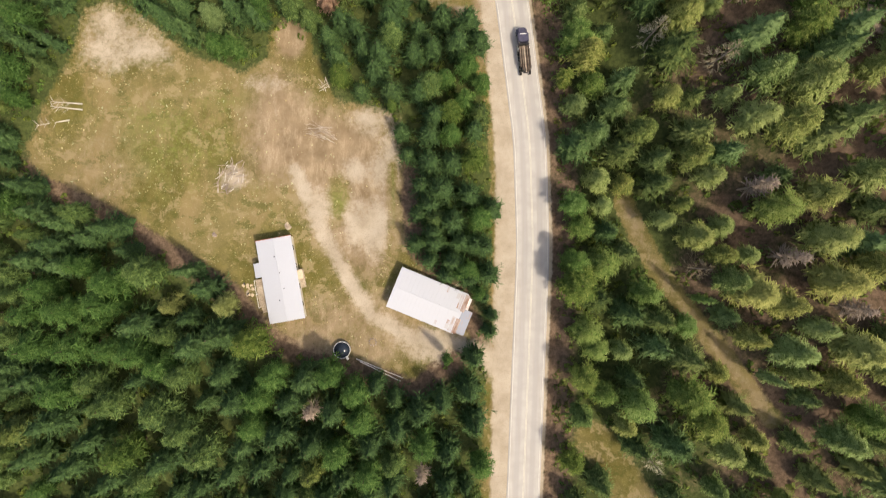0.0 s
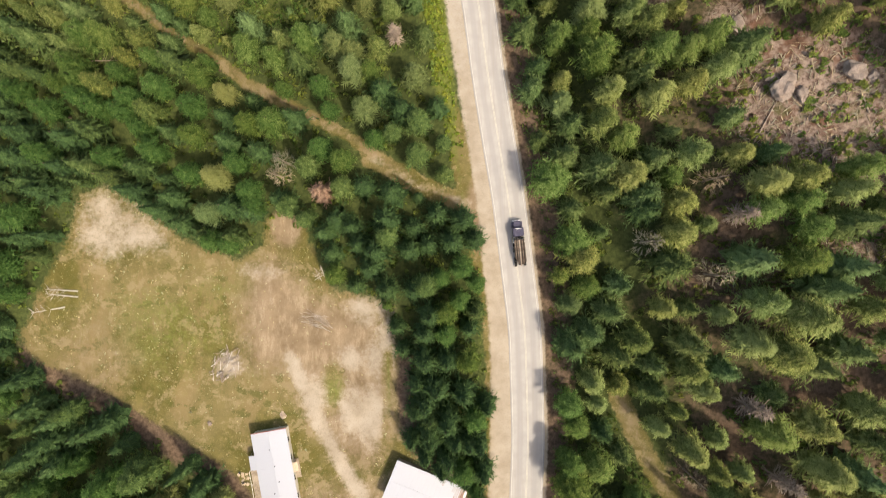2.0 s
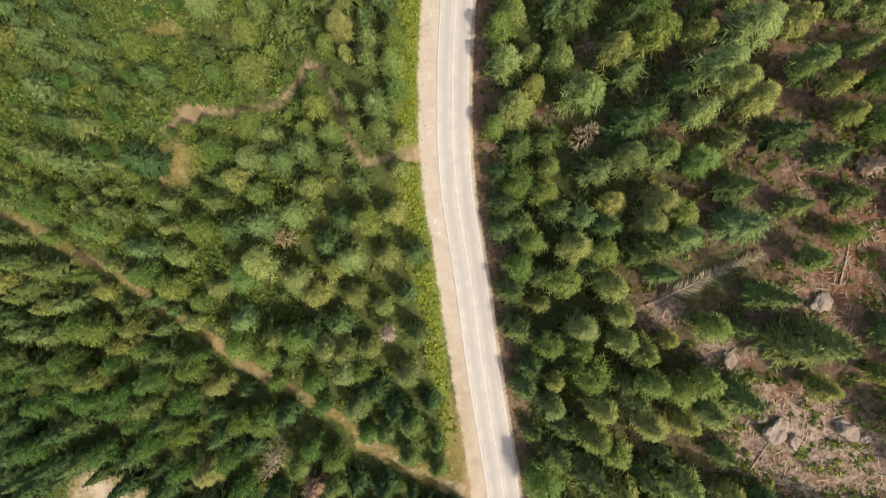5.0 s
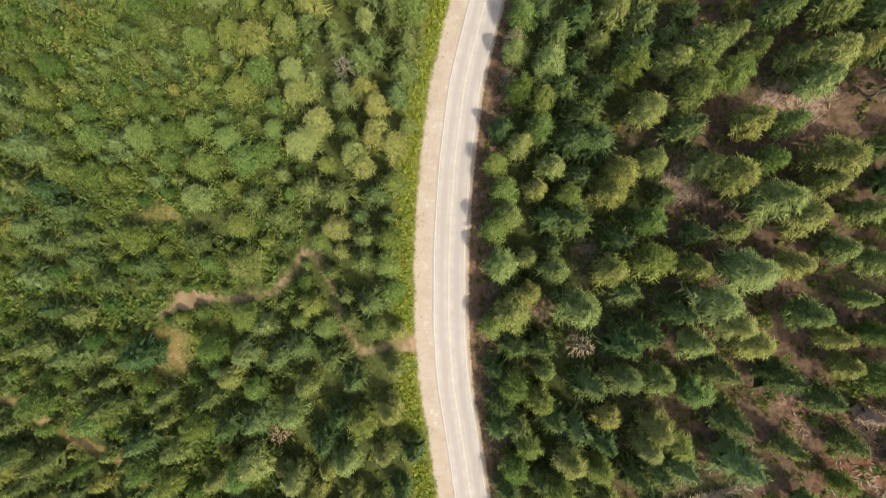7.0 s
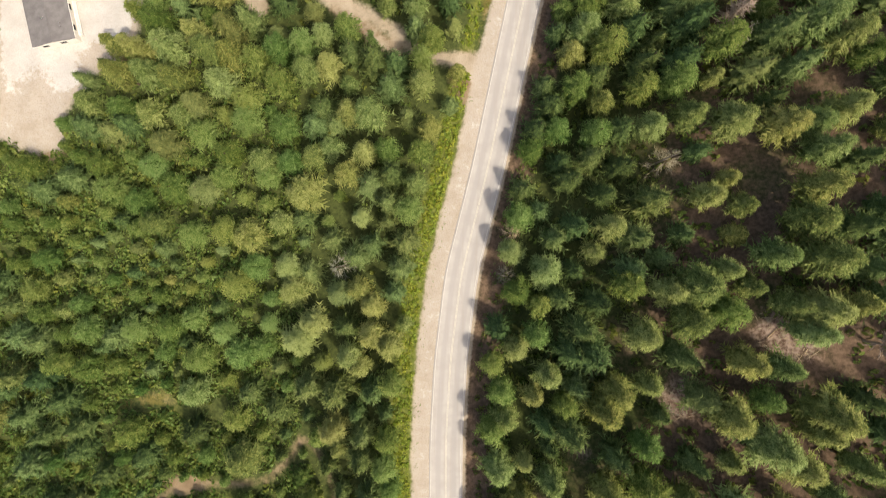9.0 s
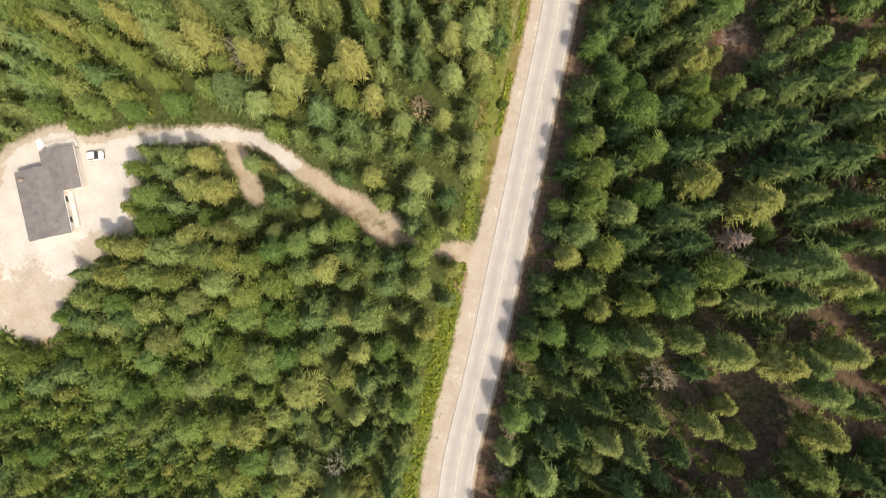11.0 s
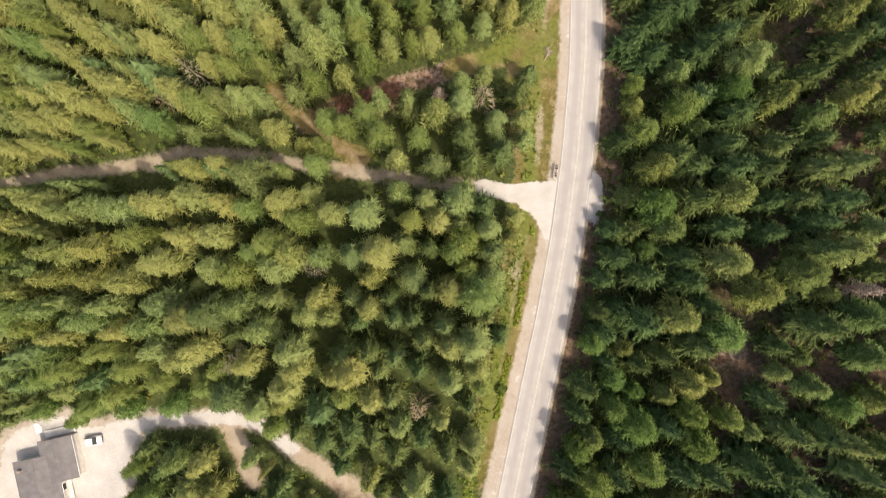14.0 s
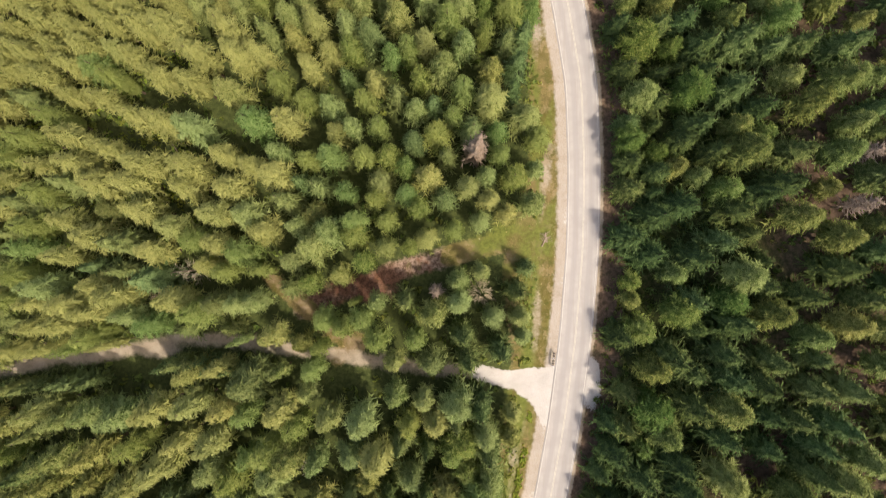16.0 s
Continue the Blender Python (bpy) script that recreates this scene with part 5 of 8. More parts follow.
stand(PINES, (-12.6, 210.1, 2.9, 13), (-20.3, 210.7, 3.0, 8), (64.4, 211.1, 4.0, 18), (68.1, 211.1, 3.4, 17), (56.8, 212.6, 4.0, 19), (44.1, 212.9,
      3.2, 17), (72.8, 213.6, 3.4, 17), (50.5, 214.5, 3.1, 17), (1.3, 214.7, 2.9, 13), (-11.5, 217.3, 4.0, 17), (-15.2, 218.1, 3.2, 14), (-51.6,
      218.5, 3.3, 9), (-58.6, 218.6, 3.6, 10), (-71.9, 220.9, 3.3, 9), (-0.2, 223.9, 3.2, 14), (-42.5, 224.0, 3.5, 15), (-52.0, 225.0, 3.2, 15),
      (73.0, 225.7, 3.8, 18), (-63.7, 226.1, 3.3, 15), (-57.6, 226.2, 3.5, 15), (-24.2, 226.3, 3.4, 15), (-19.8, 227.3, 3.2, 15), (69.0, 228.4, 4.4,
      20), (30.5, 229.7, 3.2, 15))
stand(PINES, (-40.3, 229.7, 3.5, 15), (-44.2, 229.8, 4.0, 17), (-52.2, 230.9, 4.0, 17), (-60.2, 231.3, 3.2, 15), (-47.4, 234.2, 3.2, 15), (33.4,
      234.4, 3.9, 17), (61.2, 240.0, 6.0, 20), (-1.4, 241.1, 2.9, 13), (-42.3, 243.4, 3.7, 16), (53.1, 244.1, 4.2, 19), (-47.1, 244.5, 3.5, 15),
      (-24.5, 245.2, 2.9, 13), (-0.2, 245.7, 3.4, 15), (-27.7, 245.7, 3.2, 14), (-41.3, 248.1, 2.9, 13), (-31.4, 248.6, 3.0, 14), (-44.6, 250.2, 3.7,
      16), (-50.7, 250.3, 3.2, 14), (36.4, 254.9, 2.9, 13), (-3.7, 257.2, 2.9, 13), (-33.3, 261.6, 3.4, 15), (-29.1, 261.9, 2.9, 13), (-9.4, 262.9,
      3.2, 14), (-72.6, 265.2, 3.2, 14))
stand(PINES, (-27.2, 265.9, 4.0, 17), (-17.6, 267.7, 2.9, 13), (-13.8, 269.4, 4.0, 22), (-24.5, 270.0, 3.1, 19), (-34.7, 271.2, 3.1, 19), (-47.7,
      272.1, 3.4, 20), (-25.2, 273.9, 3.9, 22), (-52.1, 274.3, 3.4, 20), (-44.5, 274.4, 3.4, 20), (78.3, 275.7, 3.4, 17), (-72.5, 276.7, 3.1, 19),
      (-60.1, 277.8, 3.1, 19), (-30.7, 278.3, 3.9, 22), (-65.7, 280.4, 3.9, 22), (-18.1, 280.4, 2.8, 18), (51.6, 280.6, 4.3, 19), (-21.9, 281.6, 3.9,
      22), (-76.4, 282.0, 3.3, 20), (-10.1, 282.2, 3.1, 19), (78.1, 282.5, 3.9, 18), (-35.1, 282.7, 3.9, 22), (-62.0, 283.1, 3.3, 20), (-20.0, 284.3,
      3.4, 20), (-80.7, 285.9, 2.8, 18))
stand(PINES, (63.5, 286.2, 4.6, 20), (70.0, 290.2, 4.5, 20), (59.7, 291.3, 4.2, 19), (-51.2, 291.3, 4.4, 22), (-19.8, 292.5, 3.1, 19), (-71.8, 293.5,
      3.9, 22), (76.8, 294.1, 3.9, 18), (-64.3, 294.6, 3.9, 22), (-40.3, 296.8, 3.9, 22), (-47.5, 296.9, 3.4, 20), (50.3, 297.9, 3.8, 18), (-10.5,
      301.1, 4.4, 22), (-17.5, 301.3, 3.3, 20), (-70.7, 301.3, 3.4, 20), (-58.8, 302.3, 4.4, 22), (-26.9, 303.3, 4.4, 22), (-52.3, 303.4, 4.4, 22),
      (-74.2, 303.4, 3.9, 22), (-38.5, 303.5, 3.4, 20), (-44.6, 304.5, 3.9, 22), (60.9, 304.8, 4.2, 19), (-4.2, 305.8, 3.1, 19), (-45.2, 310.2, 3.4,
      20), (-27.8, 310.4, 2.8, 18))
stand(PINES, (48.7, 311.2, 3.9, 18), (-39.9, 311.4, 3.1, 19), (-4.3, 312.7, 2.8, 18), (-75.7, 314.8, 3.2, 19), (-62.4, 315.9, 3.2, 19), (-35.4, 316.9,
      3.1, 19), (-28.6, 317.9, 3.4, 20), (-75.9, 320.0, 3.4, 20), (-71.0, 320.3, 3.4, 20), (-57.3, 322.3, 3.3, 20), (-65.3, 322.5, 3.4, 20), (68.1,
      323.2, 3.6, 18), (-35.2, 324.6, 3.4, 20), (-68.2, 324.6, 4.4, 22), (-75.3, 324.7, 3.4, 20), (-32.0, 324.7, 3.1, 19), (-7.6, 324.8, 3.1, 19),
      (-47.7, 325.2, 3.9, 22), (-59.0, 325.8, 4.4, 22), (-73.8, 327.9, 3.9, 22), (63.3, 330.4, 5.2, 20), (-5.9, 335.6, 2.8, 18), (78.0, 337.5, 3.5,
      17), (-23.9, 340.0, 2.8, 18))
stand(PINES, (-69.0, 341.1, 3.4, 20), (71.9, 341.6, 3.6, 18), (-39.6, 342.1, 3.9, 22), (-53.7, 343.2, 3.9, 22), (15.3, 345.6, 2.8, 18), (-36.4, 347.6,
      3.9, 22), (10.8, 347.7, 3.1, 19), (-45.8, 347.8, 3.4, 20), (-56.0, 348.7, 3.9, 22), (-53.8, 352.0, 3.9, 22), (-45.1, 352.0, 4.4, 22), (-32.5,
      352.2, 3.4, 20), (-75.1, 352.3, 3.1, 19), (78.3, 353.3, 3.5, 17), (64.1, 354.1, 5.2, 20), (-38.1, 354.4, 3.4, 20), (-61.2, 355.5, 3.4, 20),
      (-68.2, 357.5, 3.9, 22), (-44.0, 359.7, 4.4, 22), (-12.7, 360.2, 2.8, 18), (-25.3, 360.7, 3.9, 22), (-49.5, 360.7, 3.9, 22), (-55.6, 362.1, 3.4,
      20), (73.8, 362.7, 3.6, 18))
stand(PINES, (-17.0, 364.5, 3.1, 19), (-62.6, 365.6, 3.1, 19), (78.0, 366.0, 4.0, 19), (-36.3, 366.2, 3.9, 22), (46.8, 367.0, 4.0, 17), (-44.7, 368.9,
      3.4, 20), (-8.2, 369.1, 2.8, 18), (-74.7, 370.0, 3.4, 20), (-51.3, 370.0, 3.4, 20), (15.2, 370.9, 3.3, 20), (-21.4, 372.2, 3.1, 19), (-69.6,
      372.4, 3.2, 19), (-35.1, 373.7, 3.9, 22), (-42.9, 373.9, 3.9, 22), (-31.1, 374.2, 3.3, 20), (9.7, 376.5, 3.3, 20), (-23.7, 377.8, 3.1, 19),
      (-37.3, 379.2, 3.9, 22), (-48.3, 379.3, 4.4, 22), (-53.9, 379.4, 3.9, 22), (-68.4, 380.2, 3.2, 19), (-20.2, 381.0, 3.4, 20), (-61.4, 381.1, 3.1,
      19), (-75.2, 381.4, 3.2, 19))
stand(LEAFY, (27.2, -45.0, 2.9, 13), (7.7, -45.0, 2.9, 13), (-22.1, -42.2, 3.4, 15), (-65.9, -41.8, 4.0, 17), (-3.8, -40.9, 3.4, 15), (-17.5, -35.4,
      3.4, 15), (51.3, -33.3, 3.8, 18), (-38.3, -31.0, 3.5, 15), (77.0, -30.8, 3.6, 18), (39.2, -30.7, 3.9, 18), (-18.7, -29.7, 3.4, 15), (-78.5,
      -29.5, 4.6, 17), (33.5, -29.4, 2.8, 16), (48.0, -29.0, 4.3, 19), (29.7, -27.3, 3.4, 15), (-35.9, -26.4, 3.5, 15), (-23.3, -26.4, 3.5, 15),
      (-59.0, -24.2, 3.5, 15), (0.7, -23.2, 2.9, 13), (-63.0, -21.7, 4.0, 17), (-69.6, -20.9, 3.5, 15), (31.8, -20.8, 2.9, 13), (-76.7, -20.6, 4.0,
      17), (-84.5, -20.5, 4.0, 17))
stand(LEAFY, (-40.1, -19.3, 4.0, 17), (29.7, -17.1, 3.4, 15), (-86.7, -13.9, 3.5, 15), (-78.0, -12.6, 4.0, 17), (-70.1, -11.5, 4.0, 17), (51.2, -9.9,
      2.8, 16), (7.7, -9.3, 2.9, 13), (40.6, -8.9, 3.1, 17), (-83.5, -8.2, 3.5, 15), (27.8, -7.9, 4.5, 17), (-68.9, -6.9, 4.0, 17), (5.4, -4.7, 2.9,
      13), (-76.6, -3.6, 2.9, 14), (27.1, -2.4, 3.2, 15), (7.7, 6.8, 2.9, 13), (6.5, 18.4, 2.9, 13), (1.9, 24.3, 2.6, 12), (1.9, 28.8, 2.9, 13),
      (-10.9, 30.3, 2.3, 11), (4.2, 31.3, 2.6, 12), (31.4, 34.6, 2.9, 13), (8.3, 34.9, 2.3, 11), (0.8, 36.1, 2.3, 11), (5.4, 38.0, 2.9, 13))
stand(LEAFY, (-44.2, 43.3, 2.6, 12), (27.4, 43.6, 4.0, 17), (-48.0, 43.9, 2.6, 12), (-80.2, 47.3, 3.3, 15), (59.3, 49.1, 3.1, 16), (64.1, 50.9, 3.0,
      16), (-39.5, 50.9, 2.6, 12), (-40.4, 54.3, 2.9, 13), (23.6, 56.0, 4.5, 17), (72.1, 56.1, 2.9, 16), (-42.8, 60.2, 2.9, 13), (-20.4, 61.2, 2.9,
      13), (-70.4, 61.6, 3.0, 14), (-60.7, 62.7, 3.0, 14), (-84.5, 62.8, 3.0, 14), (-25.2, 63.6, 2.9, 13), (-52.4, 66.2, 3.0, 14), (-63.5, 67.6, 2.6,
      12), (-40.5, 68.4, 2.9, 14), (-35.4, 68.7, 3.5, 15), (-66.8, 71.0, 3.0, 14), (-83.5, 71.9, 3.0, 14), (-52.5, 72.1, 3.0, 14), (-72.9, 72.3, 3.0,
      14))
stand(LEAFY, (-65.7, 74.3, 3.0, 14), (-76.4, 74.3, 3.0, 14), (-59.7, 76.7, 3.0, 14), (-25.4, 76.8, 2.6, 12), (-76.6, 78.3, 3.0, 14), (46.5, 79.2, 3.1,
      16), (-14.7, 79.2, 2.6, 12), (-51.5, 79.3, 3.0, 14), (-68.7, 79.8, 2.6, 12), (31.7, 79.9, 4.3, 19), (42.4, 80.1, 3.2, 17), (50.3, 81.4, 3.1,
      16), (-77.3, 81.4, 3.3, 15), (-49.6, 82.5, 2.6, 12), (-34.7, 82.6, 2.9, 14), (-61.8, 83.5, 2.4, 12), (-40.5, 84.8, 3.3, 15), (24.6, 85.1, 3.2,
      17), (30.2, 85.2, 3.1, 16), (-28.4, 86.2, 3.5, 15), (51.0, 91.5, 3.0, 16), (-55.1, 96.8, 3.3, 15), (27.2, 98.8, 3.8, 18), (-39.1, 99.0, 3.5,
      15))
stand(LEAFY, (-61.0, 99.1, 3.3, 15), (-75.6, 99.2, 3.3, 15), (18.7, 102.1, 3.4, 15), (33.7, 105.0, 3.0, 16), (20.9, 106.6, 3.2, 14), (-48.6, 109.5,
      3.5, 15), (-73.4, 109.9, 3.0, 14), (45.8, 111.3, 3.1, 16), (-83.7, 113.4, 3.6, 16), (23.2, 116.1, 3.1, 16), (-45.1, 126.4, 3.3, 15), (13.2,
      131.3, 2.9, 13), (-39.4, 132.9, 3.4, 9), (-24.1, 135.7, 2.9, 13), (-8.6, 144.0, 3.2, 14), (42.1, 145.4, 4.1, 19), (-7.6, 149.7, 2.9, 13),
      (-64.0, 149.8, 3.4, 10), (14.2, 151.9, 3.4, 15), (-40.8, 152.2, 3.0, 9), (41.8, 152.5, 3.1, 16), (15.9, 159.9, 3.2, 15), (-6.4, 161.2, 2.9, 13),
      (-73.7, 163.2, 3.4, 10))
stand(LEAFY, (-79.9, 164.4, 3.4, 10), (13.2, 165.3, 2.9, 13), (-48.8, 165.4, 3.6, 10), (-39.1, 166.6, 3.6, 10), (-34.7, 167.9, 3.0, 8), (-43.1, 171.6,
      3.0, 8), (-73.5, 171.6, 3.4, 10), (-62.4, 171.6, 3.4, 10), (22.8, 171.8, 3.1, 17), (-55.1, 172.7, 3.4, 9), (-50.4, 174.0, 3.0, 8), (23.7, 178.2,
      2.8, 16), (-84.8, 180.2, 3.1, 9), (19.5, 180.3, 3.4, 15), (-40.1, 182.0, 3.6, 10), (39.4, 182.1, 3.2, 17), (-36.6, 185.6, 3.4, 9), (-82.3,
      187.5, 3.0, 9), (-50.0, 193.0, 3.4, 9), (-42.4, 193.8, 3.6, 10), (19.0, 196.1, 3.4, 15), (-61.3, 200.0, 3.4, 9), (-53.7, 202.3, 3.6, 10),
      (-67.0, 202.4, 3.6, 10))
stand(LEAFY, (-43.0, 204.7, 3.4, 9), (-33.5, 204.8, 3.0, 8), (-58.7, 207.2, 3.4, 9), (-69.6, 207.2, 3.4, 9), (-85.5, 207.2, 3.4, 9), (-28.7, 208.3,
      3.0, 8), (-41.6, 209.4, 3.3, 9), (-1.0, 210.0, 2.9, 13), (20.9, 210.1, 2.9, 13), (-8.0, 210.1, 2.9, 13), (34.4, 212.4, 3.3, 17), (-47.4, 214.1,
      3.6, 10), (27.5, 214.3, 3.2, 15), (-29.7, 215.4, 3.3, 9), (-37.9, 216.5, 3.6, 10), (-64.8, 219.7, 3.4, 9), (43.0, 220.6, 3.2, 17), (-38.2,
      221.1, 3.6, 10), (48.2, 221.2, 3.7, 18), (31.4, 221.9, 3.4, 17), (76.9, 222.8, 2.9, 16), (-30.1, 223.9, 3.2, 15), (56.0, 227.8, 4.1, 19),
      (-34.6, 228.5, 3.5, 15))
stand(LEAFY, (-0.3, 229.5, 2.6, 12), (37.1, 230.1, 3.9, 18), (-30.1, 230.8, 3.2, 15), (-25.5, 231.9, 3.2, 14), (-10.7, 233.0, 2.9, 13), (2.0, 233.1,
      2.9, 13), (-16.3, 235.4, 3.2, 14), (-55.1, 236.5, 3.5, 15), (35.3, 241.1, 3.9, 18), (44.5, 242.1, 3.3, 17), (-56.6, 242.8, 3.2, 15), (36.4,
      246.6, 3.9, 18), (45.3, 250.7, 3.8, 18), (32.9, 252.5, 3.2, 15), (53.7, 256.7, 3.7, 18), (44.3, 259.4, 4.3, 19), (-60.9, 260.4, 2.6, 12),
      (-78.7, 260.7, 2.9, 13), (-68.6, 260.8, 2.9, 13), (-51.0, 261.9, 2.9, 13), (59.0, 262.0, 2.6, 15), (40.1, 262.3, 3.1, 17), (53.3, 262.3, 3.2,
      17), (-62.2, 264.1, 3.2, 14))
stand(LEAFY, (-53.3, 266.5, 2.9, 13), (-78.2, 267.5, 3.2, 14), (-70.5, 269.9, 3.2, 20), (-57.9, 270.0, 3.1, 19), (-73.6, 272.3, 3.1, 19), (-63.6,
      273.4, 3.1, 19), (33.5, 274.1, 2.9, 13), (58.5, 277.8, 4.2, 19), (-33.1, 293.6, 3.1, 19), (-55.5, 296.8, 3.9, 22), (-24.1, 300.2, 3.3, 20),
      (-0.9, 300.2, 3.1, 19), (-34.1, 302.4, 3.3, 20), (48.2, 303.3, 4.4, 20), (-20.9, 311.4, 3.1, 19), (-70.2, 314.8, 3.2, 19), (-19.4, 315.4, 2.8,
      18), (-7.5, 316.9, 3.4, 20), (0.2, 317.2, 2.8, 18), (-64.9, 317.8, 3.4, 20), (47.1, 318.6, 3.4, 15), (-14.5, 319.5, 2.8, 18), (-52.9, 320.1,
      3.3, 20), (-10.3, 321.2, 3.4, 20))
stand(LEAFY, (53.3, 322.5, 3.9, 18), (-43.3, 323.0, 3.9, 22), (-12.1, 324.8, 3.1, 19), (-21.7, 328.8, 2.8, 18), (-31.3, 331.1, 3.4, 20), (-38.1,
      331.1, 3.1, 19), (-10.3, 333.3, 3.1, 19), (-34.1, 334.5, 3.9, 22), (-77.9, 335.6, 3.4, 20), (-1.4, 335.6, 3.1, 19), (-12.5, 337.8, 3.4, 20),
      (-76.9, 340.0, 3.4, 20), (-12.5, 341.1, 3.4, 20), (-5.9, 341.2, 2.8, 18), (0.8, 343.4, 2.8, 18), (-8.2, 345.6, 2.8, 18), (-74.7, 346.7, 3.4,
      20), (-13.8, 346.8, 2.8, 18), (-1.5, 346.8, 2.8, 18), (61.0, 347.4, 3.2, 17), (-1.5, 352.4, 2.8, 18), (-21.7, 353.5, 2.8, 18), (-16.9, 354.4,
      3.4, 20), (-4.7, 354.4, 3.3, 20))
stand(LEAFY, (-10.3, 354.5, 3.1, 19), (17.6, 354.6, 2.8, 18), (-77.9, 357.7, 3.4, 20), (45.1, 358.3, 3.4, 15), (16.4, 359.1, 2.8, 18), (-7.1, 360.2,
      2.8, 18), (-31.8, 360.6, 4.4, 22), (-72.5, 362.2, 3.4, 20), (7.5, 362.4, 2.8, 18), (-10.4, 365.8, 2.8, 18), (54.9, 366.8, 4.4, 19), (9.7, 367.6,
      3.3, 20), (-26.9, 368.9, 3.1, 19), (-60.4, 370.0, 3.1, 19), (0.8, 370.3, 2.8, 18), (-4.8, 374.7, 2.8, 18), (-12.6, 375.6, 3.1, 19), (-1.4,
      375.6, 3.1, 19), (46.7, 378.1, 4.5, 17), (68.7, 378.5, 3.6, 18), (14.2, 379.1, 2.8, 18))


# spruces between the shed and the road
stand(SPRUCES, (-4.0, 6.5, 2.8, 13), (-1.6, 1.6, 2.7, 13), (2.2, -2.6, 2.8, 13), (5.6, -6.2, 2.8, 13), (3.6, 1.6, 2.9, 14), (8.6, -10.2, 2.6, 12),
      (9.6, -5.2, 2.7, 13), (-5.6, 1.2, 2.4, 11), (-2.7, -2.4, 2.4, 11), (0.8, -5.6, 2.2, 10), (-7.2, 7.5, 2.4, 12), (-6.8, 13.5, 2.6, 12), (10.4, -14.2, 2.4, 11), (7.4, -13.2, 1.8, 8), (9.9, -17.6, 2.0, 9), (8.6, 0.6, 2.6, 13), (10.2, 8.6, 2.4, 12))
# tall spruces that lean over the northern edge of the field
stand(SPRUCES, (-79.5, 59.3, 2.9, 16), (-74.5, 59.6, 3.0, 17), (-69.6, 57.6, 2.8, 16), (-65.4, 54.4, 2.8, 16), (-60.4, 50.4, 2.6, 15), (-55.2, 47.4, 2.6, 14),
      (-86.2, 56.2, 3.0, 16), (-49.8, 44.6, 2.5, 13), (-43.9, 44.6, 2.5, 13), (-40.2, 50.2, 2.7, 14), (-33.6, 52.6, 2.7, 14))
# spruces that shade the gravel lane from its southern edge
for k in range(19):
    x = -96 + 3.6 * k + 0.7 * math.sin(k * 2.3)
    y = float(np.interp(x, [a for a, b in GRAVEL_LANE], [b for a, b in GRAVEL_LANE]))
    if -66 < x < -53:
        continue
    stand(SPRUCES, (x, y - 4.3 - 0.5 * math.sin(k * 1.7), 2.3 + 0.4 * math.sin(k * 3.1), 15.5 + 1.5 * math.sin(k)))


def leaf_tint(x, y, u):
    """Fresher and lighter leaves in the northern woods, deeper green in the southern ones, with groves between. Some
    belts also carry the crowns' shaded sides in their tint.
    """
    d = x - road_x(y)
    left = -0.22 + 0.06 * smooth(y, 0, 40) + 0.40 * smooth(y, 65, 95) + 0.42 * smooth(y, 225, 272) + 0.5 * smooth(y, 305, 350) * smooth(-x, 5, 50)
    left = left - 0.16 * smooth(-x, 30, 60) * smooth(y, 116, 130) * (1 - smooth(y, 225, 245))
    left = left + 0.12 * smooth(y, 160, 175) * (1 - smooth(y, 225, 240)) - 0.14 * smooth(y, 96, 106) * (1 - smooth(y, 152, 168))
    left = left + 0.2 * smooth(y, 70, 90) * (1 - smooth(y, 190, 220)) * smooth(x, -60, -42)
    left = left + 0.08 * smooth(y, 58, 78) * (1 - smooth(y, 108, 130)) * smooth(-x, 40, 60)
    # darker south of the gravel lane: shade of the crowns' northern sides, as tint
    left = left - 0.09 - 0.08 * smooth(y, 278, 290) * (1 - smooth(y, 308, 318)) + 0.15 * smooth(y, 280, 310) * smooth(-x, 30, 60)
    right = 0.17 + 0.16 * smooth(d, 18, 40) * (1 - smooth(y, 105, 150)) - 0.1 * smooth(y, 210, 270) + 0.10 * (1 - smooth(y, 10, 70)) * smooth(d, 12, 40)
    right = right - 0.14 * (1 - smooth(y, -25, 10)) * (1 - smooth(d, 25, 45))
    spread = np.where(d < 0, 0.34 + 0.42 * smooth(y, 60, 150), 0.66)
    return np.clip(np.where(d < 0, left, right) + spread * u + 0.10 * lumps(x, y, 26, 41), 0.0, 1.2)


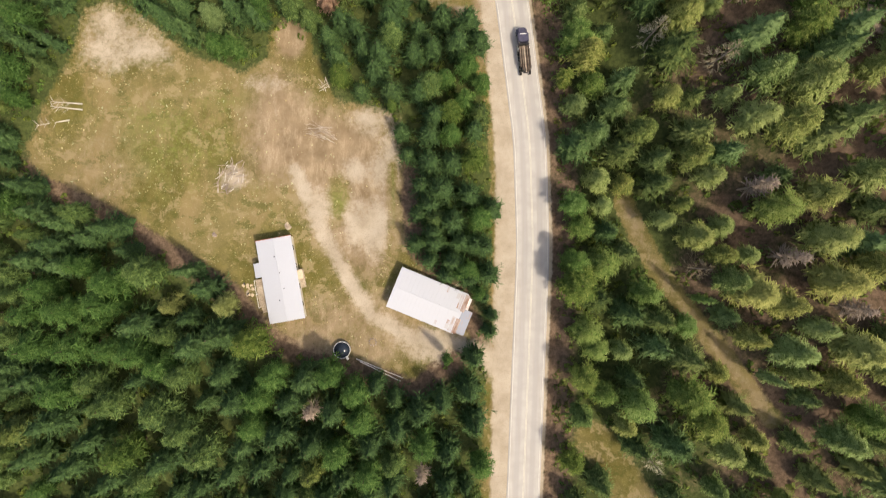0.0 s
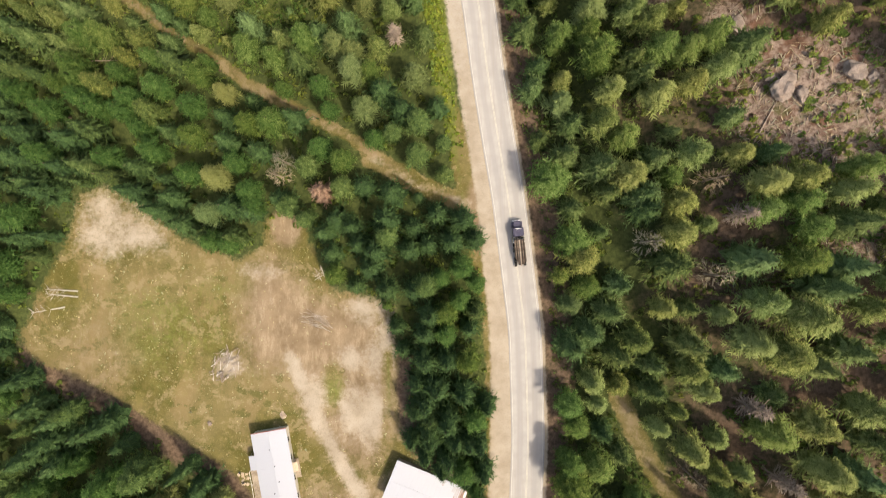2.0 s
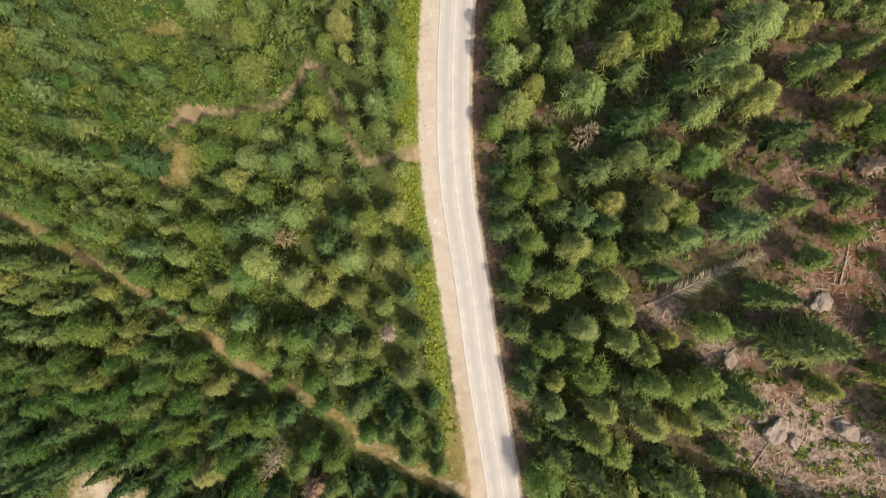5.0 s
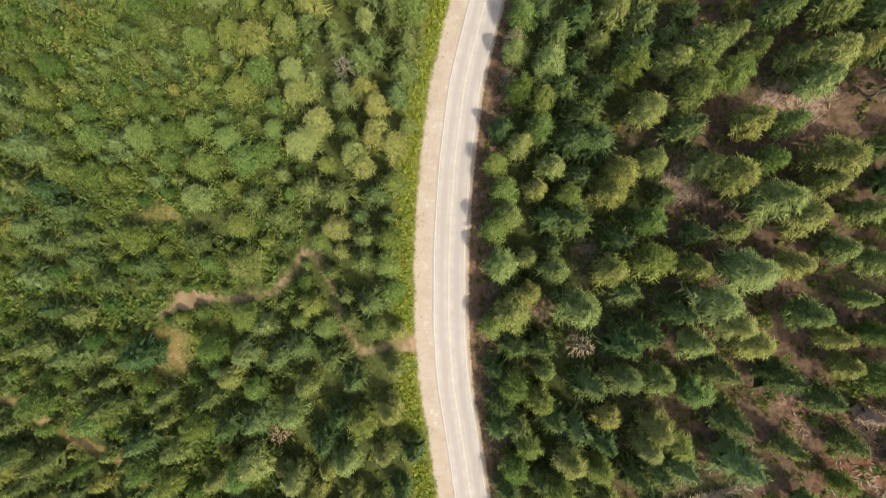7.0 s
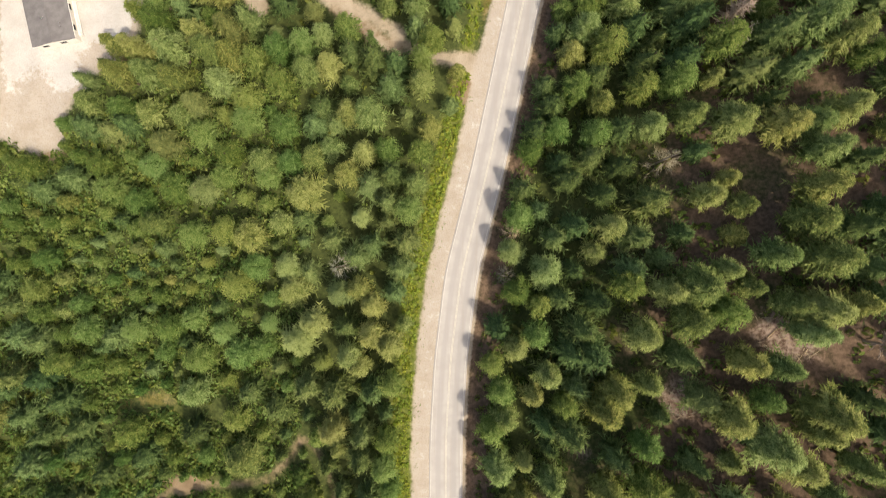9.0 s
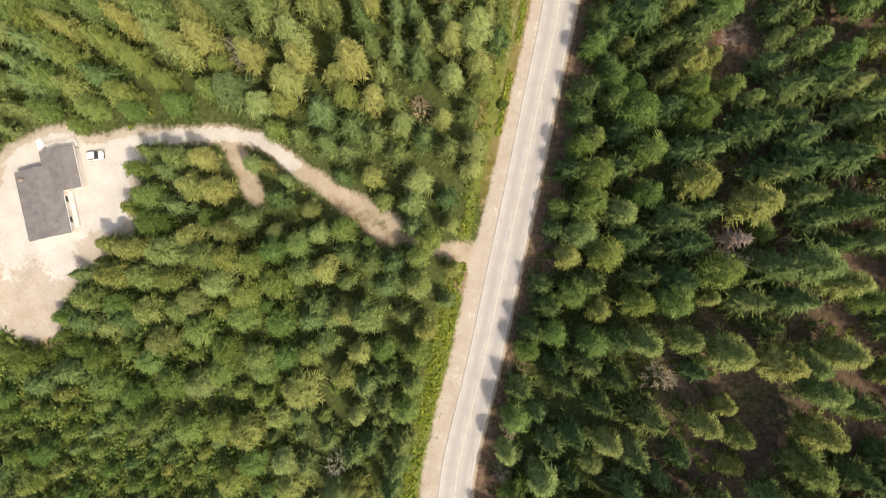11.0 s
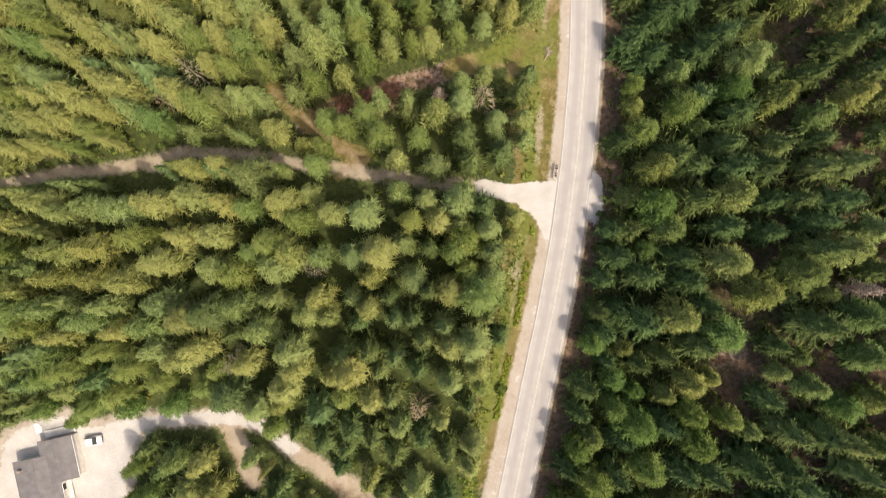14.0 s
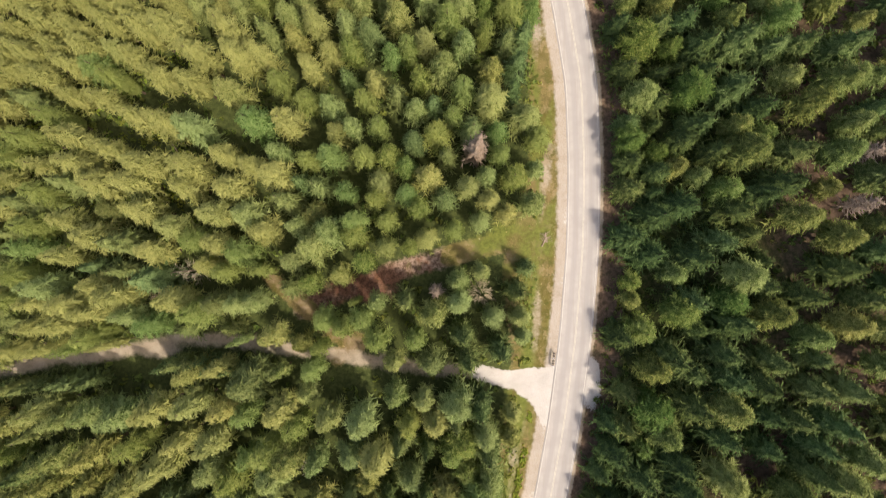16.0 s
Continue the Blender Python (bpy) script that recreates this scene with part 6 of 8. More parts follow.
def plant():
    """The trees between the known ones, by dart throwing, with kind and height after the lie of the land."""
    r = np.random.RandomState(11)
    n = 90000
    X, Y = r.uniform(-146, 152, n), r.uniform(-106, 442, n)
    free = open_ground(X, Y)
    D = X - road_x(Y)
    young = (D < -30) * smooth(Y, 122, 140) * (1 - smooth(Y, 205, 235))     # low young growth
    young = np.maximum(young * (0.65 + 0.5 * lumps(X, Y, 40, 21)), 0) * (young > 0)
    above = Y - np.interp(X, [a for a, b in WOOD_TRAIL], [b for a, b in WOOD_TRAIL])
    second = (X < -30) * smooth(above, 1, 6) * (1 - smooth(Y, 124, 138)) * (0.5 + 0.55 * lumps(X, Y, 34, 23))
    young = np.maximum(young, second)
    U = r.rand(n, 7)
    gap = np.where(D > 0, 4.7 + 1.1 * smooth(D, 25, 60) - 1.1 * smooth(Y, 190, 260), 4.4 - 0.4 * smooth(Y, 268, 285)) - 0.8 * np.clip(young, 0, 1)
    glade = (D < -8) * smooth(X, -62, -45) * smooth(Y, 66, 80) * (1 - smooth(Y, 118, 130))      # trees farther apart
    gap = gap + 1.5 * glade
    room = trail_room(X, Y)
    gap = gap * (0.85 + 0.35 * U[:, 5])
    grove = lumps(X, Y, 30, 22)
    cells, rows = {}, []
    for _, x, y, rad, _ in GIVEN:
        cells.setdefault((int(x // 8), int(y // 8)), []).append((x, y, min(6.5, max(4.2 - 0.6 * float(smooth(y, 268, 285)), 1.75 * rad))))
    for k in np.nonzero((X > -100) & (X < 100) & (Y > -60) & (Y < 396) & (free < -0.6) & (room > np.where((Y < 14) & (X < 4), 0.2, 1.3)))[0]:
        x, y, g = X[k], Y[k], gap[k]
        cx, cy = int(x // 8), int(y // 8)
        if any((x - a) ** 2 + (y - b) ** 2 < (0.5 * (g + h)) ** 2
               for i in (-1, 0, 1) for j in (-1, 0, 1) for a, b, h in cells.get((cx + i, cy + j), ())):
            continue
        cells.setdefault((cx, cy), []).append((x, y, g))
        d, u = D[k], U[k]
        if d > 0:
            height = 9.5 + 8.5 * u[0] ** 0.8 * smooth(d, 6, 20)
            kind = 1 if u[1] < 0.42 + 0.25 * grove[k] else (0 if u[1] < 0.86 else 2)
            if d < 14:
                height, kind = 11.5 + 7.0 * u[0], (2 if u[1] < 0.45 else (0 if u[1] < 0.8 else 1))
        elif young[k] > 0.35:
            height, kind = 4.5 + 4.0 * u[0], (2 if u[1] < 0.62 else (0 if u[1] < 0.9 else 1))
        else:
            height = 10.5 + 7.0 * u[0] + 5.5 * smooth(y, 258, 276)
            kind = 0 if u[1] < 0.52 + 0.2 * grove[k] - 0.3 * smooth(y, 260, 290) else (1 if u[1] < 0.8 else 2)
        edge = smooth(min(-free[k], room[k]), 0.5, 5)
        low = 0.85 if d > 0 and room[k] > 5 else (1.0 if d < -10 and y < 14 else 0.72)
        height *= (low + (1 - low) * edge) * (0.94 if d < 0 else 0.82)
        wide = ((0.92 if d < 0 else 1.1) + 0.3 * u[2] + (0.0 if d > 14 else -0.12 * smooth(y, 258, 276))) * (1.25 if height < 9 else 1.0) * (1.12 if kind == 2 else 1.0)
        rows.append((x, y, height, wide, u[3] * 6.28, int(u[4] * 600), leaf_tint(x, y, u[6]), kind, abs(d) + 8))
    for k, (kind, x, y, rad, h) in enumerate(GIVEN):
        if kind in (SPRUCES, PINES, LEAFY):
            u = U[k]
            if x > road_x(y):
                rad, h = 0.93 * rad, 0.87 * h
            else:
                rad = (0.92 - 0.10 * smooth(y, 268, 285)) * rad
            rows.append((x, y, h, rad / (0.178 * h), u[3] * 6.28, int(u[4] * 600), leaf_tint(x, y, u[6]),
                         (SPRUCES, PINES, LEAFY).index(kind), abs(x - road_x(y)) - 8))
    return np.array(rows)


for k, (kind, x, y, rad, h) in enumerate(GIVEN):
    if kind not in (SPRUCES, PINES, LEAFY):
        kind.single(x, y, h, rad / (0.19 * h), k * 77.0, k, (k * 0.37) % 1.0)
TREES = plant()
for code, kind, woods_name, label in ((0, SPRUCES, "spruce_wood", "dense green spruce wood"), (1, PINES, "pine_wood", "olive green pine wood"),
                                      (2, LEAFY, "leafy_wood", "fresh green broadleaf wood")):
    mine = TREES[TREES[:, 7] == code]
    mine = mine[np.argsort(mine[:, 8])]
    for x, y, h, w, turn, shape, tint, _, _ in mine[:300]:
        kind.single(x, y, h, w, math.degrees(turn), int(shape), tint)
    kind.woods(woods_name, mine[300:], kind.crowns, label)


def woods_beyond():
    """The woods go on round the stretch that the flight follows, and thin out at an uneven edge."""
    r = np.random.RandomState(29)
    gx, gy = np.meshgrid(np.arange(-172, 178, 5.7), np.arange(-132, 470, 5.7))
    X, Y = gx.ravel() + r.uniform(-2.4, 2.4, gx.size), gy.ravel() + r.uniform(-2.4, 2.4, gx.size)
    edge = np.maximum(np.abs(X - 3) - 150, np.abs(Y - 168) - 278) + 16 * lumps(X, Y, 45, 71)
    outside = (X < -100) | (X > 100) | (Y < -60) | (Y > 396)
    U = r.rand(gx.size, 5)
    keep = outside & (edge < 12 * U[:, 0]) & (open_ground(X, Y) < -1.5) & (trail_room(X, Y) > 1.5)
    X, Y, U = X[keep], Y[keep], U[keep]
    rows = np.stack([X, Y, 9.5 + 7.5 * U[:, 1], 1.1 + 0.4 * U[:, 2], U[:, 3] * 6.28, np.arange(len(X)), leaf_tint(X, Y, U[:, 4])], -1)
    shapes = [far_crown(k) for k in range(6)]
    SPRUCES.woods("far_spruce_wood", rows[::2], shapes, "dense green spruce wood beyond the road's woods", False)
    PINES.woods("far_pine_wood", rows[1::2], shapes, "olive green pine wood beyond the road's woods", False)


woods_beyond()


def undergrowth():
    r = np.random.RandomState(5)
    n = 19000
    X, Y = r.uniform(-102, 104, n), r.uniform(-60, 396, n)
    bare, D = open_ground(X, Y), X - road_x(Y)
    U = r.rand(n, 4)
    keep = ((bare < -0.3) & (trail_room(X, Y) > 0.6) | (area_distance(X, Y, SLASH_AREA) > -3)) & np.where(D > 0, U[:, 0] < 0.52 + 0.35 * lumps(X, Y, 24, 31) + 0.5 * (1 - smooth(D, 12, 19)) + 0.35 * (area_distance(X, Y, SLASH_AREA) > -4),
                                                                                          U[:, 0] < 0.85 - 0.5 * smooth(X, -62, -42) * smooth(Y, 128, 145))
    rad = 0.5 + 0.9 * U[:, 1]
    rows = np.stack([X, Y, rad, rad * (0.8 + 0.6 * U[:, 2]), U[:, 3] * 6.28, np.arange(n), np.clip(U[:, 2] * np.where(D < 0, 0.45 + 0.55 * smooth(Y, 60, 100), 1.0) + 0.12 * (D < -25) * smooth(Y, 70, 100) * (1 - smooth(Y, 112, 135)), 0, 1)], -1)[keep]
    shapes = [shrub_shape(k, 10, 0.4) for k in range(5)]
    scatter("undergrowth", shapes, rows, BUSH, "green bushes and saplings under the trees", "bushes")
    # a thicket of low shrubs over the young growth
    n = 14000
    X, Y = r.uniform(-100, -8, n), r.uniform(86, 236, n)
    above = Y - np.interp(X, [a for a, b in WOOD_TRAIL], [b for a, b in WOOD_TRAIL])
    U = r.rand(n, 4)
    low = np.maximum((X < -28) * smooth(Y, 118, 134) * (1 - smooth(Y, 205, 232)), 0.8 * (X < -28) * smooth(above, 2, 6)) * (0.7 + 0.5 * lumps(X, Y, 40, 21))
    keep = (U[:, 0] < low) & (open_ground(X, Y) < -0.6) & (trail_room(X, Y) > 0.8)
    rad = 0.7 + 1.5 * U[:, 1] ** 1.5
    rows = np.stack([X, Y, rad, rad * (0.8 + 0.7 * U[:, 2]), U[:, 3] * 6.28, np.arange(n), np.clip(0.35 + 0.5 * U[:, 2] + 0.25 * lumps(X, Y, 18, 33) - 0.25 * (1 - smooth(Y, 150, 170)), 0, 1)], -1)[keep]
    scatter("thicket", [shrub_shape(k + 10, 14, 0.29) for k in range(5)], rows, BROADLEAF, "fresh green thicket of low shrubs between young trees", "bushes")
    # brushwood on the cleared hillside
    n = 9000
    X, Y = r.uniform(38, 92, n), r.uniform(38, 182, n)
    U = r.rand(n, 5)
    keep = plan_masks(X, Y)["slash_and_shade"] > 0.35 + 0.4 * U[:, 0]
    X, Y, U = X[keep], Y[keep], U[keep]
    t, half = U[:, 1] * 6.28, 0.4 + 1.3 * U[:, 2] ** 2
    way = np.stack([np.cos(t), np.sin(t), 0 * t], -1)
    mid = np.stack([X, Y, 0 * X], -1)
    a, b = mid - way * half[:, None], mid + way * half[:, None]
    for p in (a, b):
        p[:, 2] = ground_z(p[:, 0], p[:, 1]) + 0.05 + 0.25 * U[:, 3]
    verts, quads = kites(a, b, np.stack([-np.sin(t), np.cos(t), 0 * t], -1), 0.05 + 0.07 * U[:, 4], 0.04)
    me = mesh_of("brushwood", verts, quads, [GREY_TWIGS], tint=np.repeat(U[:, 3], 4))
    tagged(new("brushwood", me), "grey-brown brushwood scattered over the cleared hillside", "brushwood", kind="stuff").color = (0.0, 0.0, 0.0, 1.0)
    # yellow-green shrubs and saplings that have grown up on the cleared hillside
    n = 3200
    X, Y = r.uniform(36, 94, n), r.uniform(30, 128, n)
    U = r.rand(n, 4)
    keep = (U[:, 0] < 0.3 + 0.45 * lumps(X, Y, 17, 35)) & (X - road_x(Y) > 26) & (open_ground(X, Y) < 3.5)
    rad = 0.45 + 1.1 * U[:, 1] ** 2
    rows = np.stack([X, Y, rad, rad * (1.0 + 0.9 * U[:, 2]), U[:, 3] * 6.28, np.arange(n), 0.3 + 0.6 * U[:, 2]], -1)[keep]
    scatter("hillside_shrubs", [shrub_shape(k + 20, 20, 0.26) for k in range(5)], rows, BUSH, "yellow-green shrubs and saplings on the cleared hillside", "bushes")
    # dark saplings that fill the gaps between the trees on the hillside
    n = 2600
    X, Y = r.uniform(14, 100, n), r.uniform(-50, 392, n)
    D = X - road_x(Y)
    U = r.rand(n, 4)
    keep = (D > 8.5) & (open_ground(X, Y) < -1.0) & (U[:, 0] < 0.35 + 0.35 * smooth(Y, 95, 130) + 0.3 * lumps(X, Y, 20, 37))
    rad = 0.7 + 1.0 * U[:, 1] ** 1.5
    rows = np.stack([X, Y, rad, rad * (1.6 + 1.2 * U[:, 2]), U[:, 3] * 6.28, np.arange(n), 0.2 + 0.7 * U[:, 2]], -1)[keep]
    scatter("saplings", [shrub_shape(k + 40, 22, 0.3) for k in range(5)], rows, BROADLEAF, "green saplings in the gaps between taller trees", "saplings")
    # low bushes in front of the trees on the shaded side of the road
    n = 1100
    Y = r.uniform(-50, 392, n)
    U = r.rand(n, 4)
    X = road_x(Y) + 6.2 + 3.6 * U[:, 0]
    keep = (U[:, 3] < 0.62 + 0.4 * lumps(X, Y, 12, 39)) & (open_ground(X, Y) < 2.6)
    rad = 0.45 + 0.6 * U[:, 1] ** 1.5
    rows = np.stack([X, Y, rad, rad * 1.4, U[:, 2] * 6.28, np.arange(n), U[:, 3]], -1)[keep]
    scatter("roadside_bushes", [shrub_shape(k + 50, 18, 0.3) for k in range(5)], rows, BUSH, "dark green bushes along the shaded edge of the road", "bushes")
    # lush low growth between the trees of the northern slope
    n = 900
    X, Y = r.uniform(-104, -48, n), r.uniform(336, 384, n)
    U = r.rand(n, 4)
    keep = U[:, 0] < 0.55 + 0.5 * lumps(X, Y, 20, 38)
    rad = 0.7 + 1.1 * U[:, 1] ** 1.5
    rows = np.stack([X, Y, rad, rad * 1.2, U[:, 2] * 6.28, np.arange(n), U[:, 3]], -1)[keep]
    scatter("lush_growth", [shrub_shape(k + 60, 14, 0.29) for k in range(5)], rows, BRIGHT_BUSH, "lush yellow-green low growth between the trees", "bushes")
    # bright bushes along the verge
    n = 2600
    Y = r.uniform(62, 246, n)
    U = r.rand(n, 4)
    X = road_x(Y) - 8.4 - 3.6 * U[:, 0]
    keep = (U[:, 3] < np.interp(Y, [62, 85, 225, 246], [0.2, 1, 1, 0.1])) & (line_distance(X, Y, BEND_TRAIL) > 2.2) & (line_distance(X, Y, HOUSE_DRIVE) > 3)
    rad = 0.3 + 0.5 * U[:, 1]
    rows = np.stack([X, Y, rad, rad * 1.1, U[:, 2] * 6.28, np.arange(n), U[:, 3]], -1)[keep]
    scatter("verge_bushes", shapes, rows, BRIGHT_BUSH, "bright yellow-green bushes along the gravel shoulder", "bushes")
    # sparse brown and green tufts on the gravel shoulder
    n = 1500
    Y = r.uniform(62, 250, n)
    U = r.rand(n, 4)
    X = road_x(Y) - 6.0 - 2.6 * U[:, 0] ** 0.7
    keep = (lumps(X, Y, 8, 68) + U[:, 3] > 0.45) & (line_distance(X, Y, BEND_TRAIL) > 2.4) & (line_distance(X, Y, HOUSE_DRIVE) > 4)
    rad = 0.1 + 0.22 * U[:, 1] ** 2
    rows = np.stack([X, Y, rad, rad, U[:, 2] * 6.28, np.arange(n), 0.4 * U[:, 3]], -1)[keep]
    scatter("shoulder_tufts", [tuft_shape(k + 8, 7) for k in range(4)], rows, BUSH, "small olive tufts on the gravel shoulder", "weeds")
    # weeds between the shoulder and a faint path on the northern verge
    n = 900
    Y = r.uniform(252, 302, n)
    U = r.rand(n, 4)
    X = road_x(Y) - 7.1 - 1.2 * U[:, 0]
    keep = (lumps(X, 0.6 * Y, 9, 65) + 0.5 * U[:, 3] > 0.1) & (area_distance(X, Y, GRAVEL_APRON) < -1)
    rad = 0.2 + 0.45 * U[:, 1]
    rows = np.stack([X, Y, rad, rad * 1.1, U[:, 2] * 6.28, np.arange(n), U[:, 3]], -1)[keep]
    scatter("verge_weeds", shapes, rows, BRIGHT_BUSH, "yellow-green weeds on the dry verge", "weeds")
    # olive bushes along the northern verge
    n = 900
    Y = r.uniform(246, 396, n)
    U = r.rand(n, 4)
    X = road_x(Y) - 9.0 - 3.4 * U[:, 0] ** 0.6
    keep = (U[:, 3] < 0.75 - 0.5 * smooth(Y, 318, 330) * (1 - smooth(Y, 345, 360))) & (area_distance(X, Y, GRAVEL_APRON) < -1) & (line_distance(X, Y, GRASS_TRAIL) > 4)
    rad = 0.35 + 0.55 * U[:, 1] ** 2
    rows = np.stack([X, Y, rad, rad * 1.1, U[:, 2] * 6.28, np.arange(n), U[:, 1]], -1)[keep]
    scatter("olive_bushes", shapes, rows, BUSH, "olive bushes on the dry verge", "bushes")
    # tufts of dry grass on the field and the verges
    n = 12000
    X, Y = r.uniform(-95, 34, n), r.uniform(-60, 396, n)
    X[:7000], Y[:7000] = r.uniform(-95, 8, 7000), r.uniform(-32, 57, 7000)
    m = plan_masks(X, Y)
    U = r.rand(n, 4)
    keep = (m["dry"] > 0.6) & (m["sand"] < 0.5) & (m["gravel"] < 0.4) & (U[:, 0] > 0.75 * m["dirt"]) & (lumps(X, Y * 0.45, 9, 77) + 0.6 * U[:, 0] > 0.2)
    rad = 0.12 + 0.3 * U[:, 1] ** 2
    rows = np.stack([X, Y, rad, rad * 0.9, U[:, 2] * 6.28, np.arange(n), U[:, 3]], -1)[keep]
    scatter("dry_grass", [tuft_shape(k) for k in range(4)], rows, DRY_GRASS, "dry yellow grass tufts on the field", "grass")


undergrowth()


# ---- buildings and other things ----
WHITE_ROOF = roof_sheet("white_sheet_roof", (0.41, 0.435, 0.50), (0.33, 0.325, 0.34), 2.0, 0.0)
RUSTY_ROOF = roof_sheet("rusty_white_sheet_roof", (0.38, 0.39, 0.43), (0.27, 0.155, 0.105), 2.0, 0.15)
RUST = roof_sheet("rusted_sheet", (0.33, 0.28, 0.265), (0.20, 0.11, 0.075), 2.0, 0.2)
BLUE_ROOF = roof_sheet("blue_grey_sheet_roof", (0.15, 0.18, 0.25), (0.22, 0.15, 0.12), 2.0, 0.08)
SHINGLES = plain("dark_grey_shingles", (0.128, 0.123, 0.127), (0.178, 0.171, 0.175), 2.0, 0.9)
SIDING = plain("cream_siding", (0.50, 0.46, 0.38), (0.66, 0.62, 0.54), 1.0, 0.8)
HOUSE_SIDING = plain("white_siding", (0.60, 0.57, 0.53), (0.72, 0.69, 0.65), 1.0, 0.8)
TRIM = plain("white_trim", (0.62, 0.60, 0.57), (0.80, 0.78, 0.75), 2.0, 0.6)
GLASS = plain("dark_window_glass", (0.02, 0.025, 0.03), (0.05, 0.055, 0.06), 1.0, 0.08, 0.0, 0.0)
PLANK = plain("weathered_planks", (0.25, 0.20, 0.15), (0.46, 0.39, 0.31), 3.0, 0.9)
DARK_METAL = plain("dark_metal", (0.03, 0.03, 0.035), (0.08, 0.08, 0.085), 3.0, 0.5, 0.5)
RUBBER = plain("black_rubber", (0.015, 0.015, 0.016), (0.035, 0.035, 0.036), 4.0, 0.9)
BLUE_PAINT = plain("dark_blue_paint", (0.045, 0.045, 0.080), (0.095, 0.092, 0.140), 2.0, 0.3, 0.2, 0.0)
WHITE_PAINT = plain("white_paint", (0.70, 0.70, 0.71), (0.82, 0.82, 0.82), 2.0, 0.35, 0.0, 0.0)
CHROME = plain("dull_chrome", (0.55, 0.55, 0.56), (0.75, 0.75, 0.76), 3.0, 0.25, 1.0, 0.0)
LOG_BARK = plain("log_bark", (0.055, 0.042, 0.034), (0.17, 0.135, 0.11), 4.0, 0.95)
PALE_WOOD = plain("bleached_wood", (0.36, 0.33, 0.29), (0.56, 0.52, 0.47), 4.0, 0.9)
STONE = plain("grey_stone", (0.17, 0.135, 0.118), (0.35, 0.295, 0.262), 1.2, 0.95)
POOL_SHEET = plain("pale_pool_sheet", (0.36, 0.37, 0.40), (0.52, 0.53, 0.56), 2.0, 0.5)
WATER = plain("dark_pool_water", (0.015, 0.022, 0.035), (0.035, 0.045, 0.065), 0.8, 0.12, 0.0, 0.05)
RED_PAINT = plain("faded_red_paint", (0.28, 0.06, 0.045), (0.42, 0.12, 0.09), 2.0, 0.6)
TAN_PLASTIC = plain("tan_plastic", (0.40, 0.31, 0.22), (0.55, 0.45, 0.33), 3.0, 0.6)


def thing(name, x, y, rz=0.0, label="", category="", group="", z=None, sunk=0.0):
    ob = new(name)
    ob.empty_display_size = 0.5
    ob.matrix_basis = pose(x, y, float(ground_z(x, y)) - sunk if z is None else z, 0, 0, rz)
    return tagged(ob, label, category, group)


def slab(name, corners, thick, mat):
    """A flat plate with the given upper corners."""
    bm = bmesh.new()
    top = [bm.verts.new(c) for c in corners]
    low = [bm.verts.new((c[0], c[1], c[2] - thick)) for c in corners]
    bm.faces.new(top)
    bm.faces.new(low[::-1])
    n = len(corners)
    for i in range(n):
        bm.faces.new((top[i], low[i], low[(i + 1) % n], top[(i + 1) % n]))
    bmesh.ops.recalc_face_normals(bm, faces=bm.faces[:])
    return from_bm(name, bm, mat)


def window(parent, x, y, z, w, h, along_x):
    """A framed window on a wall that runs along x or along y."""
    frame_mesh = box("window", (w + 0.16, 0.08, h + 0.16) if along_x else (0.08, w + 0.16, h + 0.16), (x, y, z), TRIM, 0.015)
    win = part("window", frame_mesh, parent, "white window frame")
    part("pane", box("pane", (w, 0.10, h) if along_x else (0.10, w, h), (x, y, z), GLASS, 0.0), win, "dark glass pane")
    return win


def gable_roof(parent, u0, u1, v0, v1, eave, rise, mat, ribs=0, over=0.35, cap=TRIM):
    """Two roof slopes with a ridge along v, with raised seams and a ridge cap."""
    mid = (u0 + u1) / 2
    u0, u1, v0, v1 = u0 - over, u1 + over, v0 - over, v1 + over
    for a in (u0, u1):
        roof = part("roof_slope", slab("roof_slope", [(a, v0, eave), (mid, v0, eave + rise), (mid, v1, eave + rise), (a, v1, eave)], 0.12, mat), parent)
        for k in range(ribs):
            v = v0 + (k + 0.5) * (v1 - v0) / ribs
            part("seam", tube("seam", 0.012, math.hypot(mid - a, rise) - 0.06, along((a, v, eave + 0.01), (mid, v, eave + rise + 0.01)), mat, 4), roof)
    part("ridge_cap", box("ridge_cap", (0.34, v1 - v0, 0.07), (mid, (v0 + v1) / 2, eave + rise + 0.02), cap, 0.02), parent)
    return mid


def gable_ends(parent, u0, u1, v0, v1, eave, rise, mat):
    for v in (v0, v1):
        bm = bmesh.new()
        w = 0.06
        a = [bm.verts.new(c) for c in ((u0, v - w, eave - 0.05), (u1, v - w, eave - 0.05), ((u0 + u1) / 2, v - w, eave + rise - 0.1))]
        b = [bm.verts.new(c) for c in ((u0, v + w, eave - 0.05), (u1, v + w, eave - 0.05), ((u0 + u1) / 2, v + w, eave + rise - 0.1))]
        bm.faces.new(a), bm.faces.new(b[::-1])
        for i in range(3):
            bm.faces.new((a[i], b[i], b[(i + 1) % 3], a[(i + 1) % 3]))
        bmesh.ops.recalc_face_normals(bm, faces=bm.faces[:])
        part("gable", from_bm("gable", bm, mat), parent)


def walls(parent, u0, u1, v0, v1, height, mat, thick=0.2):
    mu, mv = (u0 + u1) / 2, (v0 + v1) / 2
    for size, at in (((u1 - u0, thick, height + 0.5), (mu, v0 + thick / 2, height / 2 - 0.25)), ((u1 - u0, thick, height + 0.5), (mu, v1 - thick / 2, height / 2 - 0.25)),
                     ((thick, v1 - v0 - 2 * thick, height + 0.5), (u0 + thick / 2, mv, height / 2 - 0.25)), ((thick, v1 - v0 - 2 * thick, height + 0.5), (u1 - thick / 2, mv, height / 2 - 0.25))):
        part("wall", box("wall", size, at, mat, 0.0), parent)


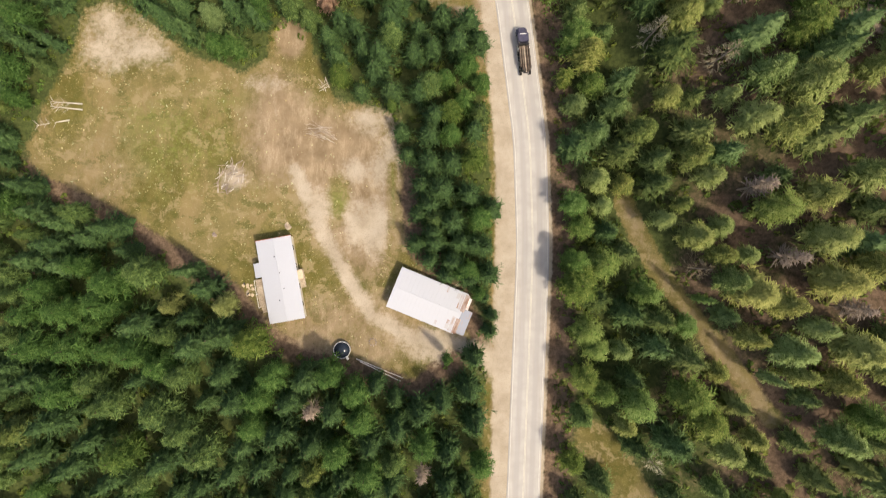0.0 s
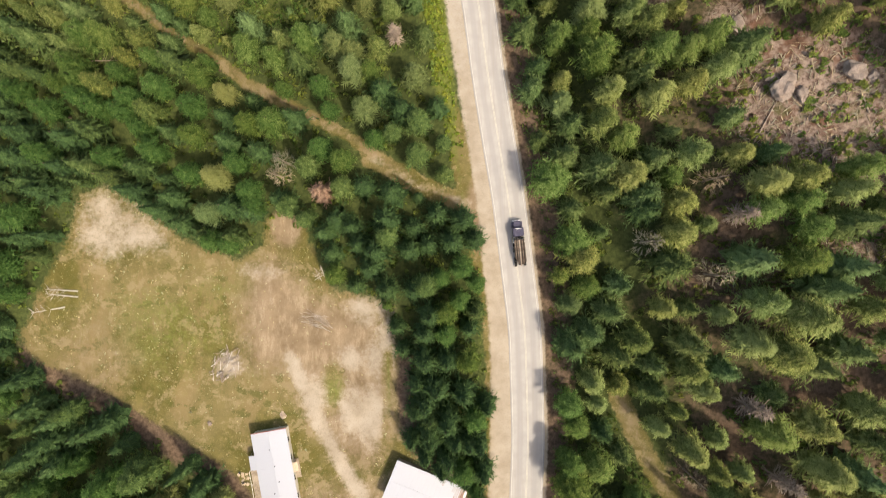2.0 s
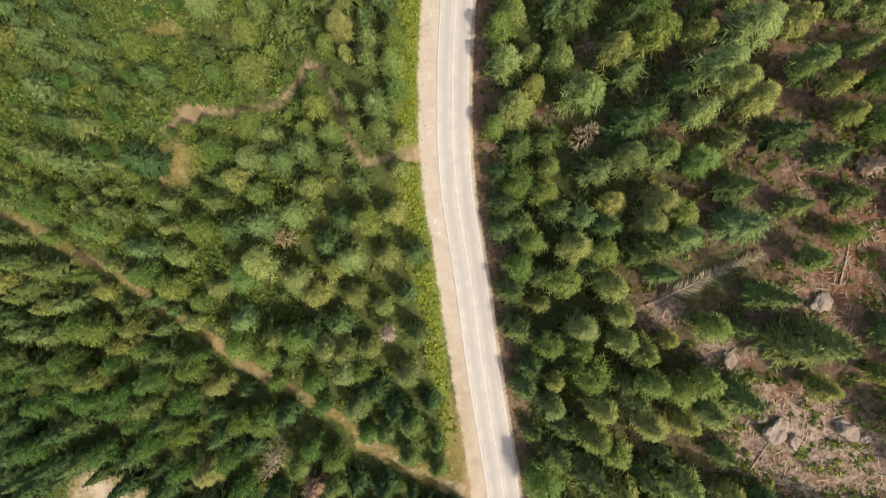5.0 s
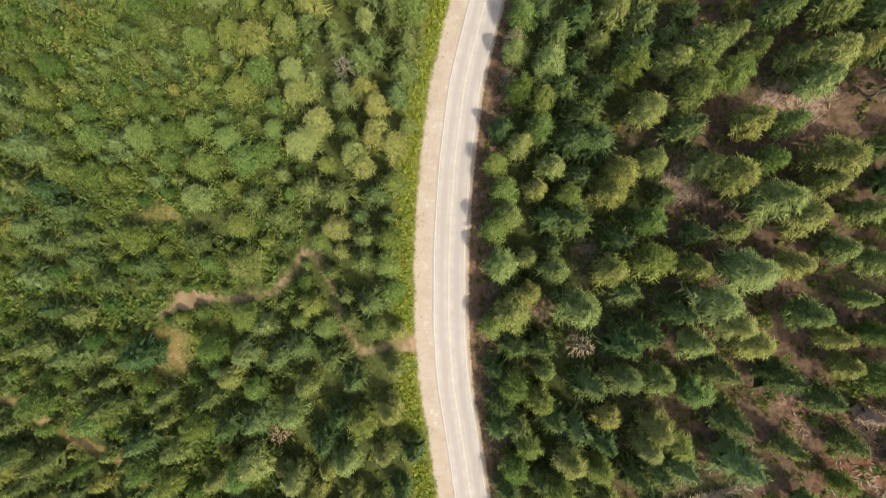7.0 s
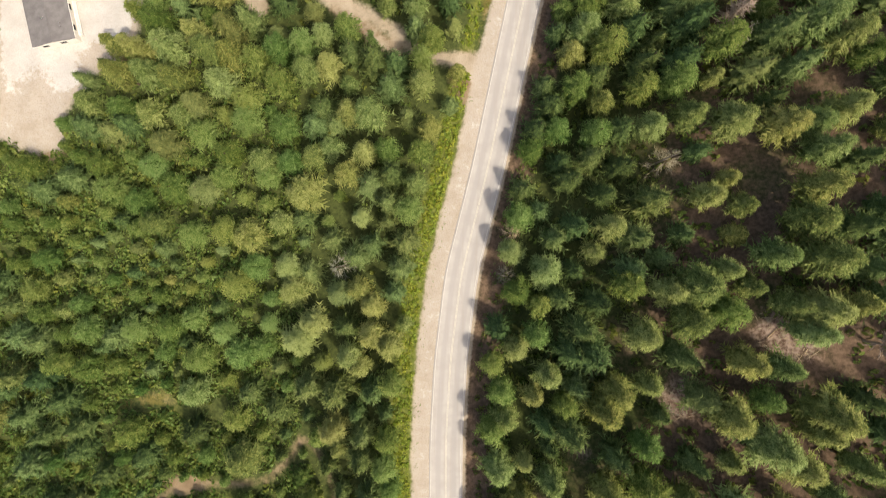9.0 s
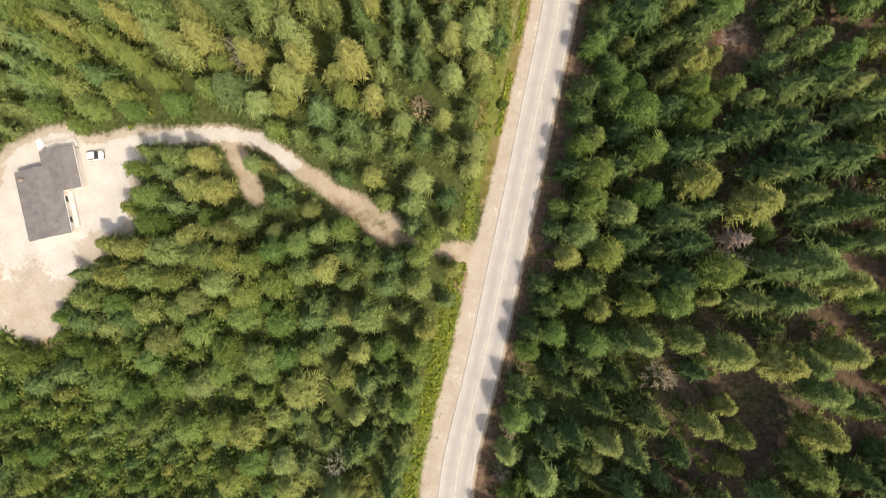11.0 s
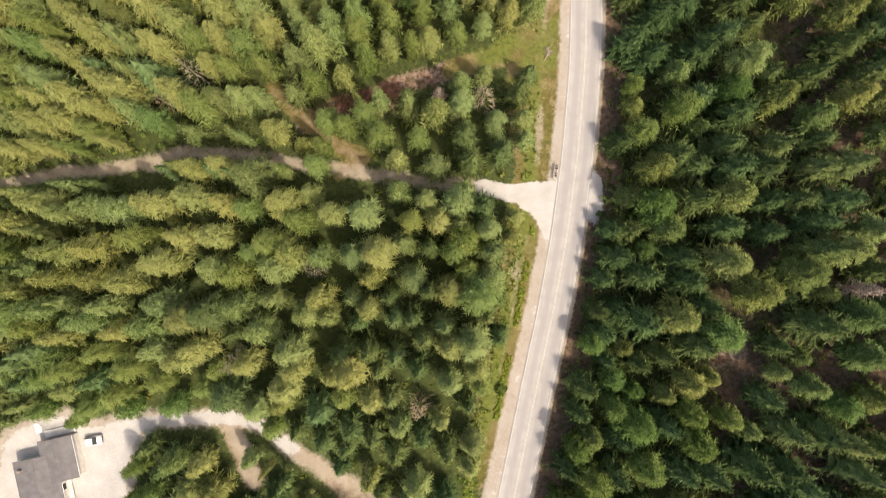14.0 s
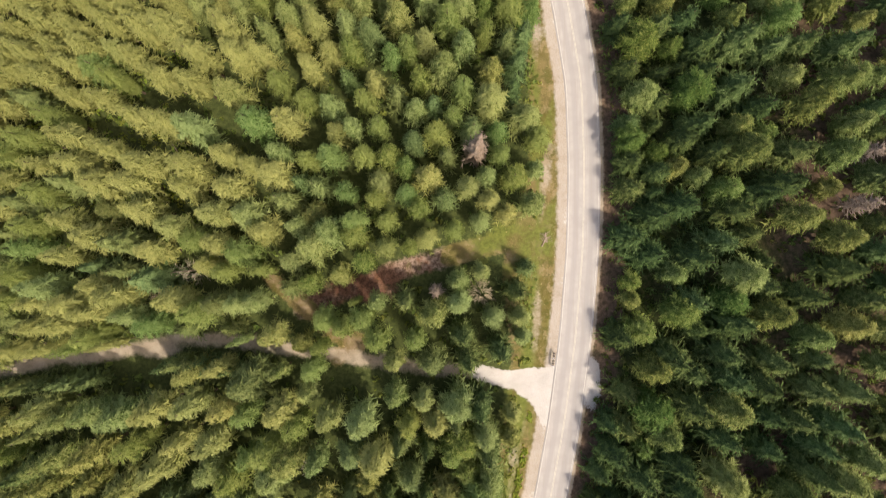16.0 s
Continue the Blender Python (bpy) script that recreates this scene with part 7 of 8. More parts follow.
def deck(parent, u0, u1, v0, v1, z, mat, boards):
    """A porch floor of single boards on posts."""
    for k in range(boards):
        v = v0 + (k + 0.5) * (v1 - v0) / boards
        part("board", box("board", (u1 - u0, (v1 - v0) / boards - 0.02, 0.05), ((u0 + u1) / 2, v, z), mat, 0.005), parent)
    for u in (u0 + 0.1, u1 - 0.1):
        for v in (v0 + 0.1, v1 - 0.1):
            part("post", box("post", (0.12, 0.12, z + 0.3), (u, v, z / 2 - 0.17), mat, 0.01), parent)


def mobile_home():
    h = thing("mobile_home", -35.5, -6.7, 10.0, "long white-roofed mobile home with a side porch on the dry field", "house")
    u, v, eave = 3.7, 8.95, 2.5
    walls(h, -u, u, -v, v, eave, SIDING)
    gable_ends(h, -u, u, -v, v, eave, 0.28, SIDING)
    gable_roof(h, -u, u, -v, v, eave, 0.28, WHITE_ROOF, 15, 0.2, WHITE_ROOF)
    for x, y in ((-0.3, 5.2), (0.2, 1.5), (0.6, -2.0), (-0.8, -4.4)):
        part("roof_vent", tube("roof_vent", 0.11, 0.35, Matrix.Translation((x, y, eave + 0.15)), DARK_METAL, 10), h, "dark roof vent")
    for y in (-6.0, -2.0, 2.5, 6.5):
        window(h, u + 0.02, y, 1.7, 1.2, 1.0, False)
    for y in (-4.0, 5.5):
        window(h, -u - 0.02, y, 1.7, 1.2, 1.0, False)
    part("door", box("door", (0.08, 0.95, 2.05), (-u - 0.02, 1.2, 1.15), TRIM, 0.01), h, "white entrance door")
    part("fascia", box("fascia", (7.9, 0.10, 0.30), (0, v + 0.24, eave + 0.05), RED_PAINT, 0.01), h, "dull red-brown end board")
    # porch roof, deck, stairs and clutter on the long side
    part("porch_roof", slab("porch_roof", [(-u - 1.6, 1.2, 2.2), (-u - 0.22, 1.2, 2.42), (-u - 0.22, 4.4, 2.42), (-u - 1.6, 4.4, 2.2)], 0.08, WHITE_ROOF), h, "white porch roof")
    for y in (1.35, 4.25):
        part("porch_post", box("porch_post", (0.1, 0.1, 2.3), (-u - 1.5, y, 1.02), TRIM, 0.01), h)
    deck(h, -u - 2.3, -u - 0.05, -5.4, 0.9, 0.55, PLANK, 24)
    for k in range(4):
        part("stair_tread", box("stair_tread", (1.3, 0.28, 0.05), (-u - 1.3, -5.6 - 0.3 * k, 0.48 - 0.14 * k), PLANK, 0.005), h)
    for y in (-5.3, -2.3, 0.8):
        part("rail_post", box("rail_post", (0.09, 0.09, 1.0), (-u - 2.25, y, 1.05), TRIM, 0.01), h)
    part("hand_rail", box("hand_rail", (0.09, 6.2, 0.06), (-u - 2.25, -2.25, 1.57), TRIM, 0.01), h)
    deck(h, u + 0.05, u + 1.2, -2.6, 1.6, 0.5, PLANK, 16)
    part("awning", slab("awning", [(u + 0.22, -0.6, 2.4), (u + 1.3, -0.6, 2.2), (u + 1.3, 1.4, 2.2), (u + 0.22, 1.4, 2.4)], 0.06, TAN_PLASTIC), h, "tan door awning")


def barn():
    b = thing("barn", -3.3, -11.2, -22.3, "long shed with a stained white sheet-metal roof beside the yard", "shed")
    u, v, eave = 7.6, 4.3, 2.5
    # the ridge runs along the barn's length
    walls(b, -u, u, -v, v, eave, PLANK)
    part("roof_slope", slab("roof_slope", [(-u - 0.35, -v - 0.35, eave), (u + 0.2, -v - 0.35, eave), (u + 0.2, 0, eave + 0.4), (-u - 0.35, 0, eave + 0.4)], 0.1, WHITE_ROOF), b)
    part("roof_slope", slab("roof_slope", [(-u - 0.35, v + 0.35, eave), (u + 0.2, v + 0.35, eave), (u + 0.2, 0, eave + 0.4), (-u - 0.35, 0, eave + 0.4)], 0.1, WHITE_ROOF), b)
    # single rusted sheets, uneven in length, towards one end
    r = random.Random(8)
    for s in (-1, 1):
        for x, width, lo, hi, mat in ((u - 0.35, 1.0, 0.0, 1.0, RUST), (u - 1.3, 0.8, 0.05, 0.95, RUSTY_ROOF), (u - 2.1, 0.7, 0.1, 0.6, RUSTY_ROOF), (u - 4.6, 0.5, 0.0, 0.35, RUSTY_ROOF)):
            lo, hi = lo + 0.1 * r.random(), hi - 0.25 * r.random()
            y0, y1 = s * (v + 0.36) * (1 - lo), s * (v + 0.36) * (1 - hi)
            z0, z1 = eave + 0.02 + 0.4 * lo, eave + 0.02 + 0.4 * hi
            part("rusted_sheet", slab("rusted_sheet", [(x, y0, z0), (x + width, y0, z0), (x + width, y1, z1), (x, y1, z1)], 0.02, mat), b, "rust-stained roof sheet")
    part("ridge_cap", box("ridge_cap", (2 * u + 0.55, 0.3, 0.06), (-0.07, 0, eave + 0.42), WHITE_ROOF, 0.02), b)
    for k in range(18):
        x = -u - 0.2 + k * (2 * u + 0.3) / 17
        for s in (-1, 1):
            part("seam", tube("seam", 0.013, 4.6, along((x, s * (v + 0.33), eave + 0.01), (x, 0, eave + 0.41)), WHITE_ROOF, 4), b)
    # gables
    for x in (-u + 0.1, u - 0.1):
        bm = bmesh.new()
        a = [bm.verts.new((x - 0.06, y, z)) for y, z in ((-v, eave - 0.05), (v, eave - 0.05), (0, eave + 0.32))]
        c = [bm.verts.new((x + 0.06, y, z)) for y, z in ((-v, eave - 0.05), (v, eave - 0.05), (0, eave + 0.32))]
        bm.faces.new(a), bm.faces.new(c[::-1])
        for i in range(3):
            bm.faces.new((a[i], c[i], c[(i + 1) % 3], a[(i + 1) % 3]))
        bmesh.ops.recalc_face_normals(bm, faces=bm.faces[:])
        part("gable", from_bm("gable", bm, PLANK), b)
    # lower lean-to at the end, with rust and a blue-grey sheet
    part("lean_to_roof", slab("lean_to_roof", [(u + 0.22, -v, eave - 0.1), (u + 2.5, -v, eave - 0.55), (u + 2.5, 1.2, eave - 0.55), (u + 0.22, 1.2, eave - 0.1)], 0.08, BLUE_ROOF), b,
         "blue-grey lean-to roof with rust")
    part("lean_to_roof", slab("lean_to_roof", [(u + 0.22, 1.25, eave - 0.12), (u + 1.3, 1.25, eave - 0.35), (u + 1.3, v - 0.4, eave - 0.35), (u + 0.22, v - 0.4, eave - 0.12)], 0.08, RUSTY_ROOF), b)
    for y in (-v + 0.2, 1.0):
        part("post", box("post", (0.14, 0.14, 2.2), (u + 2.3, y, 0.85), PLANK, 0.01), b)
    part("sliding_door", box("sliding_door", (0.08, 3.0, 2.2), (-u - 0.06, 0.5, 1.15), PLANK, 0.01), b, "weathered plank door")
    for k in range(5):
        part("fallen_sheet", box("fallen_sheet", (1.5, 0.6, 0.03), (1.5 + 0.8 * k, v + 1.0 + 0.2 * (k % 2), 0.1 + 0.04 * k), WHITE_ROOF if k % 2 else PLANK, 0.0, 15.0 * k), b)


def house():
    h = thing("house", -81.0, 244.1, 12.4, "house with a dark grey shingle roof on a pale gravel yard", "house")
    eave = 2.7
    for u0, u1, v0, v1, rise in ((-5.9, 2.9, -9.7, 5.0, 0.65), (0.3, 7.1, -0.5, 8.2, 0.65)):
        walls(h, u0, u1, v0, v1, eave, HOUSE_SIDING)
        gable_ends(h, u0, u1, v0, v1, eave, rise, HOUSE_SIDING)
        gable_roof(h, u0, u1, v0, v1, eave + (0.02 if u0 > 0 else 0), rise, SHINGLES, 0, 0.35, SHINGLES)
    for u0, u1, v, mat in ((-6.25, 3.25, -10.1, TRIM), (0.0, 7.45, 8.6, RED_PAINT)):
        part("fascia", box("fascia", (u1 - u0, 0.06, 0.2), ((u0 + u1) / 2, v, eave - 0.02), mat, 0.01), h)
    part("gutter", box("gutter", (0.12, 8.4, 0.12), (3.33, -5.6, eave - 0.05), TRIM, 0.02), h, "white gutter")
    part("gutter", box("gutter", (0.12, 9.2, 0.12), (7.53, 3.85, eave - 0.05), TRIM, 0.02), h, "white gutter")
    for x, y, r in ((-2.6, -4.6, 0.16), (-2.2, -4.5, 0.10), (1.0, -6.2, 0.08), (0.9, -7.0, 0.08)):
        part("roof_vent", tube("roof_vent", r, 0.5, Matrix.Translation((x, y, eave + 0.35)), CHROME, 10), h, "pale roof vent")
    part("chimney", box("chimney", (0.9, 0.5, 1.1), (-4.6, 3.2, eave + 0.4), STONE, 0.03), h)
    # a low deck with a white railing in the corner, and another along the end of the wing
    deck(h, 2.98, 3.9, -8.6, -0.7, 0.5, TRIM, 30)
    for y in (-8.5, -6.0, -3.4, -0.8):
        part("rail_post", box("rail_post", (0.1, 0.1, 1.0), (3.85, y, 1.0), TRIM, 0.01), h)
    part("hand_rail", box("hand_rail", (0.1, 7.9, 0.07), (3.85, -4.65, 1.52), TRIM, 0.01), h, "white hand rail")
    deck(h, 0.3, 7.1, 8.65, 10.2, 0.4, TRIM, 6)
    for x in (0.4, 2.6, 4.8, 7.0):
        part("rail_post", box("rail_post", (0.1, 0.1, 1.0), (x, 10.15, 0.9), TRIM, 0.01), h)
    part("hand_rail", box("hand_rail", (6.8, 0.1, 0.07), (3.7, 10.15, 1.42), TRIM, 0.01), h, "white hand rail")
    part("front_door", box("front_door", (0.08, 1.0, 2.05), (2.93, -4.4, 1.5), TRIM, 0.01), h, "white front door")
    part("garage_door", box("garage_door", (0.08, 4.8, 2.3), (7.12, 3.8, 1.2), TRIM, 0.01), h, "white garage door")
    for v in (-7.0, -2.4):
        window(h, 2.93, v, 1.6, 1.3, 1.1, False)
    for v in (-6.5, -2.0, 2.5):
        window(h, -5.93, v, 1.6, 1.4, 1.1, False)
    for x in (-4.0, 0.0):
        window(h, x, -9.73, 1.6, 1.4, 1.1, True)
    window(h, 3.7, 8.23, 1.6, 1.4, 1.1, True)


def wheel(parent, x, y, r, w):
    tyre = part("wheel", tube("wheel", r, w, pose(x - w / 2, y, r, 0, 90, 0), RUBBER, 16), parent, "black rubber wheel")
    part("rim", tube("rim", r * 0.55, w + 0.03, pose(x - w / 2 - 0.015, y, r, 0, 90, 0), CHROME, 12), tyre, "metal rim")


def car():
    c = thing("car", -72.0, 252.0, -82.0, "small white car parked on the gravel yard", "car")
    c.matrix_basis = c.matrix_basis @ Matrix.Diagonal((1.2, 1.05, 1.1, 1))
    bm = bmesh.new()
    # side outline of the body, lofted across, narrower at the roof
    line = ((-1.75, 0.32), (-1.78, 0.75), (-1.6, 0.92), (0.75, 0.95), (1.55, 0.85), (1.78, 0.62), (1.75, 0.32))
    sides = [[bm.verts.new((s * 0.8, y, z)) for y, z in line] for s in (-1, 1)]
    for k in range(len(line)):
        n = (k + 1) % len(line)
        bm.faces.new((sides[0][k], sides[0][n], sides[1][n], sides[1][k]))
    bm.faces.new(sides[0]), bm.faces.new(sides[1][::-1])
    bmesh.ops.recalc_face_normals(bm, faces=bm.faces[:])
    bmesh.ops.bevel(bm, geom=bm.edges[:], offset=0.06, segments=2, affect="EDGES")
    body = part("body", from_bm("body", bm, WHITE_PAINT, True), c, "white body")
    bm = bmesh.new()
    low = [bm.verts.new(v) for v in ((-0.72, -1.55, 0.9), (0.72, -1.55, 0.9), (0.72, 0.85, 0.93), (-0.72, 0.85, 0.93))]
    high = [bm.verts.new(v) for v in ((-0.58, -1.2, 1.42), (0.58, -1.2, 1.42), (0.58, 0.2, 1.42), (-0.58, 0.2, 1.42))]
    bm.faces.new(high)
    for k in range(4):
        bm.faces.new((low[k], low[(k + 1) % 4], high[(k + 1) % 4], high[k]))
    bmesh.ops.recalc_face_normals(bm, faces=bm.faces[:])
    part("windows", from_bm("windows", bm, GLASS), c, "dark windows all round")
    part("roof", box("roof", (1.2, 1.45, 0.06), (0, -0.5, 1.44), WHITE_PAINT, 0.03), c, "white roof")
    for s in (-1, 1):
        part("headlight", box("headlight", (0.35, 0.1, 0.14), (s * 0.55, 1.72, 0.68), CHROME, 0.03), body)
        part("tail_light", box("tail_light", (0.2, 0.06, 0.25), (s * 0.62, -1.77, 0.75), RED_PAINT, 0.02), body)
        part("mirror", box("mirror", (0.18, 0.12, 0.12), (s * 0.9, 0.55, 0.98), WHITE_PAINT, 0.03), body)
        for y in (-1.1, 1.1):
            wheel(c, s * 0.72, y, 0.3, 0.2)
    part("bumper", box("bumper", (1.5, 0.14, 0.2), (0, 1.78, 0.42), DARK_METAL, 0.04), c)


def log_truck():
    x, y = 17.6, 43.4
    t = thing("log_truck", x, y, 6.0, "dark blue log truck loaded with logs on the road", "truck", z=0.12)
    part("chassis", box("chassis", (0.9, 9.2, 0.25), (0, -0.2, 0.85), DARK_METAL, 0.03), t)
    cab = part("cab", box("cab", (2.35, 1.9, 1.9), (0, 2.4, 2.0), BLUE_PAINT, 0.12), t, "dark blue cab")
    part("windscreen", box("windscreen", (2.0, 0.06, 0.75), (0, 3.36, 2.35), GLASS, 0.01), cab)
    part("roof_marker", box("roof_marker", (1.4, 0.12, 0.1), (0, 3.1, 2.99), WHITE_PAINT, 0.02), cab)
    part("air_deflector", box("air_deflector", (1.9, 0.7, 0.18), (0, 1.9, 3.02), BLUE_PAINT, 0.05), cab)
    part("hood", box("hood", (1.7, 1.5, 1.0), (0, 4.05, 1.55), BLUE_PAINT, 0.15), t)
    part("grille", box("grille", (1.3, 0.08, 0.9), (0, 4.84, 1.45), CHROME, 0.02), t, "chrome grille")
    part("bumper", box("bumper", (2.3, 0.2, 0.35), (0, 4.95, 0.75), CHROME, 0.05), t, "chrome bumper")
    for s in (-1, 1):
        part("fender", box("fender", (0.42, 1.2, 0.15), (s * 0.98, 4.1, 1.25), BLUE_PAINT, 0.05), t)
        part("fuel_tank", tube("fuel_tank", 0.33, 1.3, pose(s * 1.0, 1.3, 0.8, -90, 0, 0) @ Matrix.Translation((0, 0, -1.3)), CHROME, 14), t, "chrome fuel tank")
        part("exhaust_stack", tube("exhaust_stack", 0.09, 2.6, Matrix.Translation((s * 0.95, 1.25, 1.1)), CHROME, 10), t, "chrome exhaust stack")
        part("headlight", box("headlight", (0.25, 0.08, 0.2), (s * 0.8, 4.86, 1.2), WHITE_PAINT, 0.02), t)
        part("mirror", box("mirror", (0.12, 0.1, 0.5), (s * 1.4, 3.3, 2.2), CHROME, 0.02), t)
    part("head_rack", box("head_rack", (2.4, 0.12, 1.5), (0, 1.0, 2.1), DARK_METAL, 0.02), t, "dark steel rack behind the cab")
    for y0 in (0.2, -1.9, -3.9):
        bunk = part("bunk", box("bunk", (2.45, 0.22, 0.25), (0, y0, 1.15), DARK_METAL, 0.03), t)
        for s in (-1, 1):
            part("stake", box("stake", (0.10, 0.14, 1.5), (s * 1.15, y0, 1.95), WHITE_PAINT if y0 > 0 else DARK_METAL, 0.01), bunk)
    for y0 in (4.0, -0.3, -1.5, -3.6, -4.6):
        for s in (-1, 1):
            wheel(t, s * 0.98, y0, 0.5, 0.34 if y0 > 3 else 0.5)
    # its load of logs
    r = random.Random(4)
    for k in range(13):
        layer, col = divmod(k, 5)
        length, rad = r.uniform(4.6, 5.9) - 0.35 * abs(col - 2), r.uniform(0.17, 0.23)
        ob = new("log", tube("log", rad, length, Matrix.Rotation(math.pi / 2, 4, "X"), LOG_BARK if k % 6 else GREY_WOOD, 8, rad * 0.8))
        ob.matrix_basis = pose(x, y, 0.12, 0, 0, 6.0) @ Matrix.Translation((-0.92 + 0.46 * col + 0.2 * (layer % 2), 0.7, 1.5 + 0.38 * layer))
        tagged(ob, "brown log lying on the log truck", "log", "logs on the truck")


def pool():
    p = thing("round_pool", -22.3, -22.3, 0, "round above-ground pool with a pale rim and dark water", "pool")
    bm = bmesh.new()
    rings = []
    for r, z in ((1.85, -0.2), (1.85, 1.05), (1.91, 1.07), (1.91, 1.12), (1.76, 1.12), (1.76, 1.07), (1.79, 1.05), (1.79, 0.0)):
        rings.append([bm.verts.new((math.cos(a * math.pi / 16) * r, math.sin(a * math.pi / 16) * r, z)) for a in range(32)])
    for a, b in zip(rings, rings[1:]):
        for i in range(32):
            bm.faces.new((a[i], a[(i + 1) % 32], b[(i + 1) % 32], b[i]))
    part("pool_wall", from_bm("pool_wall", bm, POOL_SHEET, True), p, "pale grey pool wall and rim")
    part("water", tube("water", 1.79, 0.6, Matrix.Translation((0, 0, 0.2)), WATER, 32), p, "dark still water")
    part("ladder", box("ladder", (0.5, 0.9, 0.06), (1.2, -1.7, 1.15), TRIM, 0.02, 35), p)


def loose_bar(name, a, b, radius, mat, label, category, group=""):
    """A log or pipe that lies on the ground."""
    za, zb = (float(ground_z(*p)) + radius * 0.8 for p in (a, b))
    ob = new(name, tube(name, radius, math.dist(a, b), along((*a, za), (*b, zb)), mat, 8, radius * 0.6 if mat is not TRIM else radius))
    return tagged(ob, label, category, group)


def fallen_tree(x, y, turn, length, mat, label):
    """A bleached trunk on the ground with stubs of its limbs."""
    t = thing("fallen_tree", x, y, turn, label, "dead tree", "fallen trees")
    thick = 0.17
    base = float(ground_z(x, y))
    c, s = math.cos(math.radians(turn)), math.sin(math.radians(turn))
    rise = (float(ground_z(x + c * length, y + s * length)) - base) / length
    part("trunk", tube("trunk", thick, length, along((0, 0, thick), (length, 0, thick + 0.1 + rise * length)), mat, 8, 0.06), t)
    r = random.Random(int(x * 10))
    for k in range(10):
        q, side = r.uniform(0.25, 0.98) * length, r.choice((-1, 1))
        foot = (q, 0, 0.25 + rise * q)
        end = (q + r.uniform(0.4, 1.0), side * r.uniform(0.6, 1.6), r.uniform(0.1, 1.2) + rise * q)
        part("limb", tube("limb", 0.045, math.dist(foot, end), along(foot, end), mat, 5, 0.015), t)


def bushy_fallen_tree(x, y, turn, length):
    """A long dead tree on the hillside that still has its grey-brown twigs."""
    t = thing("fallen_tree", x, y, turn, "long fallen dead tree with thick grey-brown twigs", "dead tree", "fallen trees")
    c, s = math.cos(math.radians(turn)), math.sin(math.radians(turn))
    rise = float(ground_z(x + c * length, y + s * length) - ground_z(x, y)) / length
    part("trunk", tube("trunk", 0.28, length, along((0, 0, 0.35), (length, 0, 0.6 + rise * length)), GREY_WOOD, 8, 0.06), t)
    r = np.random.RandomState(12)
    n = 950
    q = length * r.uniform(0.12, 1.0, n)
    foot = np.stack([q, r.normal(0, 0.1, n), 0.5 + rise * q], -1)
    reach = 2.9 * (1.08 - 0.55 * q / length) * r.uniform(0.5, 1.1, n)
    sign = r.choice((-1.0, 1.0), n)
    tip = foot + np.stack([reach * r.uniform(0.3, 0.7, n), sign * reach * r.uniform(0.3, 0.9, n), reach * r.uniform(0.0, 0.6, n)], -1)
    side = unit(np.cross(tip - foot, r.normal(0, 1, (n, 3))))
    verts, quads = kites(foot, tip, side, np.full(n, 0.09))
    part("brush", mesh_of("brush", verts, quads, [GREY_TWIGS], tint=np.repeat(r.rand(n), 4)), t, "dense grey-brown twigs").color = (0.3, 0.3, 0.3, 1.0)


def debris_pile(name, x, y, n, spread, mats, label, size, aim=0.0, stray=70.0, flat=0.7):
    """Boards thrown together, turned to about aim (degrees from the y axis), in a heap drawn out along the same way."""
    p = thing(name, x, y, 0, label, "scrap pile")
    r = random.Random(int(abs(x) * 7 + n))
    for k in range(n):
        w, l = size[0] * r.uniform(0.5, 1.3), size[1] * r.uniform(0.5, 1.3)
        a, d = r.uniform(0, 6.3), spread * math.sqrt(r.random())
        turn = Matrix.Rotation(radians(aim), 2) @ Vector((math.cos(a) * d * flat, math.sin(a) * d))
        part("scrap", box("scrap", (w, l, 0.06), (turn.x, turn.y, 0.05 + 0.035 * k % 0.6), r.choice(mats), 0.01, aim + r.uniform(-stray, stray), r.uniform(-8, 8)), p)


def boulder(x, y, size, seed, squash=0.6):
    bm = bmesh.new()
    bmesh.ops.create_icosphere(bm, subdivisions=3, radius=1.0)
    for v in bm.verts:
        n = noise.noise(v.co * 1.3 + Vector((seed, 0, 0))) * 0.45 + noise.noise(v.co * 3.1 + Vector((0, seed, 0))) * 0.16
        v.co *= 1 + n
    bm.transform(Matrix.Diagonal((size, size * 0.8, size * squash, 1)))
    ob = new("boulder", from_bm("boulder", bm, STONE))
    ob.matrix_basis = pose(x, y, float(ground_z(x, y)) + size * squash * 0.25, 8 * seed % 20, 5, 50 * seed)
    return tagged(ob, "grey weathered boulder among dead wood on the hillside", "rock", "boulders on the hillside")


def mailboxes():
    m = thing("mailbox_row", 29.9, 311.2, -7, "row of dark mailboxes on a rail beside the gravel apron", "mailboxes")
    part("rail", box("rail", (0.14, 3.4, 0.12), (0, 0, 1.0), PLANK, 0.01), m)
    for y in (-1.4, 1.4):
        part("post", box("post", (0.13, 0.13, 1.3), (0, y, 0.4), PLANK, 0.01), m)
    for k in range(6):
        bm = bmesh.new()
        bmesh.ops.create_cone(bm, cap_ends=True, segments=12, radius1=0.15, radius2=0.15, depth=0.55, matrix=Matrix.Rotation(math.pi / 2, 4, "Y"))
        for v in bm.verts:
            v.co.z = max(v.co.z, -0.06)
        bm.transform(Matrix.Translation((0, -1.4 + 0.55 * k, 1.15)))
        mb = part("mailbox", from_bm("mailbox", bm, DARK_METAL if k % 3 else CHROME), m)
        part("flag", box("flag", (0.12, 0.02, 0.1), (0.1, -1.4 + 0.55 * k + 0.17, 1.3), RED_PAINT, 0.0), mb, "small red flag")


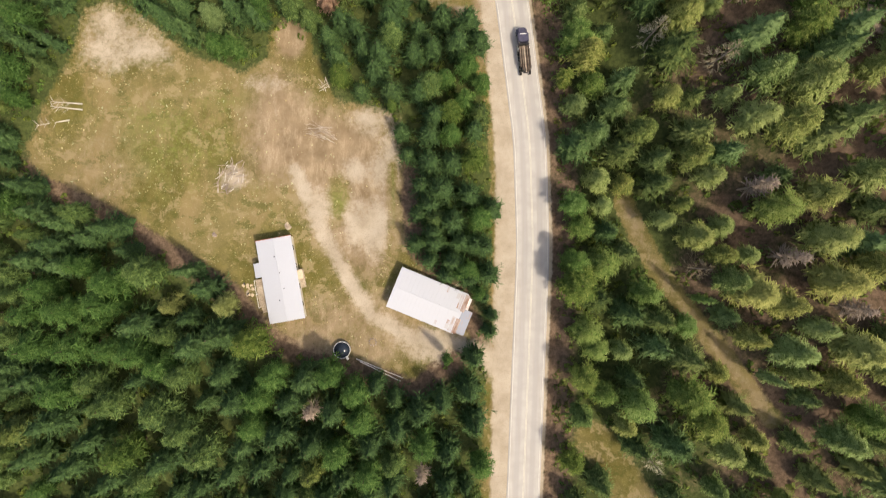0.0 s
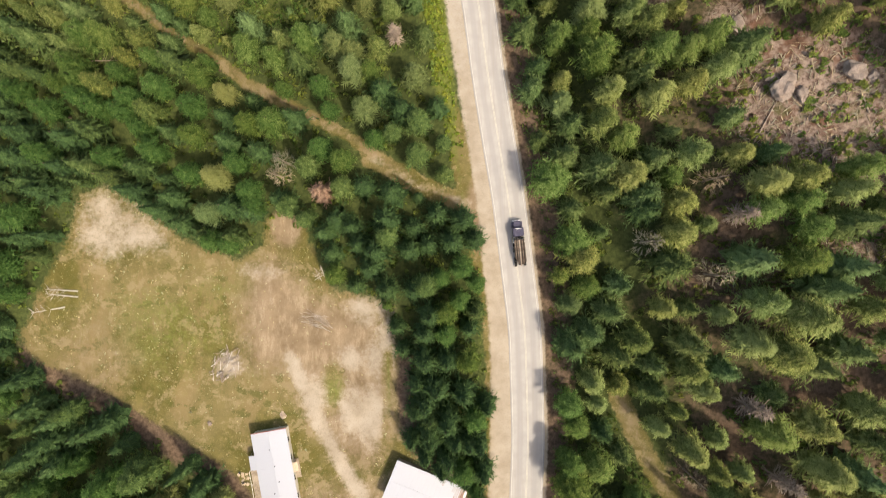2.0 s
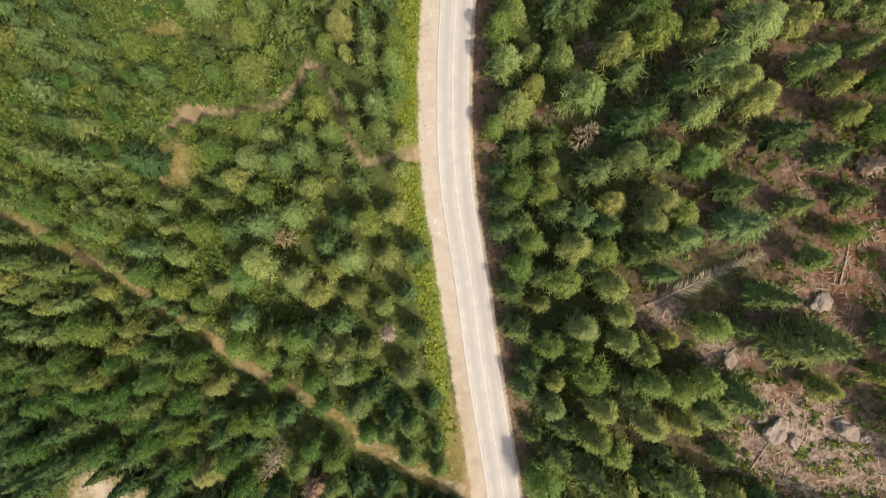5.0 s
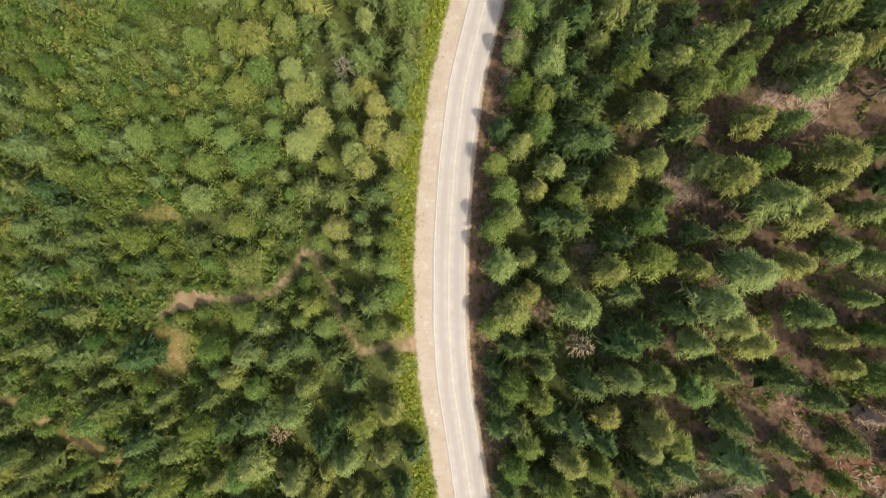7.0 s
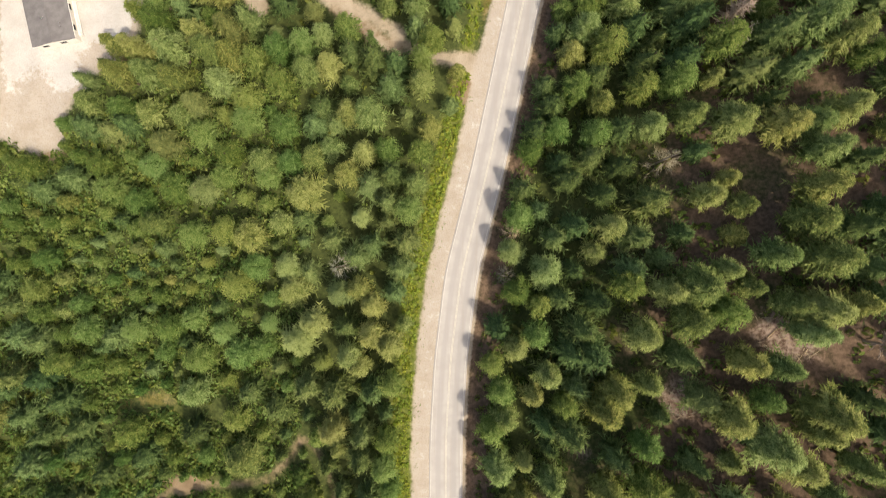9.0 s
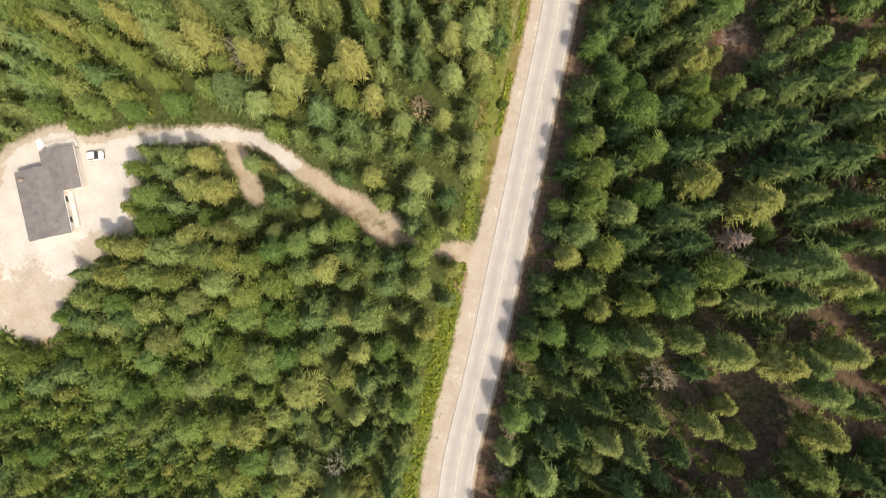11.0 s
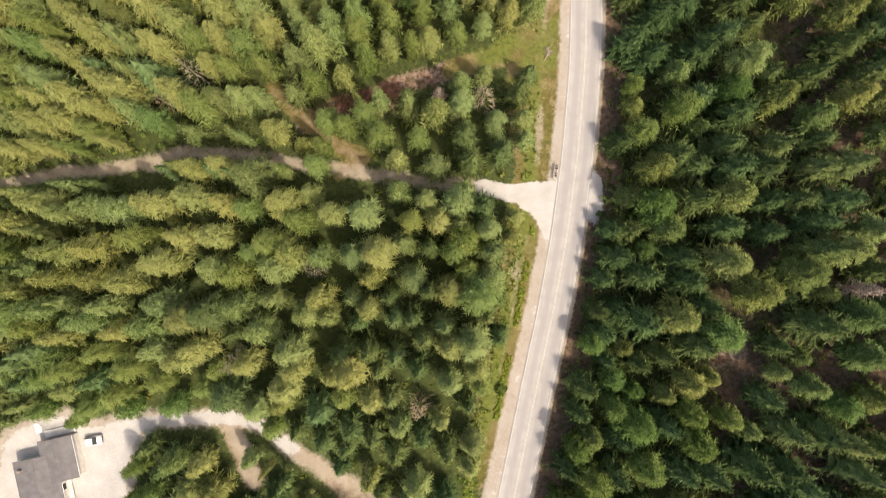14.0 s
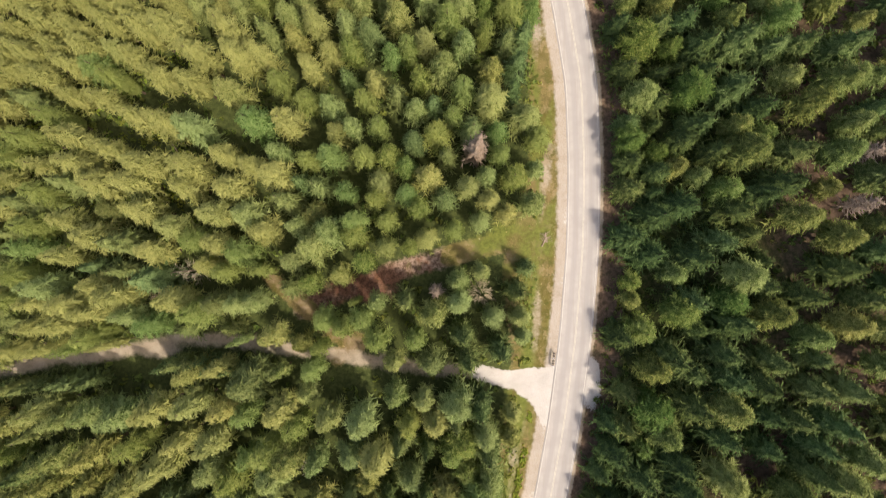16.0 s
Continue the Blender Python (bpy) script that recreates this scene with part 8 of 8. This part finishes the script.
mobile_home()
barn()
house()
car()
log_truck()
pool()
mailboxes()
for a, b in ((PIPES[0], PIPES[1]), ((-18.4, -24.9), (-9.4, -29.3))):
    loose_bar("pipe", a, b, 0.09, TRIM, "long white pipe lying on the dry ground", "pipe", "pipes by the pool")
for x, y, turn, length in ((-81.0, 32.6, 176, 7.0), (-81.0, 31.3, 174, 7.2), (-84.0, 29.0, 190, 7.5)):
    fallen_tree(x, y, turn, length, PALE_WOOD, "bleached fallen tree trunk at the edge of the field")
for x, y, turn, length in ((27.5, 336.0, 60, 2.5), (28.6, 337.0, 100, 2.2)):
    fallen_tree(x, y, turn, length, GREY_WOOD, "small dark fallen branch on the verge")
for x, y, turn, length in ((-54.5, 359.0, -55, 9), (-75, 100, 20, 7), (-80, 85, 0, 8), (60, 62, 70, 9), (70, 60, 15, 8), (66, 70, -40, 7), (76, 66, 110, 8), (72, 99, 80, 8)):
    fallen_tree(x, y, turn, length, GREY_WOOD, "grey fallen tree trunk with broken limbs")
bushy_fallen_tree(43.0, 94.0, 31, 20)
debris_pile("crate_stack", -34.6, 4.9, 7, 0.6, (PLANK, GREY_WOOD, TAN_PLASTIC), "stack of old crates and boards beside the mobile home", (0.8, 1.0))
debris_pile("sheet_pile", -47.6, 16.4, 64, 4.4, (PALE_WOOD, GREY_WOOD, STONE), "pile of grey boards and scraps on dry grass", (0.16, 1.7), -38, 55, 0.7)
debris_pile("branch_pile", -27.4, 26.1, 44, 2.9, (PALE_WOOD, PLANK, GREY_WOOD), "pile of bleached branches on bare dirt", (0.08, 3.2), 72, 26, 0.5)
debris_pile("brush_pile", -26.5, 36.8, 10, 1.2, (PALE_WOOD, PLANK), "small heap of pale brush at the wood's edge", (0.10, 2.2))
debris_pile("board_stack", -84.5, 254.8, 5, 0.5, (WHITE_PAINT, TRIM), "white boards stacked at the edge of the gravel", (0.9, 1.9))
debris_pile("porch_clutter", -43.2, -9.0, 12, 2.0, (PLANK, TAN_PLASTIC, DARK_METAL), "boxes and boards scattered beside the porch", (0.6, 0.8))
for x, y, s, seed, q in ((63.6, 71.6, 2.6, 1, 0.6), (66.2, 70.2, 1.4, 2, 0.7), (73.4, 73.6, 2.0, 3, 0.6), (61.6, 73.8, 1.0, 4, 0.7), (76.2, 72.2, 1.1, 5, 0.6), (69.7, 95.7, 2.0, 8, 0.4), (56.5, 84.4, 1.8, 9, 0.4), (-51, 3.2, 0.55, 6, 0.6)):
    boulder(x, y, s, seed, q)
round_bush = new("round_bush", mesh_of("round_bush", *shrub_shape(9, 130), [BUSH], tint=np.zeros(520)))
round_bush.matrix_basis = pose(17.9, 263.3, float(ground_z(17.9, 263.3)), 0, 0, 0) @ Matrix.Diagonal((1.4, 1.4, 1.5, 1))
round_bush.color = (0.1, 0.1, 0.1, 1.0)
tagged(round_bush, "single dark round bush on the dry verge", "bush")
tub = thing("fire_ring", -15.6, -20.7, 0, "small ring of pale stones on the yard", "fire pit")
for k in range(9):
    a = k * 0.7
    part("stone", box("stone", (0.4, 0.3, 0.28), (math.cos(a) * 0.8, math.sin(a) * 0.8, 0.1), STONE, 0.08, math.degrees(a)), tub)
